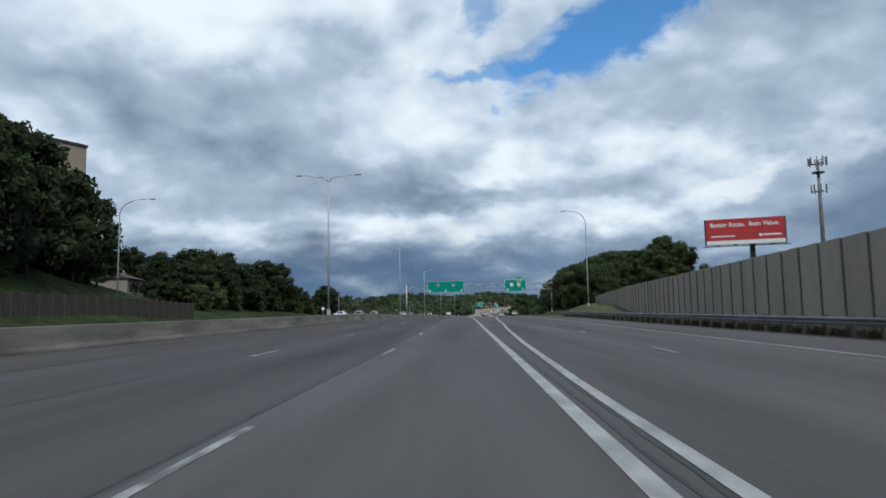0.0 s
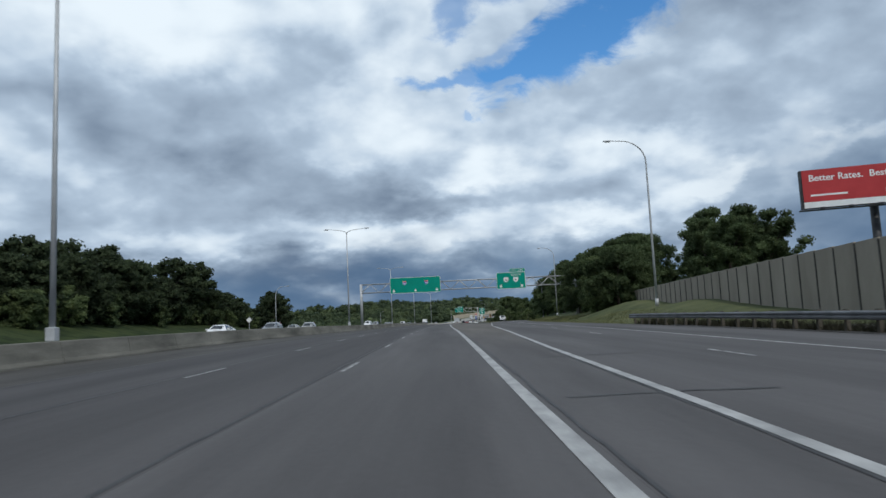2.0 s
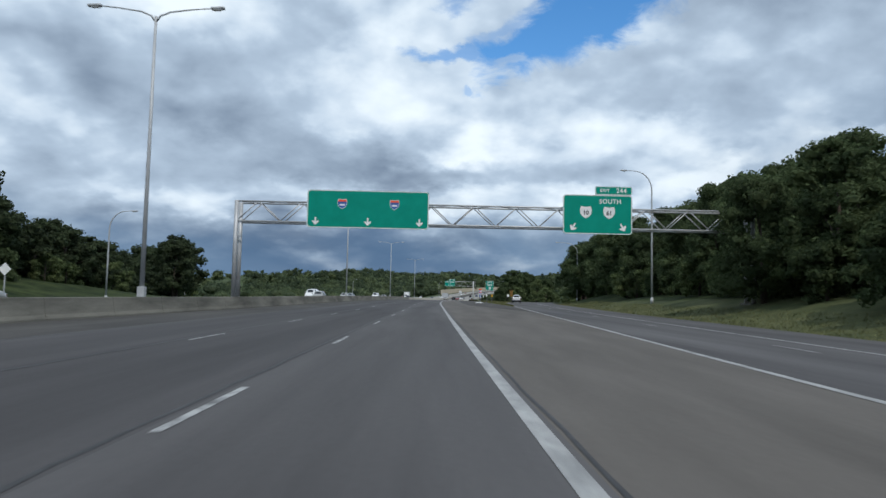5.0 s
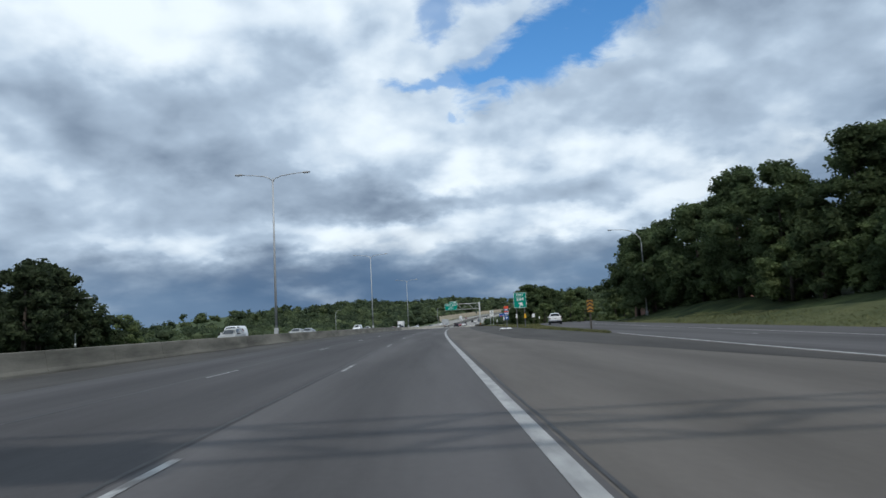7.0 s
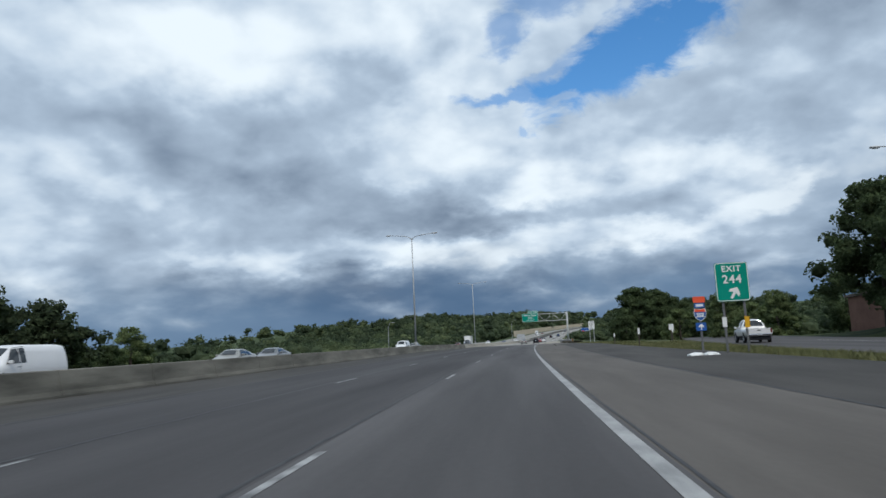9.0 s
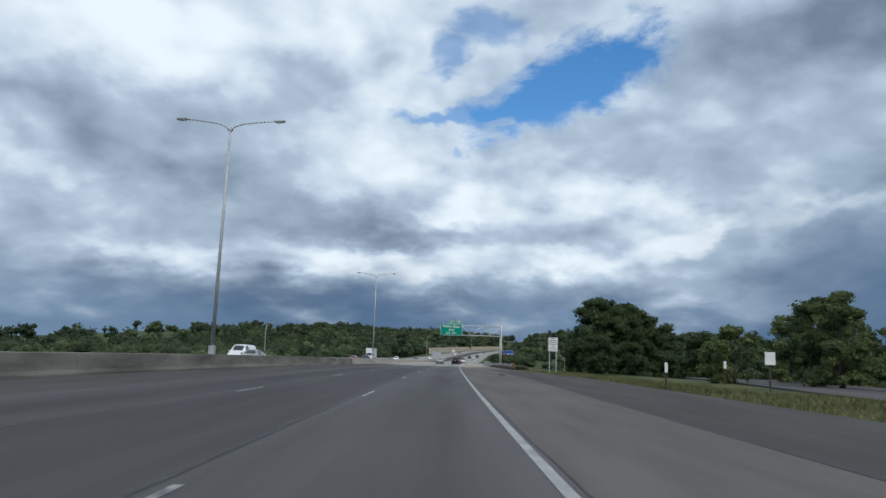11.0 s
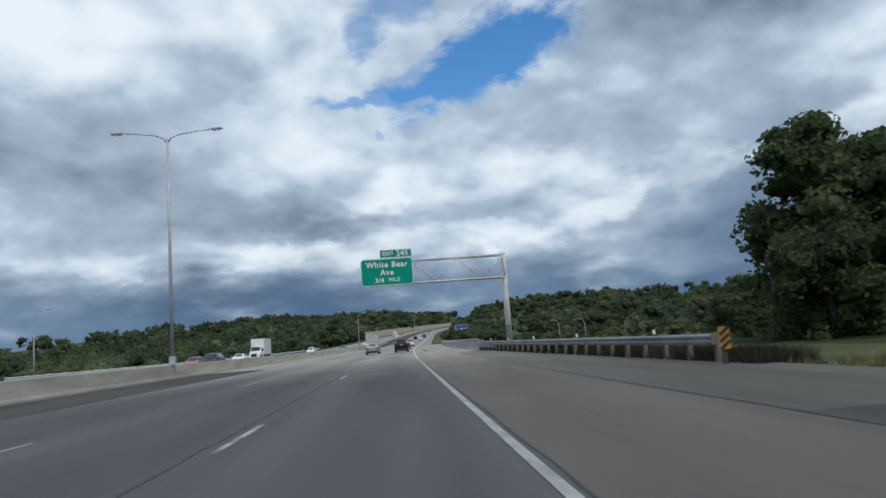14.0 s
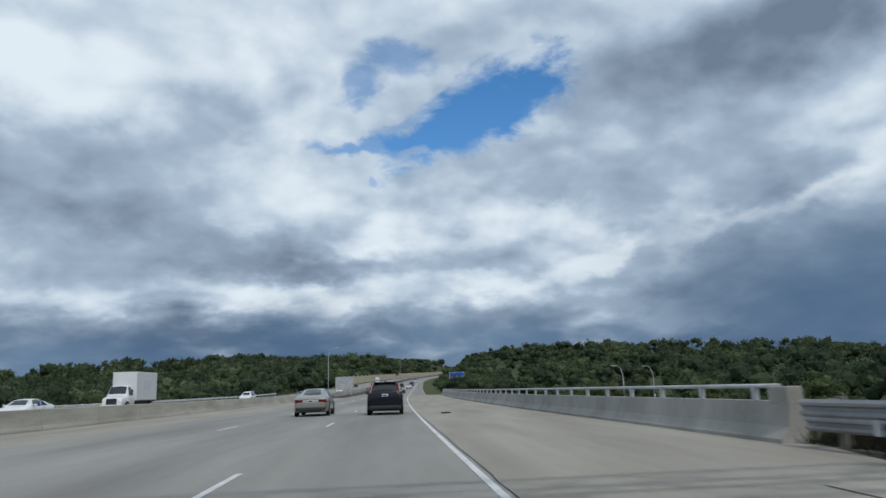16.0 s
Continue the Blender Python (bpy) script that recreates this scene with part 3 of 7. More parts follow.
def part(name, shape, mat, parent, label="", at=None):
    """One mesh object under a thing or a part. shape: a bmesh or a mesh."""
    me = shape if isinstance(shape, bpy.types.Mesh) else mesh_of(shape, name)
    if mat is not None and not me.materials:
        me.materials.append(mat)
    ob = new(name, me)
    ob.parent = parent
    if at is not None:
        ob.matrix_basis = at
    if label:
        tagged(ob, label)
    return ob


def thing(name, at, label, category, group="", kind=""):
    ob = new(name)
    ob.empty_display_size = 0.3
    ob.matrix_basis = at
    return tagged(ob, label, category, group, kind)


def box(bm, x0, y0, z0, x1, y1, z1, bevel=0.0):
    r = bmesh.ops.create_cube(bm, size=1.0, matrix=Matrix.Translation(((x0 + x1) / 2, (y0 + y1) / 2, (z0 + z1) / 2)) @ Matrix.Diagonal((abs(x1 - x0), abs(y1 - y0), abs(z1 - z0), 1)))
    if bevel:
        es = {e for v in r["verts"] for e in v.link_edges}
        bmesh.ops.bevel(bm, geom=list(es), offset=bevel, segments=2, affect="EDGES", profile=0.6)
    return bm


def boxed(x0, y0, z0, x1, y1, z1, bevel=0.0):
    return box(bmesh.new(), x0, y0, z0, x1, y1, z1, bevel)


def tube(bm, pts, radii, sides=8, caps=True):
    """A tapered tube along points."""
    rings = []
    pts = [Vector(p) for p in pts]
    for i, p in enumerate(pts):
        d = (pts[min(i + 1, len(pts) - 1)] - pts[max(i - 1, 0)]).normalized()
        a = d.orthogonal().normalized() if abs(d.z) > 0.9 else d.cross(Vector((0, 0, 1))).normalized()
        b = d.cross(a)
        r = radii[i] if isinstance(radii, (list, tuple)) else radii
        rings.append([bm.verts.new(p + r * (math.cos(2 * math.pi * k / sides) * a + math.sin(2 * math.pi * k / sides) * b)) for k in range(sides)])
    for a, b in zip(rings, rings[1:]):
        for k in range(sides):
            f = bm.faces.new((a[k], a[(k + 1) % sides], b[(k + 1) % sides], b[k]))
            f.smooth = True
    if caps:
        bm.faces.new(rings[0][::-1])
        bm.faces.new(rings[-1])
    return bm


def tubed(pts, radii, sides=8):
    bm = tube(bmesh.new(), pts, radii, sides)
    bmesh.ops.recalc_face_normals(bm, faces=bm.faces)
    return bm


def lettering(name, text, size, mat, parent, at, align="CENTER", fat=0.0, spread=1.0):
    """Raised letters in the built-in font."""
    cu = bpy.data.curves.new(name, "FONT")
    cu.body, cu.size, cu.align_x, cu.align_y, cu.extrude, cu.offset, cu.space_character = text, size, align, "CENTER", 0.006, fat, spread
    cu.resolution_u = 3
    tmp = bpy.data.objects.new(name, cu)
    scene.collection.objects.link(tmp)
    dg = bpy.context.evaluated_depsgraph_get()
    me = bpy.data.meshes.new_from_object(tmp.evaluated_get(dg))
    bpy.data.objects.remove(tmp)
    # one part for each letter: faces whose spans along the line touch belong together
    vs = np.array([v.co for v in me.vertices])
    polys = [tuple(p.vertices) for p in me.polygons]
    bpy.data.meshes.remove(me)
    spans = sorted((min(vs[k][0] for k in f), max(vs[k][0] for k in f)) for f in polys)
    cuts, reach = [], spans[0][1]
    for lo, hi in spans[1:]:
        if lo > reach + 1e-5:
            cuts.append((lo + reach) / 2)
        reach = max(reach, hi)
    groups = {}
    for f in polys:
        groups.setdefault(int(np.searchsorted(cuts, vs[f[0]][0])), []).append(f)
    for n in sorted(groups):
        used = sorted({k for f in groups[n] for k in f})
        index = {k: q for q, k in enumerate(used)}
        part(name, raw_mesh(name, vs[used].tolist(), [tuple(index[k] for k in f) for f in groups[n]], [mat]), None, parent, at=at)


# the road's line: x of the lane's right edge line and height of the pavement, by y
KNOTS = np.array([-400, -100, -50, 0, 50, 100, 150, 200, 250, 300, 350, 400, 450, 500, 550, 600, 650, 700, 800, 900, 1000, 1100, 1200, 1300, 1500, 1900, 2500], float)
LINE_X = np.array([0.9, 0.45, 0.36, 0.27, -0.06, -0.42, -0.76, -0.76, -0.63, 0.43, 2.36, 4.88, 7.70, 11.2, 15.4, 20.3, 25.4, 30.6, 41.5, 53.0, 67.0, 83.0, 101.0, 120.0, 162.0, 262.0, 430.0])
LINE_Z = np.array([-8.0, -3.45, -2.66, -1.88, -1.0, -0.10, 0.45, 0.92, 1.47, 1.91, 2.33, 2.50, 2.72, 2.95, 3.3, 3.8, 4.6, 5.6, 8.0, 10.9, 13.9, 16.9, 19.9, 22.9, 29.0, 40.0, 45.0])


def smooth_at(values, y):
    """Catmull-Rom through the knots."""
    y = np.asarray(y, float)
    j = np.clip(np.searchsorted(KNOTS, y, "right") - 1, 1, len(KNOTS) - 3)
    k0, k1, k2, k3 = KNOTS[j - 1], KNOTS[j], KNOTS[j + 1], KNOTS[j + 2]
    a, b, c, d = values[j - 1], values[j], values[j + 1], values[j + 2]
    s = (y - k1) / (k2 - k1)
    m1, m2 = (c - a) / (k2 - k0) * (k2 - k1), (d - b) / (k3 - k1) * (k2 - k1)
    return (2 * s**3 - 3 * s**2 + 1) * b + (s**3 - 2 * s**2 + s) * m1 + (3 * s**2 - 2 * s**3) * c + (s**3 - s**2) * m2


def rx_(y):
    return smooth_at(LINE_X, y)


def rz_(y):
    return smooth_at(LINE_Z, y)


def on_road(off, y, up=0.0):
    return Vector((float(rx_(y)) + off, y, float(rz_(y)) + up))


def heading(y):
    """The road's turn about z, in degrees, at y."""
    return -math.degrees(math.atan2(float(rx_(y + 2) - rx_(y - 2)), 4.0))


def road_pose(off, y, up=0.0, turn=0.0):
    p = on_road(off, y, up)
    slope = math.degrees(math.atan2(float(rz_(y + 2) - rz_(y - 2)), 4.0))
    return Matrix.Translation(p) @ Euler((0, 0, radians(heading(y) + turn))).to_matrix().to_4x4() @ Euler((radians(slope if abs(turn) < 90 else -slope), 0, 0)).to_matrix().to_4x4()


def along(pairs):
    ys, vs = zip(*pairs)
    return lambda y: np.interp(y, ys, vs)


def ribbon(name, left, right, y0, y1, up, mat, step=4.0, cross=2, thick=0.0, wobble=0.0, seed=0):
    """A strip of pavement or paint between two offsets from the line, draped on the road."""
    left = left if callable(left) else (lambda y, v=left: np.full_like(y, v))
    right = right if callable(right) else (lambda y, v=right: np.full_like(y, v))
    n = max(2, int(round((y1 - y0) / step)) + 1)
    ys = np.linspace(y0, y1, n)
    l, r = left(ys), right(ys)
    if wobble:
        g = np.random.RandomState(seed)
        w = np.cumsum(g.normal(0, wobble, n))
        w -= np.convolve(w, np.ones(9) / 9, "same")
        l, r = l + w, r + w + g.normal(0, wobble * 0.3, n)
    verts, uvs, faces = [], [], []
    x, z = rx_(ys), rz_(ys)
    for i in range(n):
        for k in range(cross):
            o = l[i] + (r[i] - l[i]) * k / (cross - 1)
            verts.append((x[i] + o, ys[i], z[i] + up))
            uvs.append((o, ys[i]))
    for i in range(n - 1):
        for k in range(cross - 1):
            a = i * cross + k
            faces.append((a, a + 1, a + cross + 1, a + cross))
    if thick:
        base = len(verts)
        for i in range(n):
            for k in (0, cross - 1):
                v = verts[i * cross + k]
                verts.append((v[0], v[1], v[2] - thick))
                uvs.append(uvs[i * cross + k])
        for i in range(n - 1):
            a, b = i * cross, (i + 1) * cross
            c, d = base + 2 * i, base + 2 * i + 2
            faces.append((a, b, d, c))
            faces.append((b + cross - 1, a + cross - 1, c + 1, d + 1))
        faces.append((0, base, base + 1, cross - 1))
    return raw_mesh(name, verts, faces, [mat], uvs)


def structure(name, me, label, category="road"):
    return tagged(new(name, me), label, category, kind="structure")


# ---------------------------------------------------------------- ground
RAMP_LEFT = along([(-60, 0.4), (5, 0.55), (11, 0.56), (26, 0.82), (45, 1.36), (60, 1.95), (75, 2.3), (90, 2.8), (100, 3.2), (115, 3.75), (125, 4.2), (140, 4.9), (170, 6.8), (200, 8.6), (230, 10.2), (253, 11.6), (275, 13.0), (295, 14.7), (330, 18.5), (380, 27.0)])
RAMP_RIGHT = along([(-60, 11.2), (40, 12.2), (90, 12.6), (120, 13.2), (150, 14.6), (200, 17.6), (240, 20.5), (275, 23.5), (300, 26.2), (330, 30.0), (380, 38.0)])
WALL_OFF = along([(-60, 6.5), (0, 11.9), (50, 16.6), (100, 21.4), (160, 27.5)])
SHOULDER_RIGHT = along([(229, 9.9), (280, 9.8), (350, 9.6), (378, 8.6), (398, 8.2), (420, 7.7), (445, 6.6), (450, 6.3), (465, 5.9), (1400, 5.9)])
HILL_LEFT = along([(-300, 12), (95, 10), (140, 4.5), (200, 4), (230, 4), (270, 0), (330, -1), (400, -4), (480, -7), (560, -9), (700, -9), (900, -3), (1200, 14), (2500, 24)])
HILL_RIGHT = along([(-300, 4), (150, 4.5), (200, 6.0), (260, 5), (310, 1.0), (360, -0.5), (430, -5), (520, -7), (640, -10), (760, -5), (900, 2), (1200, 20), (2500, 34)])
FAR_RIGHT = along([(-300, 6), (200, 10), (330, 3), (430, -3), (520, -3), (700, -3), (900, 4), (1200, 22), (2500, 38)])
FAR_LEFT = along([(-300, 26), (150, 16), (300, 0), (420, -7), (560, -9), (800, -5), (1000, 4), (1300, 22), (2500, 32)])


def ease(v, a, b):
    s = np.clip((v - a) / (b - a), 0, 1)
    return s * s * (3 - 2 * s)


def ground_up(off, y):
    """Height of the ground over the pavement, by offset and y."""
    off, y = np.asarray(off, float), np.asarray(y, float)
    flat = np.clip(RAMP_RIGHT(y), 0, 40)
    edge = np.where(y < 330, flat, np.where(y < 345, flat + (SHOULDER_RIGHT(y) - flat) * (y - 330) / 15, SHOULDER_RIGHT(y)))
    bank = np.where(y < 165, ease(y, 72, 135) * 2.25, 2.2)
    wall_edge = np.where(y < 165, np.maximum(WALL_OFF(y), edge + 1.2), edge + 13)
    rise = bank * ease(off, edge + 0.6, wall_edge)
    rise = np.where(y > 300, rise * (1 - ease(y, 300, 340)), rise)
    h = HILL_RIGHT(y) - np.where(y > 300, rise * 0, bank)
    back = h * ease(off, wall_edge + 0.5, wall_edge + 26)
    far = (FAR_RIGHT(y) - HILL_RIGHT(y)) * ease(off, 60, 190)
    right = rise + back + far
    left = HILL_LEFT(y) * ease(-off, 42, 68) + (FAR_LEFT(y) - HILL_LEFT(y)) * ease(-off, 88, 220)
    return np.where(off > 0, right, left)


def ground_at(off, y):
    p = on_road(off, y)
    p.z += float(ground_up(off, y)) - 0.12
    return p


def build_ground():
    side = np.concatenate([np.arange(0, 60, 1.5), np.arange(60, 130, 5), np.array([135, 150, 170, 195, 230, 280, 350, 450, 600, 800, 1100, 1600, 2400, 3400])])
    offs = np.concatenate([-side[:0:-1], side])
    ys = np.concatenate([np.array([-3000, -1500, -700, -300]), np.arange(-150, 560, 6), np.arange(560, 1500, 20), np.array([1600, 1800, 2200, 2600, 3200, 4000])])
    O, Y = np.meshgrid(offs, ys)
    yc = np.clip(Y, -400, 2500)
    X = rx_(yc) + O
    bumps = np.array([[noise.noise(Vector((x * 0.05, y * 0.05, 0))) for x, y in zip(a, b)] for a, b in zip(X, Y)])
    up = ground_up(O, yc)
    free = np.clip(np.abs(up) / 2.0, 0, 1)
    wide = ease(np.abs(O), 300, 700)
    up = up * (1 - 0.8 * ease(np.abs(O), 450, 900))
    Z = rz_(yc) * (1 - wide) + 3.0 * wide + up - 0.12 + bumps * free * 0.8
    n, k = O.shape
    idx = np.arange(n * k).reshape(n, k)
    faces = np.stack([idx[:-1, :-1], idx[:-1, 1:], idx[1:, 1:], idx[1:, :-1]], -1).reshape(-1, 4).tolist()
    me = raw_mesh("ground", np.stack([X, Y, Z], -1).reshape(-1, 3).tolist(), faces, [M_GRASS, M_UNDERGROWTH_SHADED, M_FARFIELD], smooth=True)
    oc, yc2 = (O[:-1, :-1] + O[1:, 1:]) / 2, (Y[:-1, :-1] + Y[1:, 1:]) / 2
    # wild slopes get the undergrowth colour with tree shade painted in
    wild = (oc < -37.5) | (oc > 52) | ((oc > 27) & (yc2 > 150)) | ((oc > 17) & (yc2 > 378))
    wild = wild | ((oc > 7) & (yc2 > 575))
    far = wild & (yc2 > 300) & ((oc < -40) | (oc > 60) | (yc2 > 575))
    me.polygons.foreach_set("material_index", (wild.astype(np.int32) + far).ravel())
    structure("ground", me, "green and dry grass verges and slopes beside the highway", "grass")


build_ground()

# ---------------------------------------------------------------- pavement
LEFT_EDGE = -11.6
structure("road", ribbon("road", -3.76, 0.16, -200, 396, 0.0, M_ASPHALT, 4, 4, 0.3), "grey worn asphalt lane of the highway with patched cracks")
structure("road_left", ribbon("road_left", LEFT_EDGE, -3.76, -200, 380, 0.0, M_ASPHALT_LEFT, 4, 6, 0.3), "darker asphalt lanes of the highway")
structure("road_left_approach", ribbon("road_left_approach", LEFT_EDGE, -3.76, 380, 396, 0.0, M_ASPHALT, 4, 6, 0.3), "grey asphalt lanes of the highway before the bridge")
# the paling along this stretch is sunlight put into the colour
structure("road_approach", ribbon("road_approach", LEFT_EDGE, 0.16, 396, 446, 0.0, M_ASPHALT_SUNLIT, 4, 7, 0.3), "asphalt carriageway with sunlight painted in towards the bridge")
structure("road_bridge", ribbon("road_bridge", LEFT_EDGE, 0.16, 446, 572, 0.0, M_DECK, 4, 7, 0.3), "pale grey concrete bridge deck carriageway, sunlight in its colour")
# far asphalt borrows the bright deck colour, which paints the sun onto it
structure("road_far", ribbon("road_far", LEFT_EDGE, 0.16, 572, 1850, 0.0, M_DECK, 5, 7, 0.3), "asphalt highway climbing the far hill, paled as if sunlit")
structure("road_opposite", ribbon("road_opposite", -36.6, -17.0, -200, 1850, -0.01, M_ASPHALT, 5, 5, 0.3), "grey asphalt opposite carriageway behind the median barrier")
structure("road_opposite_bridge", ribbon("road_opposite_bridge", -36.6, -17.0, 432, 572, -0.005, M_CONCRETE_BRIDGE, 5, 5, 0.0), "pale tan concrete opposite carriageway on the bridge, sunlight in its colour")
structure("road_opposite_far", ribbon("road_opposite_far", -36.6, -17.0, 572, 1850, -0.005, M_DECK, 5, 5, 0.0), "opposite carriageway climbing the far hill, paled as if sunlit")
structure("shoulder_left_bridge", ribbon("shoulder_left_bridge", -17.0, LEFT_EDGE, 436, 572, -0.003, M_CONCRETE_BRIDGE, 4, 4, 0.0), "tan concrete inner shoulder on the bridge, sunlight in its colour")
structure("shoulder_left", ribbon("shoulder_left", -17.0, LEFT_EDGE, -200, 1850, -0.008, M_ASPHALT_DARK, 5, 4, 0.3), "dark gritty inner shoulder beside the concrete median barrier")
structure("gore_upper", ribbon("gore_upper", 0.16, RAMP_LEFT, -60, 132, -0.002, M_GORE, 4, 3, 0.3), "grey asphalt strip between highway and exit lane")
structure("gore", ribbon("gore", 0.16, RAMP_LEFT, 132, 230, -0.002, M_CONCRETE_ROAD, 4, 5, 0.3), "tan concrete gore area between highway and exit ramp")
structure("exit_ramp", ribbon("exit_ramp", RAMP_LEFT, RAMP_RIGHT, -60, 380, -0.006, M_ASPHALT, 4, 6, 0.3), "grey asphalt exit ramp with two lanes")
SEAM = along([(230, 3.95), (276, 3.75), (340, 4.15), (370, 3.85), (415, 3.5), (445.6, 3.6), (446.2, 6.5), (450, 6.3), (465, 5.9), (1400, 5.9)])
structure("shoulder_right", ribbon("shoulder_right", 0.16, SEAM, 230, 388, -0.002, M_CONCRETE_ROAD, 3, 4, 0.3), "tan concrete outer shoulder")
structure("shoulder_right_pale", ribbon("shoulder_right_pale", 0.16, SEAM, 388, 446, -0.002, M_CONCRETE_SUNLIT, 3, 4, 0.3), "tan concrete outer shoulder with sunlight painted in before the bridge")
structure("shoulder_right_bridge", ribbon("shoulder_right_bridge", 0.16, SEAM, 446, 572, -0.002, M_CONCRETE_BRIDGE, 3, 4, 0.3), "pale tan concrete outer shoulder on the bridge, sunlight in its colour")
structure("shoulder_right_far", ribbon("shoulder_right_far", 0.16, 3.4, 572, 1850, -0.002, M_DECK, 5, 3, 0.3), "asphalt outer shoulder along the climbing highway, paled as if sunlit")
# dark colour here stands for grit and for shade under the guardrail
structure("shoulder_wall", ribbon("shoulder_wall", RAMP_RIGHT, lambda v: WALL_OFF(v) - 0.05, -60, 96, 0.004, M_ASPHALT_DARK, 4, 3, 0.0), "gritty paved strip before the noise wall, darkened for the guardrail's shade")
structure("shoulder_outer", ribbon("shoulder_outer", SEAM, SHOULDER_RIGHT, 230, 388, -0.008, M_ASPHALT_DARK, 3, 3, 0.3), "dark asphalt strip outside the concrete shoulder")
structure("shoulder_outer_nose", ribbon("shoulder_outer_nose", along([(196, 8.0), (212, 6.2), (230, 3.97)]), lambda v: RAMP_LEFT(v) - 0.25, 196, 230, 0.003, M_ASPHALT_DARK, 2, 3, 0.0, 0.02, 4), "dark asphalt wedge before the grass of the gore")
structure("shoulder_outer_brown", ribbon("shoulder_outer_brown", SEAM, lambda v: SHOULDER_RIGHT(v) + 0.3, 388, 450, -0.008, M_OUTER, 3, 3, 0.3), "brown grey paved strip up to the guardrail, sunlight painted in")

# paint: the solid line, the ramp's line, the lane dashes


def stripe(name, left, right, y0, y1, label, step=3.0, cross=3):
    tagged(new(name, ribbon(name, left, right, y0, y1, 0.006, M_LINE_BRIGHT if y0 > 430 else M_DASH if "dash" in name else M_LINE, step, cross)), label, "road marking", "painted road markings", "structure")


stripe("edge_line", along([(-60, -0.12), (260, -0.11), (320, -0.07), (1400, -0.06)]), along([(-60, 0.09), (260, 0.09), (320, 0.06), (1400, 0.055)]), -60, 434, "worn solid white edge line on the highway")
stripe("edge_line_bridge", -0.055, 0.055, 434, 1850, "bright solid white edge line on the bridge, sunlight in its colour")
stripe("ramp_line", lambda y: RAMP_LEFT(y) - 0.09, lambda y: RAMP_LEFT(y) + 0.09, -60, 229, "worn solid white line along the exit ramp")
stripe("ramp_edge_line", lambda y: RAMP_RIGHT(y) - 4.0 + 0 * y, lambda y: RAMP_RIGHT(y) - 3.85, -60, 300, "thin worn white line at the ramp's outer edge")
for y in DASHES:
    stripe("lane_dash", -3.665, -3.555, y, y + 3.2, "worn white lane dash on grey asphalt", 1.6, 2)
    stripe("lane_dash", -7.505, -7.395, y + 0.3, y + 3.5, "worn white lane dash on grey asphalt", 1.6, 2)
for y in RAMP_DASHES:
    stripe("lane_dash", lambda v: RAMP_LEFT(v) + 3.56, lambda v: RAMP_LEFT(v) + 3.67, y, y + 3.0, "worn white lane dash on grey asphalt", 1.5, 2)

# sealed cracks and joints along and across the lanes
def tar(name, left, right, y0, y1, label, seed, step=0.8, wobble=0.012):
    tagged(new(name, ribbon(name, left, right, y0, y1, 0.004, M_TAR, step, 2, 0, wobble, seed)), label, "crack", "sealed pavement cracks", "structure")


tar("crack_seal", -3.89, -3.82, -20, 432, "dark wandering tar seal beside the lane dashes", 1, 0.6, 0.016)
tar("crack_seal", along([(-20, 0.2), (260, 0.19), (320, 0.13), (470, 0.12)]), along([(-20, 0.25), (260, 0.24), (320, 0.16), (470, 0.15)]), -20, 470, "dark joint between asphalt and concrete shoulder", 2)
tar("crack_seal", lambda y: SEAM(y) - 0.045, lambda y: SEAM(y) + 0.045, 232, 398, "dark joint between concrete and asphalt shoulder", 3)
tar("crack_seal", lambda y: SEAM(y) - 0.02, lambda y: SEAM(y) + 0.02, 398, 445, "thin worn joint at the shoulder before the bridge", 7)
tar("crack_seal", -11.64, -11.55, -20, 432, "dark joint at the inner shoulder", 4)
tar("crack_seal", -7.76, -7.67, -20, 330, "wide ragged tar seal beside the lane dashes", 5, 0.5, 0.022)
tar("crack_seal", lambda y: RAMP_LEFT(y) - 0.16, lambda y: RAMP_LEFT(y) - 0.10, -20, 88, "dark ragged crack along the exit lane's line", 6, 0.5, 0.016)


def cross_crack(y, o0, o1, seed):
    g = random.Random(seed)
    bm = bmesh.new()
    n = 14
    prev = None
    yy = y
    for i in range(n + 1):
        o = o0 + (o1 - o0) * i / n
        yy += g.uniform(-0.09, 0.09)
        w = 0.03 + 0.05 * g.random()
        a, b = bm.verts.new(on_road(o, yy - w, 0.0045)), bm.verts.new(on_road(o, yy + w, 0.0045))
        if prev:
            bm.faces.new((prev[0], a, b, prev[1]))
        prev = (a, b)
    me = mesh_of(bm, "cross_crack")
    me.materials.append(M_TAR)
    tagged(new("cross_crack", me), "dark sealed crack running across the lanes", "crack", "sealed pavement cracks", "structure")


for i, (y, a, b) in enumerate(CRACKS):
    cross_crack(y, a, b, i)

# ---------------------------------------------------------------- median barrier
def profile_piece(name, prof, y0, y1, off, mat, steps=2):
    """A length of barrier with the given cross-section (x, z), following the road. Its origin is its middle."""
    ym = (y0 + y1) / 2
    o = on_road(off, ym)
    ys = np.linspace(y0, y1, steps)
    verts, faces, n = [], [], len(prof)
    for y in ys:
        p = on_road(off, y) - o
        verts += [(p.x + a, p.y, p.z + b) for a, b in prof]
    for i in range(steps - 1):
        for k in range(n):
            a, b = i * n + k, i * n + (k + 1) % n
            faces.append((a, b, b + n, a + n))
    faces += [tuple(range(n))[::-1], tuple(range((steps - 1) * n, steps * n))]
    me = raw_mesh(name, verts, faces, [mat])
    return me, Matrix.Translation(o)


JERSEY = [(-0.32, -0.1), (-0.31, 0.07), (-0.25, 0.22), (-0.13, 0.88), (-0.10, 0.91), (0.10, 0.91), (0.13, 0.88), (0.25, 0.22), (0.31, 0.07), (0.32, -0.1)]
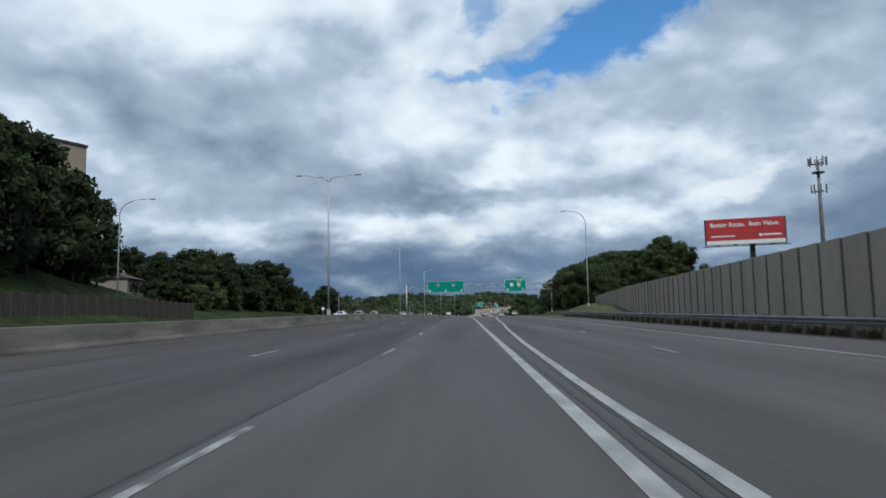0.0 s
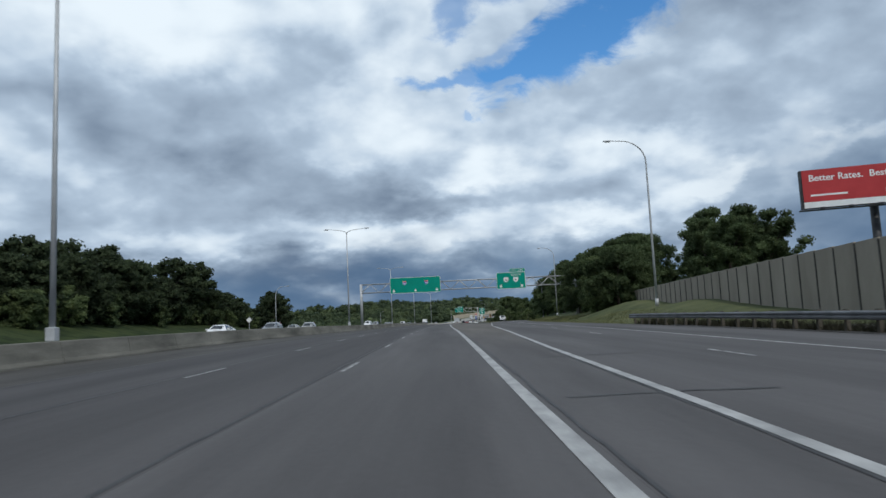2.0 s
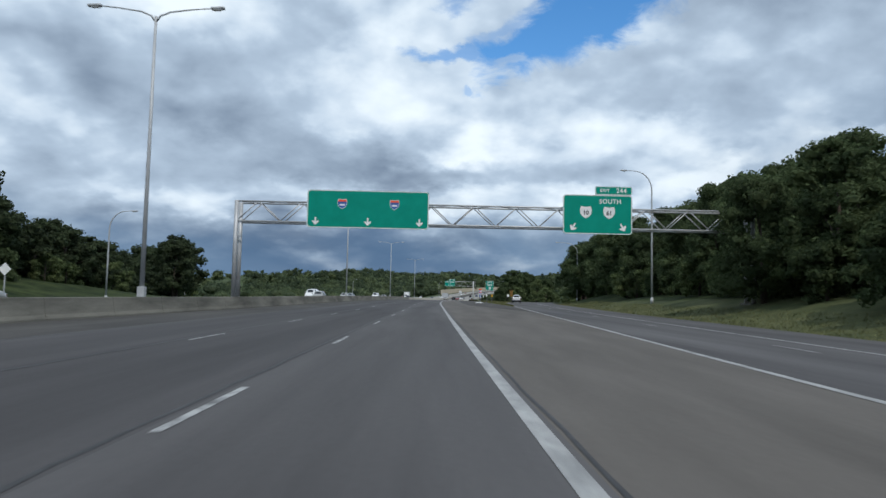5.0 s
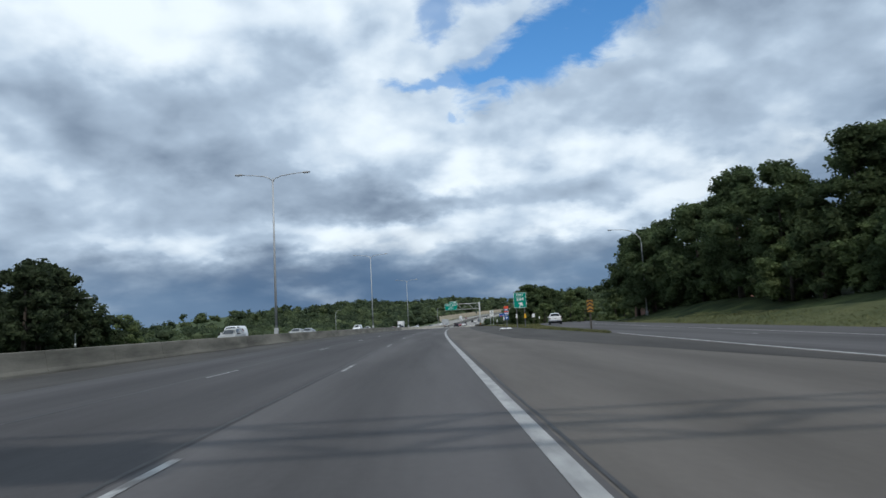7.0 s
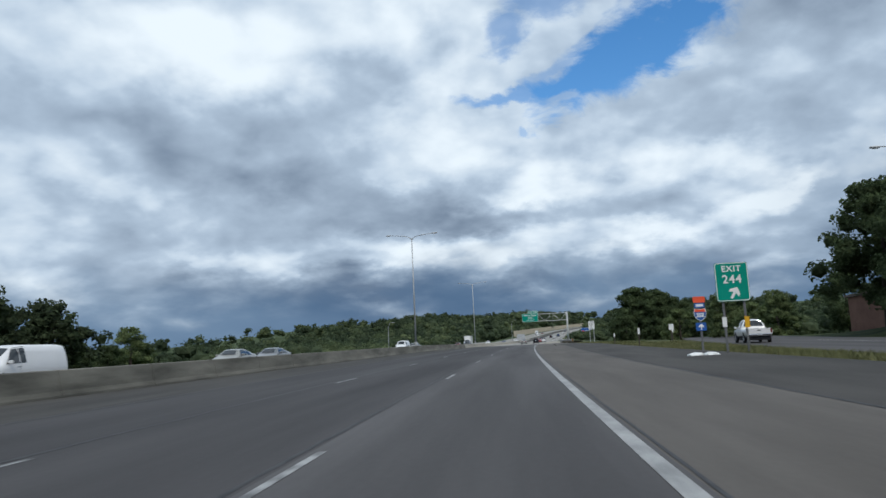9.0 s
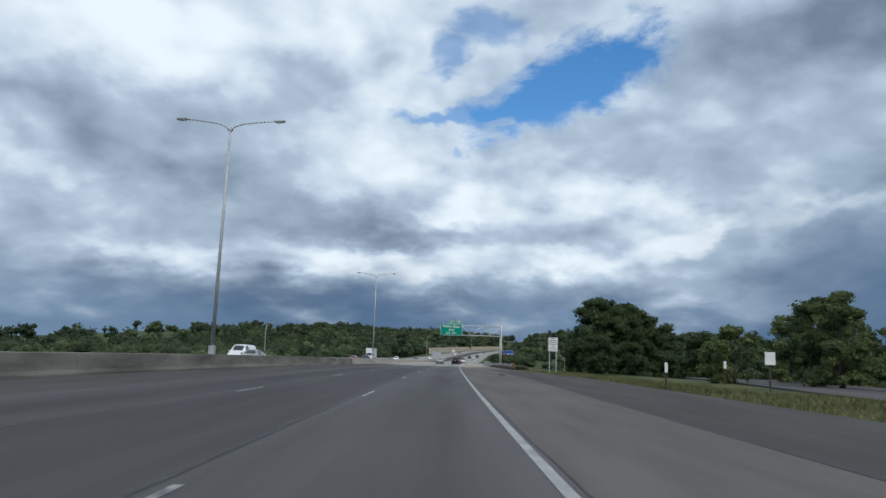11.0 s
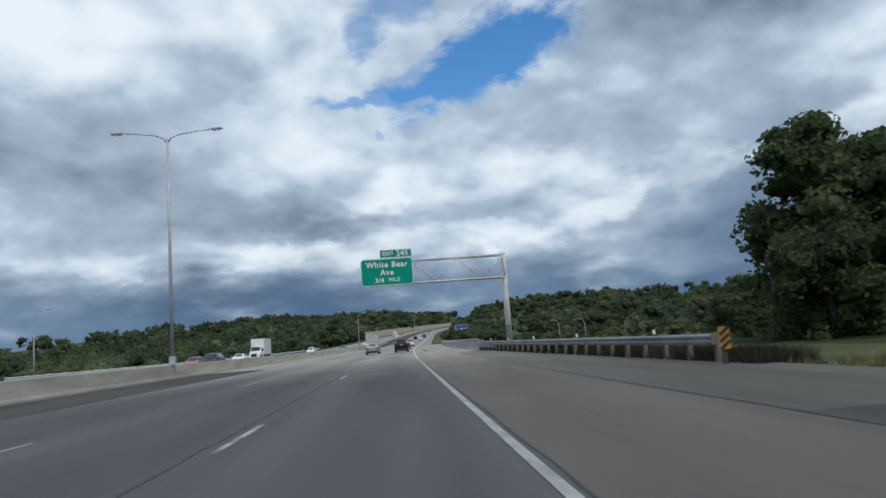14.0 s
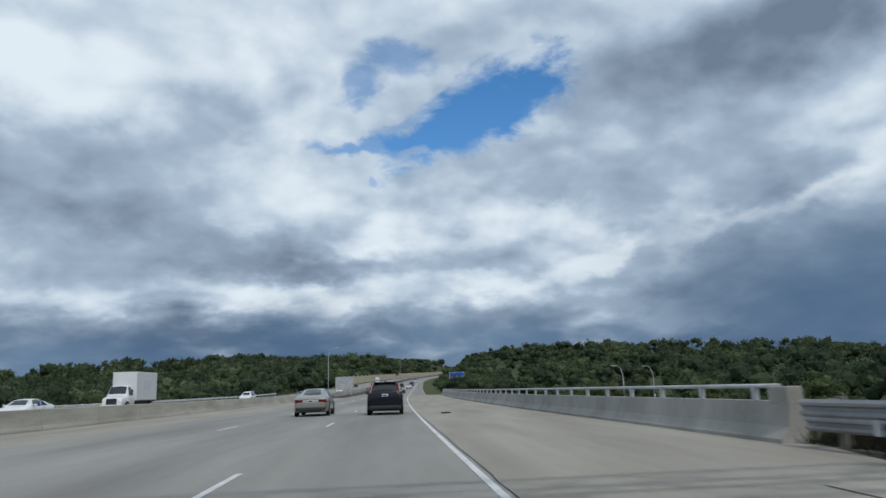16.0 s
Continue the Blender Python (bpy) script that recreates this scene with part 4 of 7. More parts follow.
median = thing("median_barrier", Matrix.Identity(4), "weathered stained concrete median barrier between the carriageways", "barrier", kind="structure")
y = -72.0
while y < 690:
    # segments from y 400 on use the copy with painted sunlight
    me, at = profile_piece("barrier_segment", JERSEY, y + 0.012, y + 6.088, -16.62, M_BARRIER if y < 400 else M_BARRIER_SUNLIT)
    part("segment", me, None, median, at=at)
    y += 6.1
me, at = profile_piece("barrier_rest", JERSEY, 690.2, 1800, -16.62, M_BARRIER, 90)
part("segment", me, None, median, at=at)

# ---------------------------------------------------------------- noise wall on its bank
wall = thing("wall_noise", Matrix.Identity(4), "grey brown concrete panel noise wall with dark joints", "wall", kind="structure")
pan = mesh_of(boxed(-0.07, -1.15, -1.0, 0.07, 1.15, 3.0, 0.02), "wall_panel")
pan.materials.append(M_PANEL)
pst = mesh_of(boxed(-0.10, -0.045, -1.0, 0.05, 0.045, 2.96, 0.01), "wall_post")
pst.materials.append(M_POST)
y = -70.0
while y < 162:
    o = float(WALL_OFF(y))
    p = on_road(o, y, 1.0)
    turn = heading(y) - math.degrees(math.atan(0.0955))
    at = Matrix.Translation(p) @ Euler((0, 0, radians(turn))).to_matrix().to_4x4()
    part("panel", pan, None, wall, at=at)
    part("post", pst, None, wall, at=at @ Matrix.Translation((-0.02, 1.21, 0)))
    y += 2.42


# ---------------------------------------------------------------- steel guardrails
WBEAM = [(0.0, -0.155), (0.045, -0.155), (0.085, -0.10), (0.085, -0.055), (0.03, -0.015), (0.03, 0.015), (0.085, 0.055), (0.085, 0.10), (0.045, 0.155), (0.0, 0.155), (0.0, 0.145), (0.038, 0.145), (0.075, 0.095), (0.075, 0.06), (0.02, 0.015), (0.02, -0.015), (0.075, -0.06), (0.075, -0.095), (0.038, -0.145), (0.0, -0.145)]


def guardrail(off, y0, y1, up, side, label, base=None, spacing=1.9, post_mat=None, beam_mat=None):
    """A W-beam rail on posts; side -1 faces the road to its left, +1 to its right."""
    off = off if callable(off) else (lambda v, k=off: k + 0 * v)
    ym = (y0 + y1) / 2
    root = thing("guardrail", Matrix.Translation(on_road(float(off(ym)), ym)), label, "guardrail", "roadside guardrails")
    o = root.matrix_basis.translation
    ys = np.linspace(y0, y1, max(2, int((y1 - y0) / 3)))
    verts, faces, n = [], [], len(WBEAM)
    for v in ys:
        p = on_road(float(off(v)), float(v), up) - o
        verts += [(p.x + side * a, p.y, p.z + b) for a, b in WBEAM]
    for i in range(len(ys) - 1):
        for k in range(n):
            a, b = i * n + k, i * n + (k + 1) % n
            faces.append((a, b, b + n, a + n))
    part("beam", raw_mesh("beam", verts, faces, [beam_mat or M_RAIL]), None, root)
    pm = mesh_of(boxed(-0.075, -0.09, -0.95, 0.075, 0.09, 0.20, 0.012), "rail_post")
    pm.materials.append(post_mat or M_WOODPOST)
    bl = mesh_of(boxed(-0.09, -0.075, -0.17, 0.09, 0.075, 0.17, 0.012), "rail_block")
    bl.materials.append(post_mat or M_WOODPOST)
    v = y0 + 0.3
    while v < y1:
        p = on_road(float(off(v)), v, up) - o
        part("post", pm, None, root, at=Matrix.Translation(p + Vector((-side * 0.26, 0, 0))))
        part("block", bl, None, root, at=Matrix.Translation(p + Vector((-side * 0.093, 0, 0))))
        v += spacing
    return root


guardrail(along([(-60, 11.0), (40, 12.4), (106, 13.0)]), -60, 106, 0.58, -1, "weathered steel guardrail on timber posts before the noise wall")
guardrail(along([(398, 7.75), (420, 7.1), (449, 6.15)]), 399, 449.4, 0.66, -1, "weathered steel guardrail on timber posts leading to the bridge", post_mat=M_POST_PALE, beam_mat=M_RAIL_MID)
root = thing("guardrail", Matrix.Translation(on_road(6.3, 444.5)), "second dark steel beam bolted below the guardrail at the bridge end", "guardrail", "roadside guardrails")
verts, faces = [], []
for v in np.linspace(438.0, 449.3, 6):
    p = on_road(float(np.interp(v, [420, 449], [7.1, 6.15])), float(v), 0.40) - root.matrix_basis.translation
    verts += [(p.x - a, p.y, p.z + b * 0.8) for a, b in WBEAM]
for i in range(5):
    for k in range(len(WBEAM)):
        a, b = i * len(WBEAM) + k, i * len(WBEAM) + (k + 1) % len(WBEAM)
        faces.append((a, b, b + len(WBEAM), a + len(WBEAM)))
part("beam", raw_mesh("beam", verts, faces, [M_RAIL_MID]), None, root)
for v in (441.0, 444.2, 447.4):
    part("bolt_plate", boxed(-0.02, -0.08, -0.12, 0.02, 0.08, 0.12, 0.01), M_GALV, root, at=Matrix.Translation(on_road(float(np.interp(v, [420, 449], [7.1, 6.15])) - 0.11, v, 0.40) - root.matrix_basis.translation))
for v in (404.0, 414.0, 424.0, 433.0, 441.5, 447.0):
    root = thing("reflector", Matrix.Translation(on_road(float(np.interp(v, [398, 420, 449], [7.75, 7.1, 6.15])) + 0.26, v, 0.86)), "small white reflector plate on a guardrail post", "reflector", "guardrail reflectors")
    part("plate", boxed(-0.05, -0.012, 0.0, 0.05, 0.012, 0.16, 0.006), M_WHITE, root)
guardrail(-37.2, 449, 640, 0.62, 1, "steel guardrail at the far edge of the opposite carriageway, sunlight in its colour", post_mat=M_GALV, spacing=3.8, beam_mat=M_RAIL_SUNLIT)

# ---------------------------------------------------------------- bridge parapets
PARAPET = [(-0.10, -0.3), (-0.10, 0.075), (0.08, 0.30), (0.16, 0.76), (0.46, 0.76), (0.46, -0.9), (-0.10, -0.9)]
par = thing("bridge_parapet", Matrix.Identity(4), "sunlit concrete bridge parapet with a steel top rail", "parapet", kind="structure")
y = 450.0
while y < 570:
    me, at = profile_piece("parapet_segment", PARAPET, y + 0.01, y + 9.99, 6.1, M_PARAPET, 3)
    part("segment", me, None, par, at=at)
    y += 10.0
pts = [on_road(6.38, v, 1.05) for v in np.linspace(450.5, 569, 40)]
part("top_rail", tubed(pts, 0.045, 8), M_GALV, par, "round steel rail")
pm = mesh_of(boxed(-0.05, -0.07, 0.76, 0.05, 0.07, 1.03, 0.01), "rail_post")
pm.materials.append(M_GALV)
v = 451.5
while v < 569:
    part("rail_post", pm, None, par, at=Matrix.Translation(on_road(6.38, v)))
    v += 2.6
part("end_block", boxed(-0.20, -0.30, 0.70, 0.14, 0.34, 1.04, 0.03), M_PARAPET, par, at=Matrix.Translation(on_road(6.45, 450.4)))

# far tan noise wall on the hill
tan = thing("wall_far", Matrix.Identity(4), "tan noise wall along the distant rising highway", "wall", kind="structure")
pan2 = mesh_of(boxed(-0.12, -3.9, -1.0, 0.12, 3.9, 4.3, 0.03), "tan_panel")
pan2.materials.append(M_PANEL_TAN)
y = 860.0
i = 0
while y < 1800:
    p = on_road(-42.5, y)
    step = 0.35 * (i % 3)
    part("panel", pan2, None, tan, at=Matrix.Translation(p + Vector((0, 0, 1.0 - step))) @ Euler((0, 0, radians(heading(y)))).to_matrix().to_4x4())
    y += 7.9
    i += 1

# ---------------------------------------------------------------- trees
def leaf_cards(centres, radii, count, size, seed, flat=0.8, tousle=0.55):
    """Many small leaf cards on the shells of clumps, with gaps between them."""
    g = np.random.RandomState(seed)
    w = radii**2
    pick = g.choice(len(centres), count, p=w / w.sum())
    d = g.normal(size=(count, 3))
    d /= np.linalg.norm(d, axis=1)[:, None]
    d[:, 2] = np.abs(d[:, 2]) * np.where(g.rand(count) < 0.75, 1, -1)
    pos = centres[pick] + d * (radii[pick] * (0.62 + 0.46 * g.rand(count)))[:, None] * np.array([1, 1, flat])
    nrm = d + g.normal(0, tousle, (count, 3))
    nrm /= np.linalg.norm(nrm, axis=1)[:, None]
    a = np.cross(nrm, g.normal(size=(count, 3)))
    a /= np.linalg.norm(a, axis=1)[:, None]
    b = np.cross(nrm, a)
    s = size * (0.55 + 0.9 * g.rand(count))[:, None]
    bend = nrm * s * 0.18
    verts = np.stack([pos - a * s - bend, pos - b * s * 0.62 + bend, pos + a * s - bend, pos + b * s * 0.62 + bend], 1).reshape(-1, 3)
    faces = np.arange(count * 4).reshape(-1, 4)
    return verts, faces


def inner_masses(centres, radii, seed, k=0.6):
    """Lumpy dark cores inside the clumps, so that the crown is not see-through everywhere."""
    g = np.random.RandomState(seed + 99)
    bm = bmesh.new()
    for c, r in zip(centres, radii):
        m = Matrix.Translation(c) @ Matrix.Diagonal((r * k, r * k, r * k * 0.8, 1))
        res = bmesh.ops.create_icosphere(bm, subdivisions=1, radius=1.0, matrix=m)
        for v in res["verts"]:
            v.co += (v.co - Vector(c)) * g.uniform(-0.22, 0.22)
    me = mesh_of(bm, "cores")
    vs = np.array([v.co for v in me.vertices])
    fs = [tuple(p.vertices) for p in me.polygons]
    bpy.data.meshes.remove(me)
    return vs, fs


def make_tree(seed, height, spread, leaves, leaf, mat, trunk_part=0.16, clumps=64, squat=1.0):
    """One tree: tapered trunk, limbs and a crown of leaf clumps with an uneven outline."""
    g = np.random.RandomState(seed)
    root = thing("tree", Matrix.Identity(4), "leafy dark green deciduous tree on the verge", "tree", "trees beside the highway")
    bm = bmesh.new()
    lean = g.uniform(-0.4, 0.4, 2)
    top = Vector((lean[0], lean[1], height * 0.72))
    r0 = 0.018 * height + 0.05
    tube(bm, [(0, 0, -0.4), (lean[0] * 0.2, lean[1] * 0.2, height * 0.25), (lean[0] * 0.6, lean[1] * 0.6, height * 0.5), top], [r0 * 1.25, r0 * 0.9, r0 * 0.55, r0 * 0.15], 8)
    part("trunk", bm, M_BARK, root)
    lo = height * trunk_part
    cs, rs = [], []
    while len(cs) < clumps:
        t = g.rand()
        z = lo + (height - lo) * t
        prof = math.sin(math.pi * min(1.0, 0.22 + 0.75 * t)) ** 0.6
        ang = g.uniform(0, 2 * math.pi)
        lump = 0.85 + 0.2 * math.sin(3 * ang + seed) + 0.12 * math.sin(5 * ang + 2 * t * 6 + seed)
        rad = spread * prof * lump * math.sqrt(g.uniform(0.12, 1.0))
        r = g.uniform(0.11, 0.21) * spread * squat + 0.30
        cs.append((rad * math.cos(ang) + lean[0] * t, rad * math.sin(ang) + lean[1] * t, min(z, height - r * 0.6)))
        rs.append(r)
    cs, rs = np.array(cs), np.array(rs)
    for c in cs[:: max(1, clumps // 3)]:
        limb = bmesh.new()
        base = Vector((lean[0] * 0.4, lean[1] * 0.4, max(lo * 0.8, c[2] * 0.55)))
        mid = base.lerp(Vector(c), 0.5) + Vector((0, 0, 0.3))
        tube(limb, [base, mid, c], [r0 * 0.4, r0 * 0.25, r0 * 0.08], 5)
        part("limb", limb, M_BARK, root)
    v1, f1 = leaf_cards(cs, rs, leaves, leaf, seed)
    v2, f2 = inner_masses(cs, rs, seed)
    faces = f1.tolist() + [tuple(i + len(v1) for i in f) for f in f2]
    part("crown", raw_mesh("crown", np.concatenate([v1, v2]).tolist(), faces, [mat]), None, root)
    return root


TREES = [make_tree(11, 12.0, 4.8, 8200, 0.19, M_LEAF, 0.16, 90), make_tree(23, 14.0, 4.6, 8200, 0.19, M_LEAF, 0.12, 96), make_tree(37, 10.0, 5.0, 8000, 0.18, M_LEAF, 0.06, 90),
         make_tree(41, 11.5, 4.2, 4800, 0.22, M_LEAF_LIGHT, 0.06, 60), make_tree(53, 6.0, 3.6, 2600, 0.19, M_LEAF_LIGHT, 0.0, 36), make_tree(67, 5.0, 3.2, 2600, 0.18, M_LEAF, 0.0, 34),
         make_tree(71, 12.0, 4.8, 3400, 0.26, M_LEAF_SHADED, 0.12, 80), make_tree(83, 10.0, 5.0, 3400, 0.26, M_LEAF_SHADED, 0.05, 80)]
TREE_H = [12.0, 14.0, 10.0, 11.5, 6.0, 5.0, 12.0, 10.0]
used_tree = [False] * len(TREES)


def plant(kind, off, y, height, g, label="", wide=1.0):
    """Stands a tree of a kind on the ground, turned and stretched."""
    if -72 < off < -50 and abs(y - 13 - 1.905 * (-off - 1)) < 12 and 95 < y < 152:
        return None  # gap in the trees before the house
    s = height / TREE_H[kind]
    at = Matrix.Translation(ground_at(off, y)) @ Euler((0, 0, g.uniform(0, 6.28))).to_matrix().to_4x4()
    if used_tree[kind]:
        ob = copy_thing(TREES[kind], at)
    else:
        ob, used_tree[kind] = TREES[kind], True
        ob.matrix_basis = at
    k = wide * g.uniform(0.9, 1.12)
    ob.scale = (s * k, s * k, s)
    if label:
        tagged(ob, label)
    return ob


grove = random.Random(5)
# wooded hillside beyond the opposite carriageway
for i in range(52):
    y = grove.uniform(25, 262)
    tall = np.interp(y, [25, 90, 120, 215, 235, 262], [16, 17, 12.5, 13.5, 13, 8])
    plant(grove.choice((6, 6, 7)), -grove.uniform(61, 82), y, tall * grove.uniform(0.82, 1.08), grove)
for y in np.arange(30, 262, 7.5):
    tall = np.interp(y, [25, 90, 120, 215, 232, 262], [15, 15, 11, 12, 12, 7])
    plant(grove.choice((6, 7, 7)), -60.5 - grove.uniform(0, 3), float(y), tall * grove.uniform(0.8, 1.05), grove, wide=1.1)
for i in range(30):
    y = grove.uniform(275, 384)
    plant(grove.choice((6, 7, 7)), -grove.uniform(96, 122), y, grove.uniform(15, 19), grove)
for y, off, hgt in ((88, -68, 20), (76, -66, 21), (62, -66, 21), (82, -58.5, 19.5), (90, -58.5, 18.5), (72, -58.5, 19), (135, -83, 13), (146, -85, 13), (157, -81, 12), (125, -81, 13), (113, -75, 14), (119, -79, 14), (100, -70, 17), (222, -61, 14.5), (212, -63, 14.5), (112, -62, 14.5), (104, -60, 14.5), (100, -66, 17)):
    plant(grove.choice((6, 7)), off, y, hgt, grove, wide=1.0)
for i in range(44):
    y = grove.uniform(40, 268)
    plant(grove.choice((4, 5, 5)), -grove.uniform(57, 63), y, grove.uniform(3, 6), grove)
# right: trees behind the noise wall and on the bank past it
for kind, off, y, hgt in ((1, 36.5, 152, 10.6), (0, 39, 158, 11.0), (2, 27.5, 163, 8.6), (1, 41, 151, 11.8), (0, 37.5, 147, 10.2), (2, 43.5, 155, 10.6), (0, 44, 149, 10.2), (2, 25.0, 158, 8.8), (3, 23, 164, 8.5), (2, 28, 166, 9.5),
                          (0, 31, 172, 11.5), (1, 27, 180, 11), (2, 24.5, 186, 9.5), (0, 33, 188, 13), (1, 38, 196, 14), (2, 29, 197, 11), (0, 36, 206, 13.5), (1, 31, 211, 12.5), (2, 43, 214, 15), (0, 38, 222, 14.5), (1, 46, 226, 16),
                          (2, 34, 229, 12), (0, 41, 237, 15), (1, 37, 246, 14), (2, 44, 252, 15), (0, 36, 259, 14), (1, 35, 269, 15.5), (0, 39, 277, 15.5), (2, 36, 286, 14), (1, 42, 293, 14), (2, 35.5, 304, 13.5), (0, 39, 312, 12), (2, 33, 298, 12.5), (1, 37, 306, 15), (0, 34.5, 314, 14.5), (0, 52, 190, 15), (1, 56, 210, 16), (2, 54, 240, 16), (0, 54, 265, 16), (1, 50, 285, 15)):
    plant(kind, off, y, hgt, grove)
for off, y, hgt in ((22.5, 160, 4), (23.5, 169, 4.5), (25, 178, 4), (27, 190, 4.5), (28.5, 202, 4), (30, 214, 5), (32, 226, 5), (33, 238, 5), (35, 250, 5), (35.5, 262, 4.5), (36, 276, 5), (37, 290, 5)):
    plant(grove.choice((4, 5)), off, y, hgt, grove)
for i in range(26):
    y = grove.uniform(152, 318)
    plant(grove.choice((4, 5, 5)), float(RAMP_RIGHT(y)) + grove.uniform(10, 15), y, grove.uniform(3.5, 6.5), grove)
# the round trees in the gore and beside the outer shoulder
for kind, off, y, hgt in ((0, 23.9, 418, 12.8), (0, 28.8, 420, 13.0), (0, 33.6, 421, 12.2), (1, 26.4, 420, 13.2), (1, 31.4, 422, 13.0), (2, 26.5, 415, 9.6), (2, 31.5, 416, 9.0), (2, 36.6, 419, 8.2), (5, 22, 415, 6.0), (5, 20, 412, 5.5), (5, 25.5, 402, 5.0), (5, 31, 402, 4.6), (2, 18.5, 392, 5.4), (5, 30.7, 384.5, 6.2), (5, 31.8, 388, 5.2), (3, 27, 345, 7), (2, 31, 355, 7.5), (4, 22, 352, 4.6), (3, 33, 365, 7), (4, 29, 338, 4.5), (2, 46, 350, 9), (3, 43, 372, 9), (2, 50, 395, 10), (3, 46, 420, 10), (2, 17.8, 385, 4.8)):
    plant(kind, off, y, hgt, grove)
# valley below the bridge
for kind, off, y, hgt in ((4, 50, 655, 7), (4, 54, 662, 8), (3, 44, 640, 8), (3, 60, 610, 9), (4, 36, 560, 7), (3, 48, 545, 9), (4, 58, 530, 8), (3, 40, 600, 8), (4, 66, 500, 8), (3, 75, 520, 10), (2, 80, 480, 10), (3, 60, 470, 9), (2, 90, 500, 11), (3, 70, 440, 9), (2, 62, 425, 10), (0, 43, 467, 12.5), (3, 47, 471, 10.5), (2, 39, 462, 9)):
    plant(kind, off, y, hgt, grove)
for kind, off, y, hgt in ((6, -60, 292, 14.0), (7, -64, 300, 14.0), (6, -58, 285, 12.5), (3, -116, 438, 16), (2, -112, 420, 10), (2, -122, 452, 12), (0, -110, 405, 11)):
    plant(kind, off, y, hgt, grove)


def woodland(name, spots, label, seed, cards=130, leaf=0.30, near_cards=340):
    """Distant woods: crowns of many leaf cards in one mesh."""
    g = np.random.RandomState(seed)
    vs, fs, tint, n = [], [], [], 0
    for off, y, hgt, wid in spots:
        p = ground_at(off, y)
        k = 7
        ang, t = g.uniform(0, 6.28, k), g.uniform(0.25, 1.0, k)
        rad = wid * 0.55 * np.sqrt(g.rand(k)) * np.sin(np.pi * np.clip(t * 0.85, 0.1, 1))
        cs = np.stack([p.x + rad * np.cos(ang), p.y + rad * np.sin(ang), p.z + hgt * t * 0.86], 1)
        rs = g.uniform(0.26, 0.42, k) * wid
        near = y < 680 and abs(off) < 150
        v1, f1 = leaf_cards(cs, rs, near_cards if near else cards, leaf * (0.60 if near else 1.0) * wid / 5.0, g.randint(1 << 30), 0.85, 1.1)
        v2, f2 = inner_masses(cs, rs, g.randint(1 << 20), 0.66)
        tint += [int(g.choice(3, p=(0.42, 0.36, 0.22)))] * (len(f1) + len(f2))
        vs += [v1, v2]
        fs += (f1 + n).tolist()
        n += len(v1)
        fs += [tuple(i + n for i in f) for f in f2]
        n += len(v2)
    me = raw_mesh(name, np.concatenate(vs).tolist(), fs, [M_WOODS_DARK, M_LEAF_FAR, M_WOODS_LIGHT])
    me.polygons.foreach_set("material_index", tint)
    return tagged(new(name, me), label, "woods", kind="stuff")


wg = random.Random(8)
spots = []
for i in range(700):
    y = wg.uniform(390, 1250)
    off = -wg.uniform(58, 170) if y > 520 else -wg.uniform(108, 210)
    if y < 470 and off > -112:
        continue
    big = wg.random() < 0.25
    spots.append((off, y, wg.uniform(10, 13.5) if big else wg.uniform(5.5, 9.5), wg.uniform(9.5, 13) if big else wg.uniform(5.5, 8.5)))
for i in range(150):
    y = wg.uniform(830, 1750)
    spots.append((-wg.uniform(47, 75), y, wg.uniform(6, 11), wg.uniform(8, 13)))
for i in range(34):
    spots.append((-wg.uniform(52, 110), wg.uniform(800, 1250), wg.uniform(13, 19), wg.uniform(10, 15)))
woodland("woodland", spots, "green woods on the valley side beyond the opposite carriageway", 3)
spots = []
for i in range(560):
    y = wg.uniform(470, 1250)
    off = wg.uniform(26, 200) if y > 600 else wg.uniform(80, 230)
    if y < 700 and off < 45:
        continue
    big = wg.random() < 0.25 and off > 75
    low = 0.6 if off < 60 else 1.0
    spots.append((off, y, low * wg.uniform(12, 15.5) if big else low * wg.uniform(6, 11.5), wg.uniform(11, 15) if big else wg.uniform(6, 10)))
for i in range(90):
    spots.append((wg.uniform(9.5, 26), wg.uniform(574, 740), wg.uniform(1.6, 3.6), wg.uniform(3.2, 5.5)))
for i in range(60):
    y = wg.uniform(770, 1750)
    spots.append((wg.uniform(16, 40), y, wg.uniform(5, 10), wg.uniform(7, 11)))
for i in range(70):
    spots.append((wg.uniform(17, 32), wg.uniform(720, 1050), wg.uniform(3, 6), wg.uniform(5, 8)))
for i in range(150):
    spots.append((wg.uniform(60, 180), wg.uniform(330, 480), wg.uniform(8, 12), wg.uniform(6, 9)))
woodland("woodland", spots, "dark green woods on the hill beyond the bridge", 4)
spots = [(wg.uniform(-260, 260), wg.uniform(1850, 2100), wg.uniform(10, 16), wg.uniform(9, 14)) for i in range(120)]
spots += [(-wg.uniform(60, 260), wg.uniform(600, 1300), wg.uniform(8, 12), wg.uniform(10, 15)) for i in range(260)]
spots += [(-wg.uniform(175, 420), wg.uniform(420, 1200), wg.uniform(10, 15), wg.uniform(9, 14)) for i in range(130)]
spots += [(wg.uniform(190, 420), wg.uniform(250, 1200), wg.uniform(10, 15), wg.uniform(9, 14)) for i in range(260)]
woodland("woodland", spots, "distant green woods along the skyline, haze in their colour", 6, 120, 0.5)


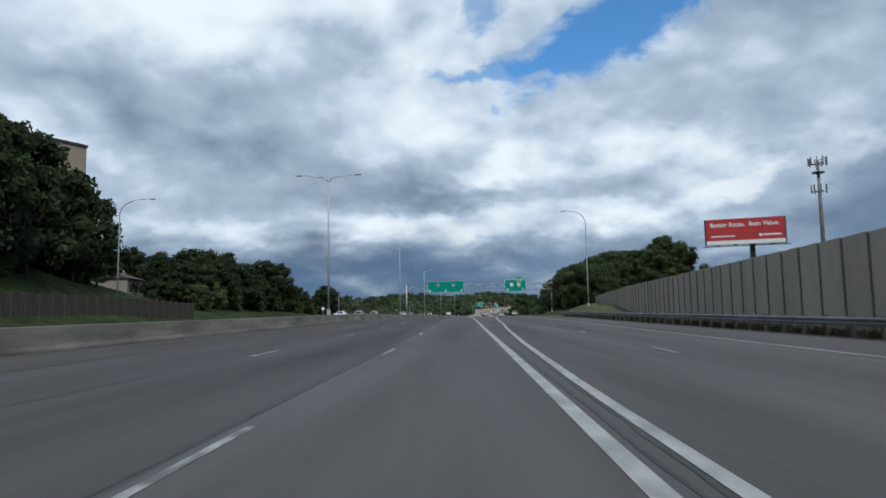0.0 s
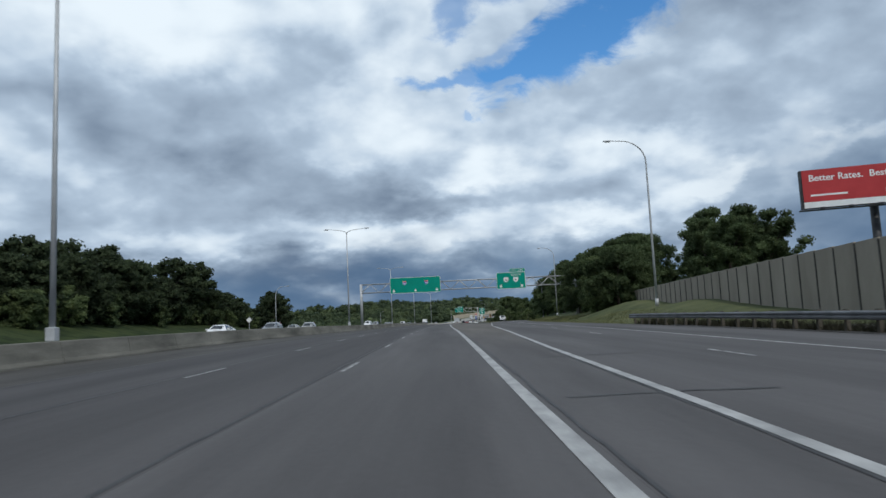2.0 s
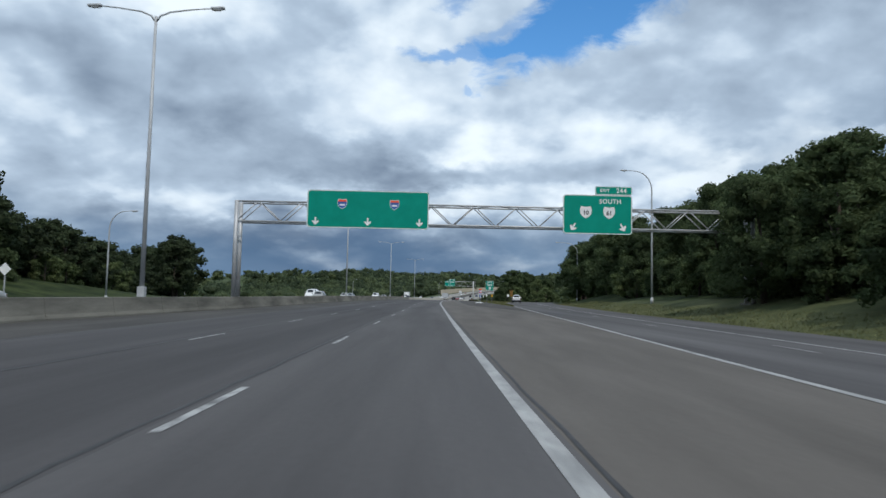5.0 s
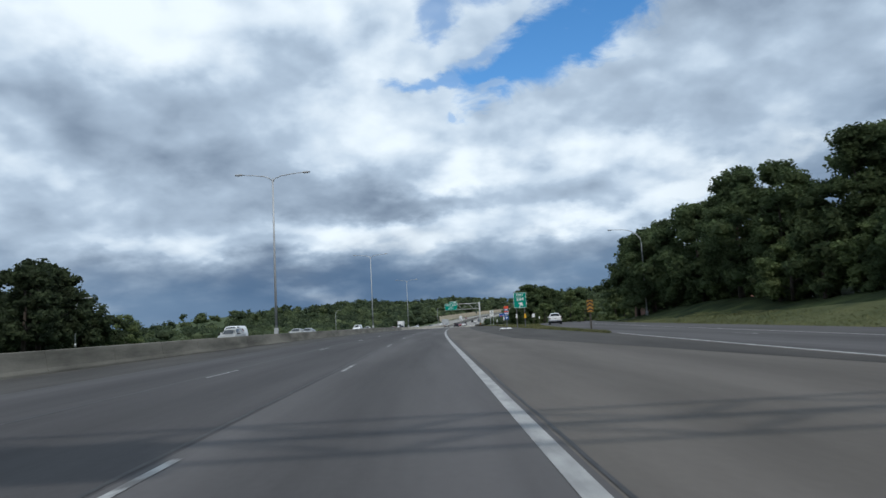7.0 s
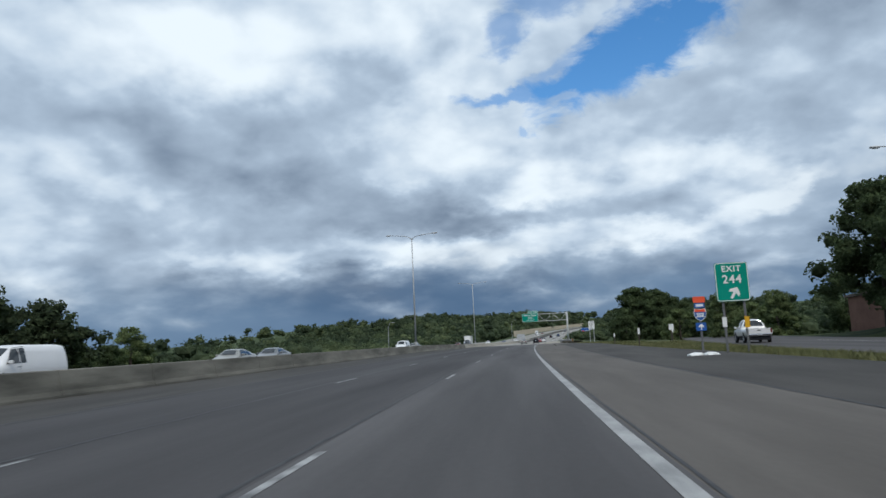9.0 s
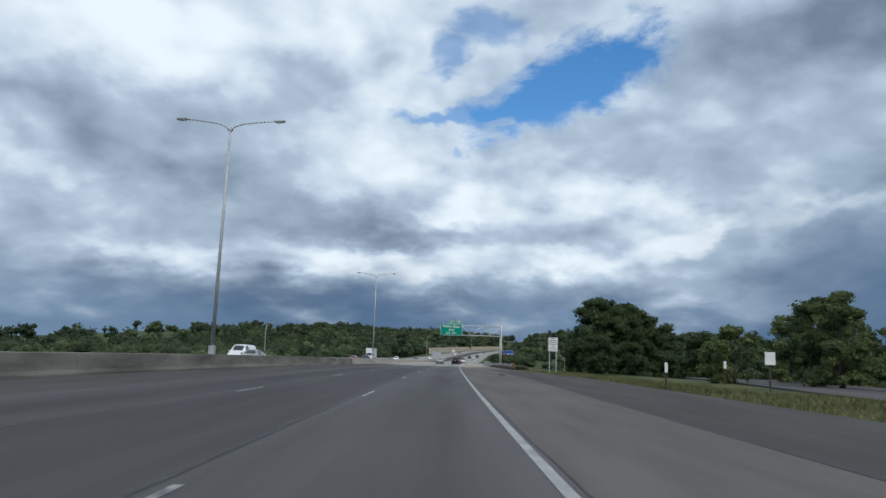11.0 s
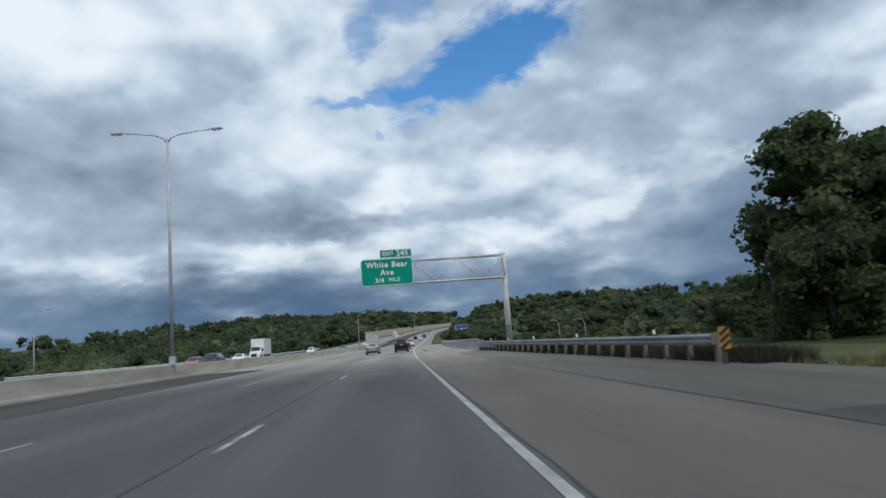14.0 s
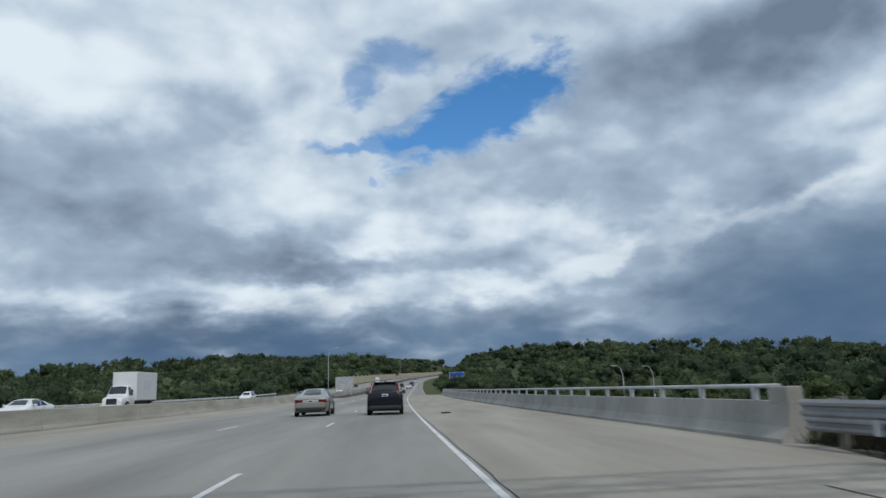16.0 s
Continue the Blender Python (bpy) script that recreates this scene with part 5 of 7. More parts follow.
# long grass along the verges
def verge(name, label, stretches, per_metre, seed, tall=0.24, mat=M_BLADES):
    g = np.random.RandomState(seed)
    vs, fs = [], []
    for y0, y1, left, right in stretches:
        n = int((y1 - y0) * per_metre)
        ys = g.uniform(y0, y1, n)
        t = g.rand(n)
        offs = left(ys) * (1 - t) + right(ys) * t
        zs = rz_(ys) + ground_up(offs, ys) - 0.13
        h = tall * (0.4 + g.rand(n))
        a = g.uniform(0, np.pi, n)
        w = 0.010 + 0.016 * g.rand(n)
        lean = g.normal(0, 0.14, (n, 2))
        x = rx_(ys) + offs
        p0 = np.stack([x - w * np.cos(a), ys - w * np.sin(a), zs], 1)
        p1 = np.stack([x + w * np.cos(a), ys + w * np.sin(a), zs], 1)
        p2 = np.stack([x + lean[:, 0], ys + lean[:, 1], zs + h], 1)
        base = len(vs) * 0 + sum(len(v) for v in vs)
        vs.append(np.stack([p0, p1, p2], 1).reshape(-1, 3))
        fs += (np.arange(3 * n).reshape(-1, 3) + base).tolist()
    me = raw_mesh(name, np.concatenate(vs).tolist(), fs, [mat])
    tagged(new(name, me), label, "grass", kind="stuff")


verge("verge_grass", "long dry grass on the gore and outer verge", [(231, 330, lambda v: SHOULDER_RIGHT(v) + 0.1, lambda v: RAMP_LEFT(v) - 0.2), (330, 397, lambda v: SHOULDER_RIGHT(v) + 0.15, lambda v: SHOULDER_RIGHT(v) + 5.0)], 420, 2)
verge("verge_grass", "short rough grass on the ramp's bank", [(104, 300, lambda v: RAMP_RIGHT(v) + 0.1, lambda v: RAMP_RIGHT(v) + 6.0)], 160, 5, 0.16)
# these two strips of weeds carry the guardrails' shade in their colour
verge("roadside_weeds", "dull brown weeds growing under the guardrail, darkened for its shade", [(397, 450, lambda v: np.interp(v, [398, 420, 449], [7.95, 7.3, 6.4]), lambda v: np.interp(v, [398, 420, 449], [9.8, 9.1, 8.2]))], 520, 9, 0.5, M_WEEDS_SHADED)
verge("roadside_weeds", "weeds behind the guardrail before the noise wall, darkened for its shade", [(20, 106, lambda v: np.interp(v, [-60, 40, 106], [11.15, 12.6, 13.25]), lambda v: np.interp(v, [-60, 40, 106], [11.5, 13.3, 14.2]))], 260, 11, 0.45, M_WEEDS_SHADED)

# ---------------------------------------------------------------- lamps
def cobra_head(parent, at):
    """A flat street-lamp head, its long side along x."""
    bm = boxed(-0.38, -0.15, -0.07, 0.38, 0.15, 0.07, 0.06)
    head = part("lamp_head", bm, M_POLE, parent, at=at)
    part("lens", boxed(-0.26, -0.11, -0.12, 0.16, 0.11, -0.072, 0.02), M_HEAD, head, "clear lamp glass")
    return head


def double_lamp():
    root = thing("street_lamp", Matrix.Identity(4), "tall grey twin-arm highway lamp standing on the median barrier", "street lamp", "twin-arm median lamps")
    part("base", boxed(-0.19, -0.19, 0.0, 0.19, 0.19, 0.55, 0.03), M_POLE, root)
    part("pole", tubed([(0, 0, 0.55), (0, 0, 8), (0, 0, 15.6)], [0.125, 0.10, 0.075], 12), M_POLE, root)
    for s in (-1, 1):
        pts = [(0, 0, 15.25), (s * 0.25, 0, 15.62), (s * 0.8, 0, 15.85), (s * 2.0, 0, 16.02), (s * 3.1, 0, 16.12)]
        part("arm", tubed(pts, [0.06, 0.055, 0.05, 0.042, 0.036], 8), M_POLE, root)
        cobra_head(root, pose(s * 3.42, 0, 16.13, 0, -3 * s, 0 if s > 0 else 180))
    return root


lamp = double_lamp()
first = True
for off, y in ((-16.72, 80.3), (-16.8, 170.0), (-16.7, 256.8), (-16.8, 342.2), (-16.45, 429.2), (-16.7, 980), (-16.7, 1385), (-16.7, -8)):
    at = Matrix.Translation(on_road(off, y, 0.91)) @ Euler((0, 0, radians(heading(y)))).to_matrix().to_4x4()
    if first:
        lamp.matrix_basis, first = at, False
    else:
        copy_thing(lamp, at)


def davit_lamp(height, reach, label):
    """A single curved-arm lamp; its arm reaches towards -x."""
    root = thing("street_lamp", Matrix.Identity(4), label, "street lamp", "single-arm roadside lamps")
    part("base", tubed([(0, 0, -0.2), (0, 0, 0.5)], [0.2, 0.17], 10), M_POLE, root)
    pts, rad = [(0, 0, 0.4), (0, 0, height * 0.5), (0, 0, height - 2.3)], [0.12, 0.1, 0.08]
    for i in range(1, 9):
        a = i / 8 * math.pi / 2
        pts.append((-reach * 0.72 * (1 - math.cos(a)), 0, height - 2.3 + 2.2 * math.sin(a)))
        rad.append(0.08 - 0.035 * i / 8)
    pts.append((-reach, 0, height - 0.05))
    rad.append(0.04)
    part("pole", tubed(pts, rad, 10), M_POLE, root)
    cobra_head(root, pose(-reach - 0.32, 0, height - 0.06, 0, 0, 180))
    return root


for off, y, up, hgt, reach, turn, lab in ((19.7, 121.2, 1.55, 16.4, 3.4, 0, "tall grey curved-arm lamp on the grass bank before the noise wall"), (24.4, 214, 1.1, 15.5, 3.0, 0, "tall grey curved-arm lamp before the trees of the ramp"),
                                          (31.0, 295.3, 0.9, 13.4, 4.4, 0, "grey curved-arm lamp beside the exit ramp"), (-51.7, 101.4, 1.5, 15.6, 4.6, 180, "grey curved-arm lamp beyond the opposite carriageway"),
                                          (-40.3, 217, 0.0, 10.8, 2.6, 180, "grey curved-arm lamp beyond the opposite carriageway"), (-66.5, 314.5, 0.4, 8.6, 2.4, 180, "small grey lamp below the opposite carriageway"),
                                          (-51.8, 483, -0.9, 10.4, 1.6, 180, "small pale lamp on the ramp below the bridge"), (35, 549, -1.5, 5.5, 1.2, 0, "small pale lamp in the valley below the bridge"), (44, 560, -1.5, 5.5, 1.2, 0, "small pale lamp in the valley below the bridge"),
                                          (-20.9, 622, 0.0, 11.8, 2.0, 180, "tall pale lamp on the far median"), (12.5, 1150, 0, 13, 3, 0, "tall pale lamp beside the rising highway")):
    ob = davit_lamp(hgt, reach, lab)
    base = on_road(off, y)
    base.z += max(up, float(ground_up(off, y)) - 0.12)
    ob.matrix_basis = Matrix.Translation(base) @ Euler((0, 0, radians(heading(y) + turn))).to_matrix().to_4x4()

# ---------------------------------------------------------------- sign makers (boards face -y)
FACE = Matrix.Rotation(radians(90), 4, "X")


def rounded(w, h, r, depth, seg=5):
    """A rounded board, w by h, centred, its face at y = 0 and its back at y = depth."""
    bm = bmesh.new()
    pts = []
    for cx, cz, a0 in ((w / 2 - r, h / 2 - r, 0), (-w / 2 + r, h / 2 - r, 90), (-w / 2 + r, -h / 2 + r, 180), (w / 2 - r, -h / 2 + r, 270)):
        for k in range(seg + 1):
            a = radians(a0 + 90 * k / seg)
            pts.append((cx + r * math.cos(a), cz + r * math.sin(a)))
    front = [bm.verts.new((x, 0, z)) for x, z in pts]
    back = [bm.verts.new((x, depth, z)) for x, z in pts]
    bm.faces.new(front)
    bm.faces.new(back[::-1])
    n = len(pts)
    for k in range(n):
        bm.faces.new((front[k], back[k], back[(k + 1) % n], front[(k + 1) % n]))
    bmesh.ops.recalc_face_normals(bm, faces=bm.faces)
    return bm


def ring(w, h, r, t, seg=5):
    """A rounded border line of width t, standing 4 mm proud at y = -0.004."""
    bm = bmesh.new()
    loops = []
    for d in (0, t):
        pts = []
        rr = max(r - d, 0.01)
        for cx, cz, a0 in ((w / 2 - r, h / 2 - r, 0), (-w / 2 + r, h / 2 - r, 90), (-w / 2 + r, -h / 2 + r, 180), (w / 2 - r, -h / 2 + r, 270)):
            for k in range(seg + 1):
                a = radians(a0 + 90 * k / seg)
                pts.append(bm.verts.new((cx + rr * math.cos(a), -0.005, cz + rr * math.sin(a))))
        loops.append(pts)
    n = len(loops[0])
    for k in range(n):
        bm.faces.new((loops[0][k], loops[0][(k + 1) % n], loops[1][(k + 1) % n], loops[1][k]))
    return bm


def board(name, w, h, mat, parent, at, border=0.0, r=0.15, label="", line=M_WHITE):
    b = part(name, rounded(w, h, min(r, h * 0.3), 0.06), mat, parent, label, at)
    if border:
        part("border", ring(w - 0.03, h - 0.03, min(r, h * 0.3), border), line, b, "white border line")
    return b


def words(text, size, parent, x, z, mat=M_WHITE, fat=0.010, align="CENTER", spread=1.12):
    lettering("letter", text, size, mat, parent, Matrix.Translation((x, -0.008, z)) @ FACE, align, fat, spread)


def arrow(parent, x, z, size, turn, mat=M_WHITE):
    """A sign arrow that points down at turn 0."""
    bm = bmesh.new()
    pts = [(-0.10, 0.5), (0.10, 0.5), (0.10, -0.02), (0.42, 0.12), (0.42, -0.10), (0, -0.5), (-0.42, -0.10), (-0.42, 0.12), (-0.10, -0.02)]
    bm.faces.new([bm.verts.new((a * size, 0, b * size)) for a, b in pts])
    ext = bmesh.ops.extrude_face_region(bm, geom=bm.faces[:])
    bmesh.ops.translate(bm, verts=[v for v in ext["geom"] if isinstance(v, bmesh.types.BMVert)], vec=(0, 0.006, 0))
    bmesh.ops.recalc_face_normals(bm, faces=bm.faces)
    bmesh.ops.triangulate(bm, faces=bm.faces[:])
    return part("arrow", bm, mat, parent, at=Matrix.Translation((x, -0.012, z)) @ Matrix.Rotation(radians(turn), 4, "Y"))


def shield(parent, x, z, size, mat, top=None, text="", text_mat=M_BLACK):
    """A route shield with a rounded point below."""
    pts = [(-0.42, 0.5), (0, 0.44), (0.42, 0.5), (0.5, 0.2), (0.46, -0.14), (0.26, -0.38), (0, -0.52), (-0.26, -0.38), (-0.46, -0.14), (-0.5, 0.2)]

    def plate(ps, m, y, k):
        bm = bmesh.new()
        bm.faces.new([bm.verts.new((a * size * k, y, b * size * k)) for a, b in ps])
        bmesh.ops.triangulate(bm, faces=bm.faces[:])
        bmesh.ops.recalc_face_normals(bm, faces=bm.faces)
        return bm
    back = part("shield", plate(pts, M_WHITE, 0, 1.0), M_WHITE, parent, "white route shield", Matrix.Translation((x, -0.008, z)))
    if mat is not M_WHITE:
        part("shield_face", plate(pts, mat, -0.004, 0.92), mat, back)
    if top:
        part("shield_top", plate([(-0.42, 0.5), (0, 0.44), (0.42, 0.5), (0.49, 0.24), (-0.49, 0.24)], top, -0.007, 0.92), top, back)
    if text:
        lettering("letter", text, size * (0.5 if len(text) < 3 else 0.42), text_mat, back, Matrix.Translation((0, -0.012, -0.06 * size)) @ FACE, "CENTER", 0.012)
    return back


def truss(root, x0, x1, zlo, zhi, depth, bay, mat=M_GALV, r=0.075, first=0):
    """A box truss along x: four chords, and lacing as single members."""
    n = max(2, round((x1 - x0) / bay))
    for yy in (0.0, depth):
        for zz in (zlo, zhi):
            part("chord", tubed([(x0, yy, zz), (x1, yy, zz)], r, 8), mat, root)
    for i in range(n):
        a, b = x0 + (x1 - x0) * i / n, x0 + (x1 - x0) * (i + 1) / n
        for yy in (0.0, depth):
            lo, hi = ((a, yy, zlo), (b, yy, zhi)) if i % 2 == first else ((a, yy, zhi), (b, yy, zlo))
            part("brace", tubed([lo, hi], r * 0.62, 6), mat, root)
        for zz in (zlo, zhi):
            p, q = ((a, 0, zz), (b, depth, zz)) if i % 2 == 0 else ((a, depth, zz), (b, 0, zz))
            part("lacing", tubed([p, q], r * 0.45, 6), mat, root)
    for xx in (x0, x1):
        for yy in (0.0, depth):
            part("end_strut", tubed([(xx, yy, zlo), (xx, yy, zhi)], r * 0.8, 6), mat, root)


# ---------------------------------------------------------------- gantry across the road
GY = 187.8
origin = on_road(0, GY)
gantry = thing("sign_gantry", Matrix.Translation(origin), "galvanised steel truss gantry across the highway", "sign gantry")
truss(gantry, -16.9, 24.5, 6.95, 8.55, 1.3, 1.75)
for x in (-16.9, 24.5):
    for yy in (0.0, 1.3):
        lo = 0.7 if x < 0 else 1.2
        part("post", tubed([(x, yy, lo), (x, yy, 8.6)], 0.17, 12), M_GALV, gantry)
    part("footing", boxed(x - 0.4, -0.45, lo - 1.6, x + 0.4, 1.75, lo + 0.05, 0.05), M_BARRIER, gantry)


def overhead_sign(x0, x1, z0, z1, label):
    root = thing("overhead_sign", Matrix.Translation(origin + Vector(((x0 + x1) / 2, -0.32, (z0 + z1) / 2))), label, "road sign", "overhead signs on the gantry")
    b = board("panel", x1 - x0, z1 - z0, M_GREEN, root, Matrix.Identity(4), 0.06, 0.25)
    for x in np.linspace(x0 + 0.7, x1 - 0.7, 3) - (x0 + x1) / 2:
        part("bracket", boxed(x - 0.05, 0.062, -(z1 - z0) * 0.46, x + 0.05, 0.245, (z1 - z0) * 0.46, 0.01), M_GALV, root)
    return root, b


root, b = overhead_sign(-11.24, -1.56, 6.52, 9.55, "long green overhead sign with two route shields and three arrows")
for x in (-2.05, 2.1):
    shield(b, x, 0.42, 0.78, M_BLUE, M_ORANGE)
    part("bar", boxed(-0.2, -0.002, -0.07, 0.2, 0.002, 0.07), M_WHITE, b, at=Matrix.Translation((x, -0.02, 0.34)))
for x in (-4.15, 0.0, 4.1):
    arrow(b, x, -1.0, 0.62, 0)
root, b = overhead_sign(9.15, 14.69, 6.46, 9.62, "green overhead exit sign with two white route shields and slanted arrows")
words("SOUTH", 0.50, b, 1.0, 1.05, spread=1.1)
shield(b, -0.95, 0.18, 0.95, M_WHITE, None, "10")
shield(b, 0.92, 0.16, 0.95, M_WHITE, None, "61")
arrow(b, -1.95, -1.02, 0.66, 30)
arrow(b, 2.0, -1.02, 0.66, -30)
tab = board("exit_tab", 2.95, 0.68, M_GREEN, root, Matrix.Translation((1.28, 0.0, 1.94)), 0.04, 0.12)
words("EXIT", 0.34, tab, -0.72, 0.0)
words("244", 0.52, tab, 0.62, 0.0)

# ---------------------------------------------------------------- cantilever sign
CY = 439.9
origin2 = on_road(0, CY)
canti = thing("cantilever_mast", Matrix.Translation(origin2) @ Euler((0, 0, radians(-1.0))).to_matrix().to_4x4(), "galvanised steel cantilever sign mast beside the bridge end", "sign mast")
part("post", tubed([(8.15, 0.45, 0.4), (8.15, 0.45, 4.5), (8.15, 0.45, 8.45)], [0.275, 0.25, 0.22], 16), M_GALV_PALE, canti)
part("footing", boxed(7.6, -0.1, -1.2, 8.7, 1.0, 0.42, 0.06), M_PARAPET, canti)
truss(canti, -3.9, 8.15, 6.25, 8.2, 0.9, 2.0, M_GALV_PALE, 0.07, 1)
part("marker_plate", rounded(0.34, 0.14, 0.03, 0.01), M_GREEN, canti, "small green marker plate", Matrix.Translation((8.12, 0.15, 2.0)))
root = thing("overhead_sign", Matrix.Translation(origin2 + Vector((-2.02, -0.36, 7.27))), "green overhead sign for the next exit with white letters", "road sign")
b = board("panel", 4.43, 2.32, M_GREEN, root, Matrix.Identity(4), 0.05, 0.28)
words("White Bear", 0.67, b, 0.0, 0.62)
words("Ave", 0.67, b, 0.0, -0.04)
words("3/4", 0.54, b, -0.68, -0.70)
words("MILE", 0.44, b, 0.56, -0.68, fat=0.004, spread=1.12)
tab = board("exit_tab", 2.72, 0.70, M_GREEN, root, Matrix.Translation((0.82, 0.0, 1.54)), 0.04, 0.12)
words("EXIT", 0.42, tab, -0.66, 0.0)
words("245", 0.62, tab, 0.55, 0.0)
for x in (-1.7, 0.0, 1.7):
    part("bracket", boxed(x - 0.05, 0.062, -1.2, x + 0.05, 0.275, 1.2, 0.01), M_GALV, root)
for x in (0.0, 1.6):
    part("tab_bracket", boxed(x - 0.04, 0.062, 1.1, x + 0.04, 0.1, 1.85, 0.01), M_GALV, root)


# ---------------------------------------------------------------- signs on posts
def post_sign(name, off, y, label, posts, height, turn=0.0):
    root = thing(name, Matrix.Translation(ground_at(off, y)) @ Euler((0, 0, radians(heading(y) + turn))).to_matrix().to_4x4(), label, "road sign")
    for x in posts:
        part("post", boxed(x - 0.05, 0.064, -0.3, x + 0.05, 0.164, height, 0.012), M_GALV if 3.3 < height < 4.3 else M_RAIL if height > 2.6 else M_WOODPOST, root)
    return root


root = post_sign("exit_sign", 9.81, 278.0, "green exit sign with a slanted arrow on two posts", (-0.52, 0.52), 4.6)
b = board("panel", 1.64, 1.98, M_GREEN, root, Matrix.Translation((0, 0, 3.68)), 0.035, 0.14)
words("EXIT", 0.42, b, 0.0, 0.66, spread=1.15)
words("244", 0.60, b, 0.0, 0.12, spread=1.1)
arrow(b, 0.06, -0.56, 0.66, 210)
part("marker", rounded(0.22, 0.5, 0.02, 0.01), M_WHITE, root, "white marker plate", Matrix.Translation((-0.55, 0.045, 1.66)))
part("marker", rounded(0.24, 0.56, 0.02, 0.01), M_YELLOW, root, "amber marker plate", Matrix.Translation((0.55, 0.045, 1.62)))
root = post_sign("route_marker", 7.88, 277.2, "blue interstate route marker assembly below a red panel", (0.0,), 2.95)
part("top_panel", rounded(0.58, 0.30, 0.03, 0.012), M_ORANGE, root, "red orange blank panel", Matrix.Translation((0, 0.04, 2.83)))
nb = part("direction_plate", rounded(0.50, 0.24, 0.03, 0.012), M_BLUE, root, "blue direction plate", Matrix.Translation((0, 0.04, 2.54)))
part("bar", boxed(-0.18, -0.004, -0.06, 0.18, -0.001, 0.06), M_WHITE, nb)
shield(root, 0, 2.08, 0.62, M_BLUE, M_ORANGE, "35E", M_WHITE).location.y = 0.05
nb = part("arrow_plate", rounded(0.50, 0.40, 0.03, 0.012), M_BLUE, root, "blue arrow plate", Matrix.Translation((0, 0.04, 1.48)))
arrow(nb, 0, 0, 0.30, 180)
root = post_sign("notice_sign", 10.48, 375.9, "white notice sign with lines of small print on two posts", (-0.38, 0.38), 3.9)
b = board("panel", 1.10, 1.60, M_WHITE, root, Matrix.Translation((0, 0, 3.35)), 0.02, 0.06, line=M_BLACK)
for k, wdt in enumerate((0.52, 0.80, 0.88, 0.84, 0.30, 0.82, 0.66)):
    part("print_line", boxed(-wdt / 2, -0.006, -0.036, wdt / 2, -0.002, 0.036), M_PRINT, b, at=Matrix.Translation((0, 0, 0.64 - 0.21 * k)))
for off, y, w, h, up in ((17.8, 336, 0.6, 0.75, 1.9), (9.9, 310.2, 0.2, 0.6, 1.5), (20.5, 350, 0.2, 0.6, 1.5), (9.8, 330, 0.15, 0.5, 1.2)):
    root = post_sign("small_sign", off, y, "small plain white sign on a thin post", (0.0,), up + h / 2)
    board("panel", w, h, M_WHITE, root, Matrix.Translation((0, 0, up)), 0, 0.04)
root = post_sign("gore_sign", 10.6, 238.4, "narrow amber sign with three stacked black chevrons on the gore's grass", (0.0,), 2.5)
b = board("panel", 0.46, 0.86, M_AMBER_WORN, root, Matrix.Translation((0, 0, 1.95)), 0.0, 0.04)
for k in range(3):
    for q in (-1, 1):
        part("chevron_stroke", boxed(-0.15, -0.006, -0.05, 0.15, -0.002, 0.05), M_BLACK, b, at=Matrix.Translation((q * 0.10, 0, -0.27 + 0.27 * k)) @ Matrix.Rotation(radians(35 * q), 4, "Y"))
root = post_sign("hazard_marker", 7.6, 398.0, "amber and black striped hazard marker at the guardrail's end", (0.0,), 1.15)
b = board("panel", 0.30, 0.60, M_AMBER_WORN, root, Matrix.Translation((0, 0, 0.82)), 0.0, 0.03)
for k in range(3):
    part("stripe", boxed(-0.17, -0.006, -0.045, 0.17, -0.002, 0.045), M_BLACK, b, at=Matrix.Translation((0, 0, -0.19 + 0.19 * k)) @ Matrix.Rotation(radians(-40), 4, "Y"))
root = post_sign("diamond_sign", -41.4, 198.5, "white diamond sign on a post beyond the opposite carriageway", (0.0,), 3.6)
part("panel", rounded(0.85, 0.85, 0.05, 0.03), M_WHITE, root, at=Matrix.Translation((0, 0.02, 3.1)) @ Matrix.Rotation(radians(45), 4, "Y"))
# boards far along the rising road
root = post_sign("blank_sign", -15.9 + 1.2, 600.4, "bare grey back of a large sign beside the median", (-1.6, 1.6), 4.2)
part("panel", rounded(4.0, 2.9, 0.1, 0.05), M_GALV, root, at=Matrix.Translation((0, 0, 2.9)))
root = post_sign("service_sign", 18.6, 752, "large blue service sign with small bright panels", (-2.0, 2.0), 5.8)
b = board("panel", 6.6, 4.2, M_BLUE, root, Matrix.Translation((0, 0, 3.8)), 0.1, 0.3)
for x, m in ((-1.9, M_ORANGE), (0.2, M_WHITE), (2.1, M_WHITE)):
    part("logo_panel", rounded(1.2, 0.9, 0.05, 0.01), m, b, at=Matrix.Translation((x, -0.02, -0.2)))

# ---------------------------------------------------------------- billboard and mast
bb = thing("billboard", Matrix.Translation((56.0, 147.2, 2.0)) @ Euler((0, 0, radians(-16.0))).to_matrix().to_4x4(), "red billboard with white lettering on one dark steel column", "billboard")
part("column", tubed([(1.4, 1.6, -1.0), (1.4, 1.6, 13.0)], 0.55, 16), M_STEEL_DARK, bb)
part("frame", boxed(-7.8, 0.10, 12.4, 7.8, 1.0, 17.8, 0.05), M_STEEL_DARK, bb)
part("catwalk", boxed(-8.3, -1.0, 12.0, 8.3, 0.09, 12.12, 0.03), M_STEEL_DARK, bb)
face = part("face", boxed(-7.5, 0.0, 13.3, 7.5, 0.09, 17.75, 0.02), M_BILLRED, bb)
part("apron", boxed(-7.5, 0.004, 12.45, 7.5, 0.09, 13.28, 0.02), M_WHITE, bb, "white lower strip")
lettering("letter", "Better Rates.  Best Value.", 1.28, M_WHITE, bb, Matrix.Translation((-6.7, -0.01, 16.55)) @ FACE, "LEFT", 0.02)
part("print_bar", boxed(-6.6, -0.012, 14.05, -2.0, -0.004, 14.3), M_WHITE, bb, "pale line of small print")
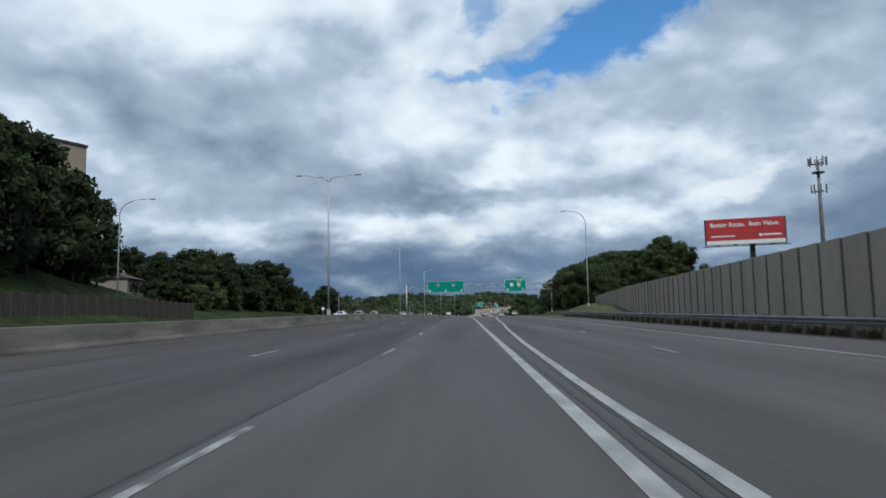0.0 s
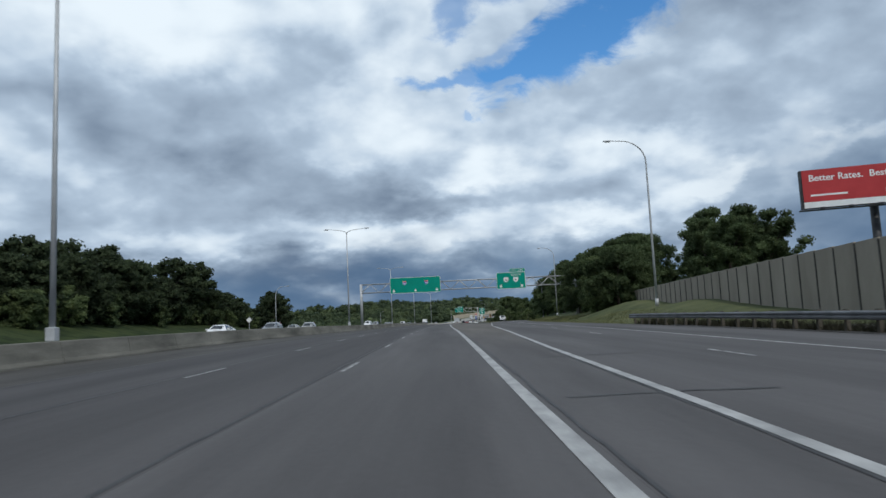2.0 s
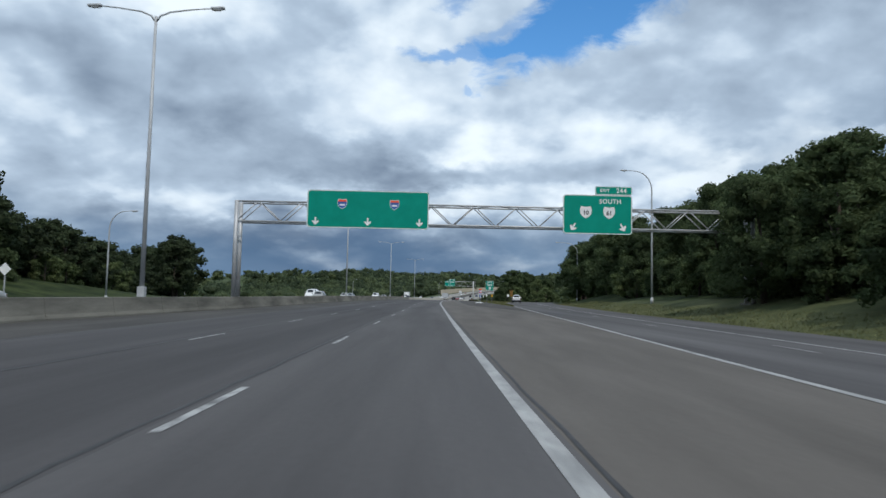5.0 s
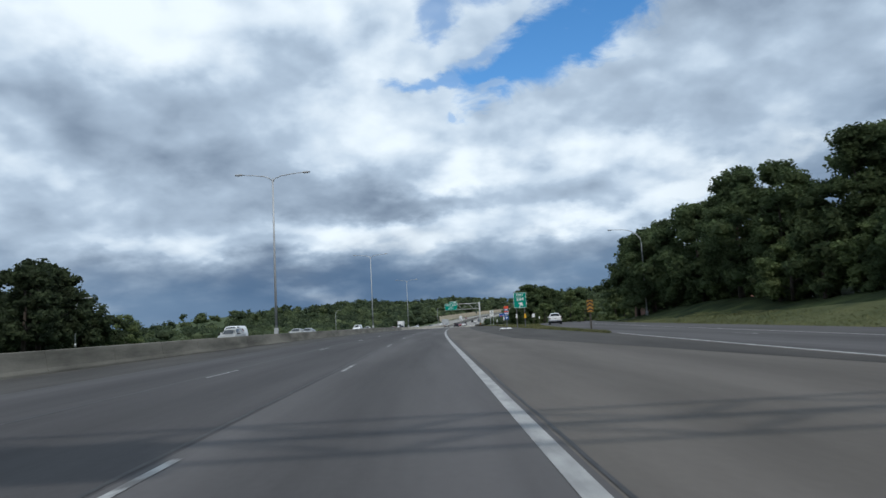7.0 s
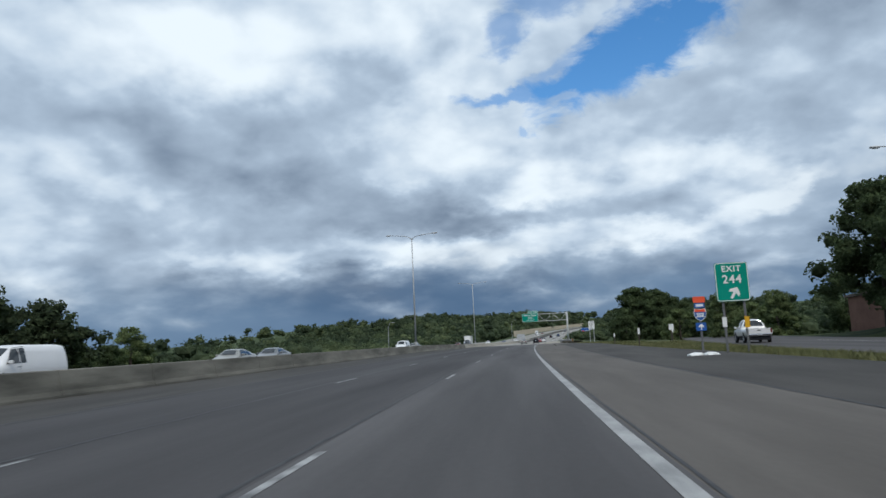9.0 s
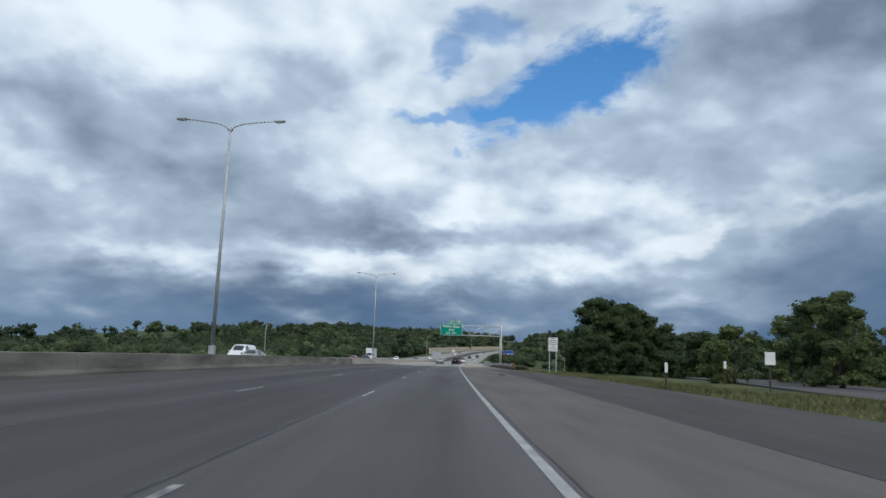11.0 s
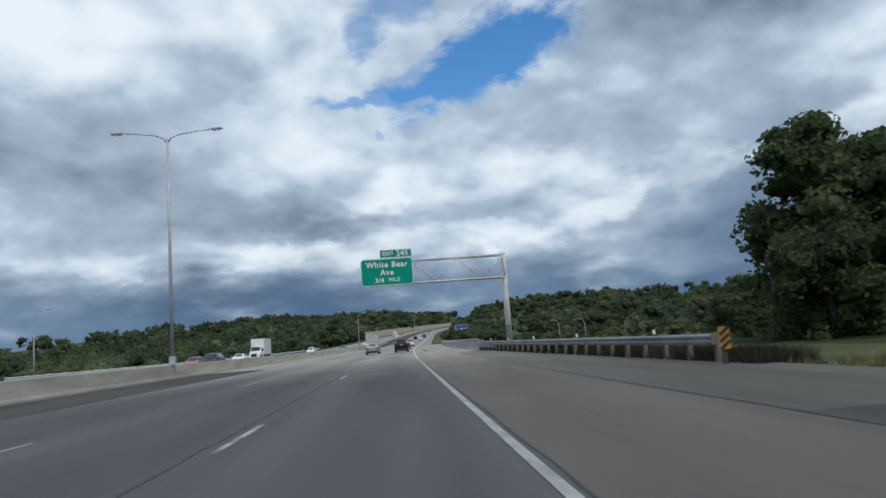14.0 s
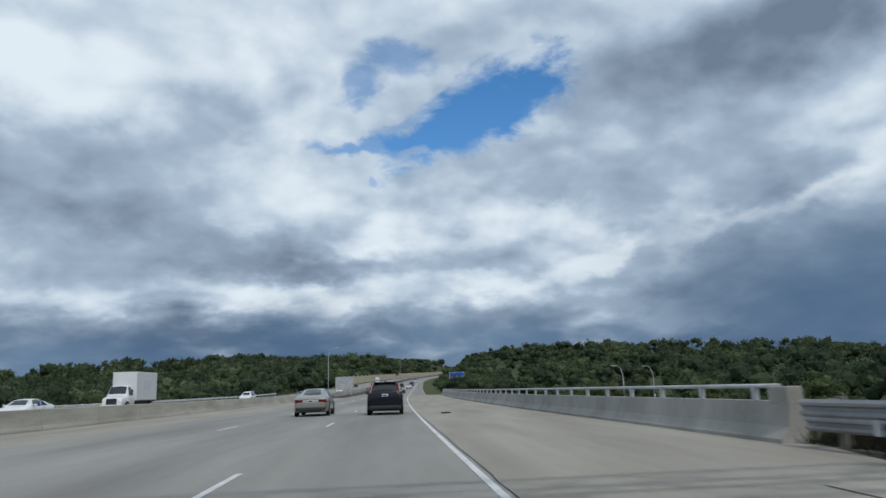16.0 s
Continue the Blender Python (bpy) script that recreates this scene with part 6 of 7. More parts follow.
part("emblem", boxed(2.6, -0.012, 13.95, 3.3, -0.004, 14.45, 0.003), M_WHITE, bb)
part("emblem_bar", boxed(3.5, -0.012, 14.05, 6.8, -0.004, 14.38, 0.003), M_WHITE, bb)
for x in (-5.5, -2.0, 1.5, 5.0):
    part("floodlight", boxed(x - 0.3, -1.25, 12.1, x + 0.3, -0.95, 12.35, 0.04), M_STEEL_DARK, bb)

mast = thing("cell_mast", Matrix.Translation((79.2, 162.5, 2.5)), "grey steel phone mast with two rings of antennas", "mast")
part("pole", tubed([(0, 0, -1), (0, 0, 20), (0, 0, 32.5)], [0.55, 0.42, 0.3], 12), M_MAST, mast)
for z, r, n in ((31.5, 1.9, 9), (25.2, 1.6, 7)):
    for k in range(3):
        a = 2 * math.pi * k / 3 + 0.4
        part("arm", tubed([(0, 0, z), (r * math.cos(a), r * math.sin(a), z)], 0.09, 6), M_MAST, mast)
        b0, b1 = (r * math.cos(a), r * math.sin(a), z), (r * math.cos(a + 2.094), r * math.sin(a + 2.094), z)
        part("ring_bar", tubed([b0, b1], 0.07, 6), M_MAST, mast)
    for k in range(n):
        a = 2 * math.pi * k / n
        part("antenna", boxed(-0.16, -0.09, -0.4, 0.16, 0.09, 1.5, 0.03), M_MAST, mast, at=Matrix.Translation((r * math.cos(a), r * math.sin(a), z)) @ Matrix.Rotation(a, 4, "Z"))
part("platform", tubed([(0, 0, 29.4), (0, 0, 29.6)], [1.4, 1.4], 12), M_STEEL_DARK, mast)

# ---------------------------------------------------------------- buildings
tower = thing("apartment_tower", Matrix.Translation((-141.6, 204.7, 14)) @ Euler((0, 0, radians(62.1))).to_matrix().to_4x4(), "tall tan precast apartment tower behind the trees", "building")
part("wall", boxed(-22, -9, -6, 22, 9, 43.5, 0.1), M_BRICK, tower)
part("parapet", boxed(-22.3, -9.3, 43.5, 22.3, 9.3, 44.4, 0.1), M_STEEL_DARK, tower)
for x in (-13, 1.5, 14.5):
    part("recess_panel", boxed(x - 1.4, -9.12, -6, x + 1.4, -9.003, 42.4, 0.02), M_BRICK_BROWN, tower, "brown vertical band")
part("roof_hut", boxed(6, -3, 44.4, 12, 3, 46.2, 0.1), M_BRICK, tower)
house = thing("house", Matrix.Translation(on_road(-73.0, 143.5, 3.5)) @ Euler((0, 0, radians(95))).to_matrix().to_4x4(), "small cream house with a brown roof among the trees", "house")
part("wall", boxed(-4.4, -4, -3, 4.4, 4, 5.6, 0.05), M_STUCCO, house)
bm = bmesh.new()
a = [bm.verts.new(p) for p in ((-4.8, -4.5, 5.5), (4.8, -4.5, 5.5), (4.8, 4.5, 5.5), (-4.8, 4.5, 5.5), (-4.8, 0, 7.0), (4.8, 0, 7.0))]
for f in ((0, 1, 5, 4), (2, 3, 4, 5), (1, 2, 5), (3, 0, 4), (3, 2, 1, 0)):
    bm.faces.new([a[i] for i in f])
part("roof", bm, M_ROOF, house)
for x, z in ((-2.6, 3.4), (0.4, 3.4), (3.2, 3.4), (-2.6, 0.8), (3.2, 0.8)):
    w = part("window", boxed(x - 0.5, -4.06, z - 0.75, x + 0.5, -4.004, z + 0.75, 0.02), M_STEEL_DARK, house)
    part("window_frame", boxed(x - 0.58, -4.08, z - 0.86, x + 0.58, -4.003, z - 0.77, 0.01), M_WHITE, w)
fence = thing("board_fence", Matrix.Identity(4), "long dark brown board fence below the wooded slope", "fence")
fb = mesh_of(boxed(-0.05, -1.22, -0.6, 0.05, 1.22, 2.3, 0.02), "fence_panel")
fb.materials.append(M_FENCE)
fp = mesh_of(boxed(-0.09, -0.09, -0.6, 0.09, 0.09, 2.5, 0.02), "fence_post")
fp.materials.append(M_WOODPOST)
for k in range(29):
    y = 51 + 2.5 * k
    p = ground_at(-48.5, y)
    part("panel", fb, None, fence, at=Matrix.Translation(p))
    part("post", fp, None, fence, at=Matrix.Translation(p + Vector((0.03, 1.25, 0))))
shop = thing("brick_building", Matrix.Translation(ground_at(44.5, 321)), "low red brown brick building beside the exit ramp", "building")
part("wall", boxed(-6, -5, -2, 12, 10, 3.4, 0.05), M_BRICK_RED, shop)
part("roof", boxed(-6.3, -5.3, 3.4, 12.3, 10.3, 3.7, 0.05), M_ROOF, shop)
plaza = thing("low_building", Matrix.Translation(ground_at(92, 420)), "low white building across the lawn", "building")
part("wall", boxed(-8, -6, -3, 8, 6, 3.2, 0.05), M_STUCCO, plaza)
part("roof", boxed(-8.5, -6.5, 3.2, 8.5, 6.5, 4.2, 0.1), M_STEEL_DARK, plaza)

# ---------------------------------------------------------------- vehicles
def ring_at(st):
    """Half a body section, from the sill up to the roof's middle: st = (zbot, zbelt, ztop, wbelt, wtop)."""
    zb, zl, zt, w, wt_ = st
    g = zt - zl
    return [(w * 0.55, zb), (w * 0.90, zb), (w * 0.985, zb + 0.10), (w, zb + (zl - zb) * 0.45), (w * 0.995, zb + (zl - zb) * 0.72), (w * 0.965, zl),
            (wt_ + (w * 0.965 - wt_) * 0.45, zl + g * 0.55), (wt_ * 0.97, zl + g * 0.86), (wt_ * 0.80, zl + g * 0.97), (wt_ * 0.4, zt)]


class Body:
    """A lofted vehicle body, with y from the rear bumper to the nose."""

    def __init__(self, stations):
        self.y = np.array([s[0] for s in stations])
        self.v = np.array([s[1:] for s in stations])

    def section(self, y):
        return ring_at([np.interp(y, self.y, self.v[:, k]) for k in range(5)])

    def point(self, y, r, side):
        s = self.section(y)
        k = min(int(r), len(s) - 2)
        a, b = s[k], s[k + 1]
        t = r - k
        return Vector((side * (a[0] + (b[0] - a[0]) * t), y, a[1] + (b[1] - a[1]) * t))

    def shell(self, n=44):
        ys = np.unique(np.concatenate([np.linspace(self.y[0], self.y[-1], n), self.y]))
        bm = bmesh.new()
        rows = []
        for y in ys:
            s = self.section(y)
            row = [bm.verts.new((a, y, b)) for a, b in s] + [bm.verts.new((-a, y, b)) for a, b in s[::-1]]
            rows.append(row)
        m = len(rows[0])
        for p, q in zip(rows, rows[1:]):
            for k in range(m):
                f = bm.faces.new((p[k], p[(k + 1) % m], q[(k + 1) % m], q[k]))
                f.smooth = True
        for row in (rows[0], rows[-1]):
            bm.faces.new(row)
        bmesh.ops.recalc_face_normals(bm, faces=bm.faces)
        return bm

    def patch(self, y0, y1, r0, r1, side, lift=0.012, n=6, m=4):
        """A panel lying on the body's skin between two stations and two heights of the section."""
        bm = bmesh.new()
        grid = []
        for i in range(n + 1):
            row = []
            for k in range(m + 1):
                t, u = i / n, k / m
                ya, yb = (y0 if not isinstance(y0, tuple) else y0[0] + (y0[1] - y0[0]) * u), (y1 if not isinstance(y1, tuple) else y1[0] + (y1[1] - y1[0]) * u)
                y, r = ya + (yb - ya) * t, r0 + (r1 - r0) * u
                p = self.point(y, r, side)
                e = 0.02
                du, dv = self.point(y + e, r, side) - self.point(y - e, r, side), self.point(y, min(r + e, 8.999), side) - self.point(y, r - e, side)
                nrm = du.cross(dv)
                nrm = nrm.normalized() if nrm.length > 1e-9 else Vector((side, 0, 0))
                if nrm.dot(Vector((side, 0, 0.6))) < 0:
                    nrm = -nrm
                row.append(bm.verts.new(p + nrm * lift))
            grid.append(row)
        for a, b in zip(grid, grid[1:]):
            for k in range(m):
                f = bm.faces.new((a[k], a[k + 1], b[k + 1], b[k]))
                f.smooth = True
        bmesh.ops.recalc_face_normals(bm, faces=bm.faces)
        return bm

    def screen(self, y0, y1, w=0.9, lift=0.015):
        """A windscreen or rear window across the body, from the station at its foot to that at its head."""
        bm = bmesh.new()
        rows = []
        for i in range(7):
            y = y0 + (y1 - y0) * i / 6
            s = self.section(y)
            top, shoulder = s[-1][1], s[-3]
            hw = shoulder[0] * w * (1.10 - 0.10 * i / 6)
            rows.append([bm.verts.new((hw * k / 4, y + (-lift if y1 > y0 else lift) * 1.2, top + lift - 0.05 * (k / 4) ** 2)) for k in range(-4, 5)])
        for a, b in zip(rows, rows[1:]):
            for k in range(8):
                f = bm.faces.new((a[k], a[k + 1], b[k + 1], b[k]))
                f.smooth = True
        bmesh.ops.recalc_face_normals(bm, faces=bm.faces)
        return bm


def lathe(profile, sides=24):
    """Turns (r, x) points round the x axis."""
    bm = bmesh.new()
    rings = [[bm.verts.new((x, r * math.cos(2 * math.pi * k / sides), r * math.sin(2 * math.pi * k / sides))) for k in range(sides)] for r, x in profile]
    for a, b in zip(rings, rings[1:]):
        for k in range(sides):
            f = bm.faces.new((a[k], a[(k + 1) % sides], b[(k + 1) % sides], b[k]))
            f.smooth = True
    bmesh.ops.recalc_face_normals(bm, faces=bm.faces)
    return bm


def wheel(root, x, y, r, w=0.22):
    s = 1 if x > 0 else -1
    ty = part("wheel", lathe([(r * 0.62, -w / 2), (r * 0.9, -w / 2), (r, -w * 0.36), (r, w * 0.36), (r * 0.9, w / 2), (r * 0.62, w / 2), (r * 0.62, -w / 2)]), M_TYRE, root, at=Matrix.Translation((x, y, r)))
    part("rim", lathe([(0.02, s * w * 0.42), (r * 0.2, s * w * 0.44), (r * 0.5, s * w * 0.36), (r * 0.63, s * w * 0.5), (r * 0.63, -s * w * 0.4)]), M_RIM, ty, "alloy rim")
    spokes = bmesh.new()
    for k in range(5):
        a = 2 * math.pi * k / 5
        tube(spokes, [(s * w * 0.46, r * 0.12 * math.cos(a), r * 0.12 * math.sin(a)), (s * w * 0.44, r * 0.6 * math.cos(a), r * 0.6 * math.sin(a))], r * 0.07, 6)
    part("spokes", spokes, M_RIM, ty)
    return ty


def arch(root, x, y, r):
    s = 1 if x > 0 else -1
    part("wheel_arch", lathe([(0.02, s * 0.0), (r * 1.16, s * 0.0), (r * 1.22, s * -0.02)], 28), M_TRIM, root, at=Matrix.Translation((x, y, r)))


def car(kind, paint_mat, label, at, lights_rear=True):
    """kind: sedan, suv, pickup or van. The nose points to +y; the origin is on the road under the rear bumper."""
    if kind == "sedan":
        L, hw, wr, axles, track = 4.85, 0.92, 0.33, (0.98, 3.78), 0.80
        st = [(0.0, 0.42, 0.66, 0.70, 0.74, 0.60), (0.06, 0.26, 0.90, 0.98, 0.84, 0.70), (0.35, 0.22, 0.98, 1.07, 0.90, 0.74), (0.75, 0.20, 0.99, 1.12, 0.92, 0.72), (1.10, 0.20, 0.98, 1.26, 0.92, 0.66), (1.65, 0.20, 0.97, 1.43, 0.92, 0.60), (2.3, 0.20, 0.95, 1.465, 0.92, 0.60), (2.95, 0.20, 0.93, 1.40, 0.92, 0.62), (3.35, 0.20, 0.93, 1.18, 0.92, 0.70), (3.62, 0.20, 0.92, 1.00, 0.91, 0.74), (4.2, 0.21, 0.82, 0.88, 0.88, 0.70), (4.65, 0.24, 0.68, 0.74, 0.80, 0.62), (4.85, 0.34, 0.52, 0.56, 0.66, 0.5)]
        side_glass = ((1.22, 1.75), (2.02, 2.02), (2.08, 2.08), (3.30, 2.85), 1.05)
        screens = ((0.82, 1.58), (3.52, 3.0))
        rear_z, glass_r = 0.80, (5.08, 7.25)
    elif kind == "suv":
        L, hw, wr, axles, track = 4.55, 0.92, 0.36, (0.85, 3.47), 0.80
        st = [(0.0, 0.50, 0.80, 0.86, 0.80, 0.70), (0.06, 0.34, 1.05, 1.12, 0.87, 0.74), (0.16, 0.28, 1.08, 1.30, 0.91, 0.72), (0.38, 0.26, 1.08, 1.56, 0.92, 0.64), (0.6, 0.26, 1.08, 1.655, 0.92, 0.62), (1.4, 0.26, 1.06, 1.69, 0.92, 0.63), (2.3, 0.26, 1.03, 1.67, 0.92, 0.63), (2.75, 0.26, 1.02, 1.56, 0.92, 0.64), (3.25, 0.26, 1.02, 1.24, 0.92, 0.70), (3.5, 0.26, 1.01, 1.08, 0.91, 0.74), (4.0, 0.27, 0.92, 0.98, 0.89, 0.72), (4.4, 0.3, 0.74, 0.80, 0.82, 0.64), (4.55, 0.42, 0.58, 0.62, 0.70, 0.55)]
        side_glass = ((0.55, 0.72), (1.72, 1.72), (1.78, 1.78), (3.2, 2.72), 1.05)
        screens = ((0.13, 0.44), (3.42, 2.82))
        rear_z, glass_r = 1.05, (5.08, 7.35)
    elif kind == "pickup":
        L, hw, wr, axles, track = 5.6, 0.98, 0.40, (1.15, 4.55), 0.85
        st = [(0.0, 0.62, 0.80, 0.84, 0.90, 0.80), (0.05, 0.58, 1.02, 1.06, 0.97, 0.88), (0.2, 0.5, 1.08, 1.12, 0.98, 0.90), (1.95, 0.46, 1.08, 1.12, 0.98, 0.90), (2.0, 0.44, 1.10, 1.22, 0.98, 0.80), (2.16, 0.42, 1.12, 1.74, 0.98, 0.68), (2.6, 0.42, 1.12, 1.86, 0.98, 0.68), (3.3, 0.42, 1.12, 1.85, 0.98, 0.69), (3.6, 0.42, 1.12, 1.72, 0.98, 0.71), (4.05, 0.42, 1.12, 1.26, 0.98, 0.80), (4.2, 0.42, 1.10, 1.18, 0.97, 0.82), (5.2, 0.44, 1.02, 1.08, 0.95, 0.80), (5.5, 0.5, 0.86, 0.92, 0.90, 0.74), (5.6, 0.56, 0.72, 0.76, 0.82, 0.7)]
        side_glass = ((2.22, 2.3), (2.86, 2.86), (2.94, 2.94), (3.98, 3.62), 1.1)
        screens = ((2.03, 2.17), (4.06, 3.62))
        rear_z, glass_r = 0.92, (5.08, 7.3)
    else:
        L, hw, wr, axles, track = 5.7, 1.0, 0.37, (1.15, 4.65), 0.86
        st = [(0.0, 0.5, 1.10, 1.95, 0.96, 0.72), (0.06, 0.36, 1.15, 2.04, 1.0, 0.76), (0.5, 0.34, 1.16, 2.09, 1.01, 0.78), (3.3, 0.34, 1.16, 2.09, 1.01, 0.78), (3.9, 0.34, 1.15, 2.02, 1.01, 0.77), (4.6, 0.34, 1.14, 1.46, 1.01, 0.80), (4.75, 0.34, 1.12, 1.26, 1.0, 0.82), (5.3, 0.36, 1.0, 1.06, 0.97, 0.8), (5.6, 0.42, 0.78, 0.84, 0.9, 0.74), (5.7, 0.5, 0.62, 0.66, 0.8, 0.66)]
        side_glass = ((3.2, 3.2), (3.6, 3.6), (3.66, 3.66), (4.55, 4.05), 1.05)
        screens = ((0.012, 0.05), (4.66, 4.0))
        rear_z, glass_r = 0.85, (5.08, 7.3)
    b = Body(st)
    root = thing(kind if kind != "suv" else "suv_car", at, label, {"sedan": "car", "suv": "car", "pickup": "pickup truck", "van": "van"}[kind], "vehicles on the highway")
    part("body", b.shell(), paint_mat, root)
    for s in (-1, 1):
        part("side_window", b.patch(side_glass[0], side_glass[1], glass_r[0], glass_r[1], s), M_GLASS, root, "dark side glass")
        part("side_window", b.patch(side_glass[2], side_glass[3], glass_r[0], glass_r[1], s), M_GLASS, root, "dark side glass")
        part("sill", b.patch(axles[0] + wr * 1.2, axles[1] - wr * 1.2, 1.1, 2.2, s, 0.012), M_TRIM, root)
        part("door_gap", b.patch(side_glass[1][0] + 0.02, side_glass[1][0] + 0.035, 2.4, 5.0, s, 0.006, 2, 6), M_TRIM, root)
        mp = b.point(side_glass[3][0] - 0.15, 5.2, s)
        part("mirror", boxed(-0.11, -0.06, -0.07, 0.11, 0.06, 0.09, 0.035), paint_mat if kind != "suv" else M_TRIM, root, at=Matrix.Translation(mp + Vector((s * 0.12, 0, 0.06))))
        part("door_handle", boxed(-0.015, -0.09, -0.015, 0.02, 0.09, 0.02, 0.008), M_CHROME, root, at=Matrix.Translation(b.point(side_glass[0][0] + 0.55, 4.4, s) + Vector((s * 0.015, 0, 0))))
        for ay in axles:
            arch(root, s * (hw + 0.003), ay, wr)
            wheel(root, s * (hw - 0.085), ay, wr, 0.2)
        if kind == "sedan":
            part("tail_lamp", boxed(-0.21, -0.05, -0.085, 0.21, 0.09, 0.085, 0.03), M_TAIL, root, "red tail lamp", Matrix.Translation((s * 0.62, 0.055, 0.80)))
            part("exhaust", tubed([(s * 0.5, -0.01, 0.30), (s * 0.5, 0.2, 0.30)], 0.045, 10), M_CHROME, root)
        elif kind == "suv":
            part("tail_lamp", boxed(-0.05, -0.05, -0.28, 0.06, 0.12, 0.34, 0.03), M_TAIL, root, "tall red tail lamp", Matrix.Translation((s * 0.70, 0.20, 1.32)) @ Matrix.Rotation(radians(-s * 12), 4, "Y") @ Matrix.Rotation(radians(-26), 4, "X"))
        else:
            part("tail_lamp", boxed(-0.07, -0.03, -0.17, 0.07, 0.06, 0.17, 0.02), M_TAIL, root, "red tail lamp", Matrix.Translation((s * 0.86, 0.03, rear_z)))
        part("head_lamp", boxed(-0.2, -0.1, -0.07, 0.2, 0.06, 0.07, 0.03), M_HEAD, root, "clear head lamp", Matrix.Translation((s * 0.6, L - 0.26 if kind in ("sedan", "suv") else L - 0.09, {"sedan": 0.64, "suv": 0.72, "pickup": 0.84, "van": 0.74}[kind])) @ Matrix.Rotation(radians(-s * 16), 4, "Z"))
    for k, (a, c) in enumerate(screens):
        part("rear_window" if k == 0 else "windscreen", b.screen(a, c, 0.9 if kind != "van" else 0.8), M_GLASS, root, "dark glass")
    part("bumper", boxed(-hw * 0.86, -0.055, 0.30 + (0.24 if kind == "pickup" else 0), hw * 0.86, 0.12, 0.48 + (0.22 if kind == "pickup" else 0), 0.05), M_TRIM if kind in ("suv", "sedan") else M_CHROME, root)
    part("underbody", boxed(-hw * 0.82, 0.15, 0.20, hw * 0.82, L - 0.2, 0.46, 0.03), M_TRIM, root)
    pz = {"sedan": 0.80, "suv": 0.98, "pickup": 0.66, "van": 0.72}[kind]
    plate = part("number_plate", boxed(-0.16, -0.012, -0.08, 0.16, 0.0, 0.08, 0.004), M_PLATE, root, "pale number plate", Matrix.Translation((0, -0.062 if kind == "pickup" else {"sedan": 0.025, "suv": 0.028, "van": -0.005}.get(kind, 0.0), pz)))
    part("bar", boxed(-0.11, -0.016, -0.03, 0.11, -0.0125, 0.03), M_STEEL_DARK, plate)
    if kind == "sedan":
        part("boot_garnish", boxed(-0.42, 0.015, 0.885, 0.42, 0.06, 0.915, 0.008), M_CHROME, root)
        part("lower_diffuser", boxed(-0.6, -0.03, 0.24, 0.6, 0.1, 0.36, 0.03), M_TRIM, root)
    if kind == "suv":
        part("roof_spoiler", boxed(-0.58, 0.30, 1.60, 0.58, 0.62, 1.665, 0.025), paint_mat, root)
        part("wiper", boxed(-0.3, 0.155, 1.20, 0.05, 0.18, 1.225, 0.006), M_TRIM, root)
    if kind == "pickup":
        part("bed_opening", boxed(-0.74, 0.12, 1.06, 0.74, 1.9, 1.127, 0.01), M_TRIM, root)
        part("tailgate", boxed(-0.82, -0.01, 0.72, 0.82, 0.05, 1.10, 0.02), paint_mat, root)
        part("tailgate_handle", boxed(-0.13, -0.02, 0.93, 0.13, 0.0, 1.0, 0.01), M_TRIM, root)
    part("grille", boxed(-0.5, -0.02, -0.09, 0.5, 0.02, 0.09, 0.02), M_TRIM, root, at=Matrix.Translation((0, L - 0.02, {"sedan": 0.50, "suv": 0.56, "pickup": 0.80, "van": 0.60}[kind])))
    return root


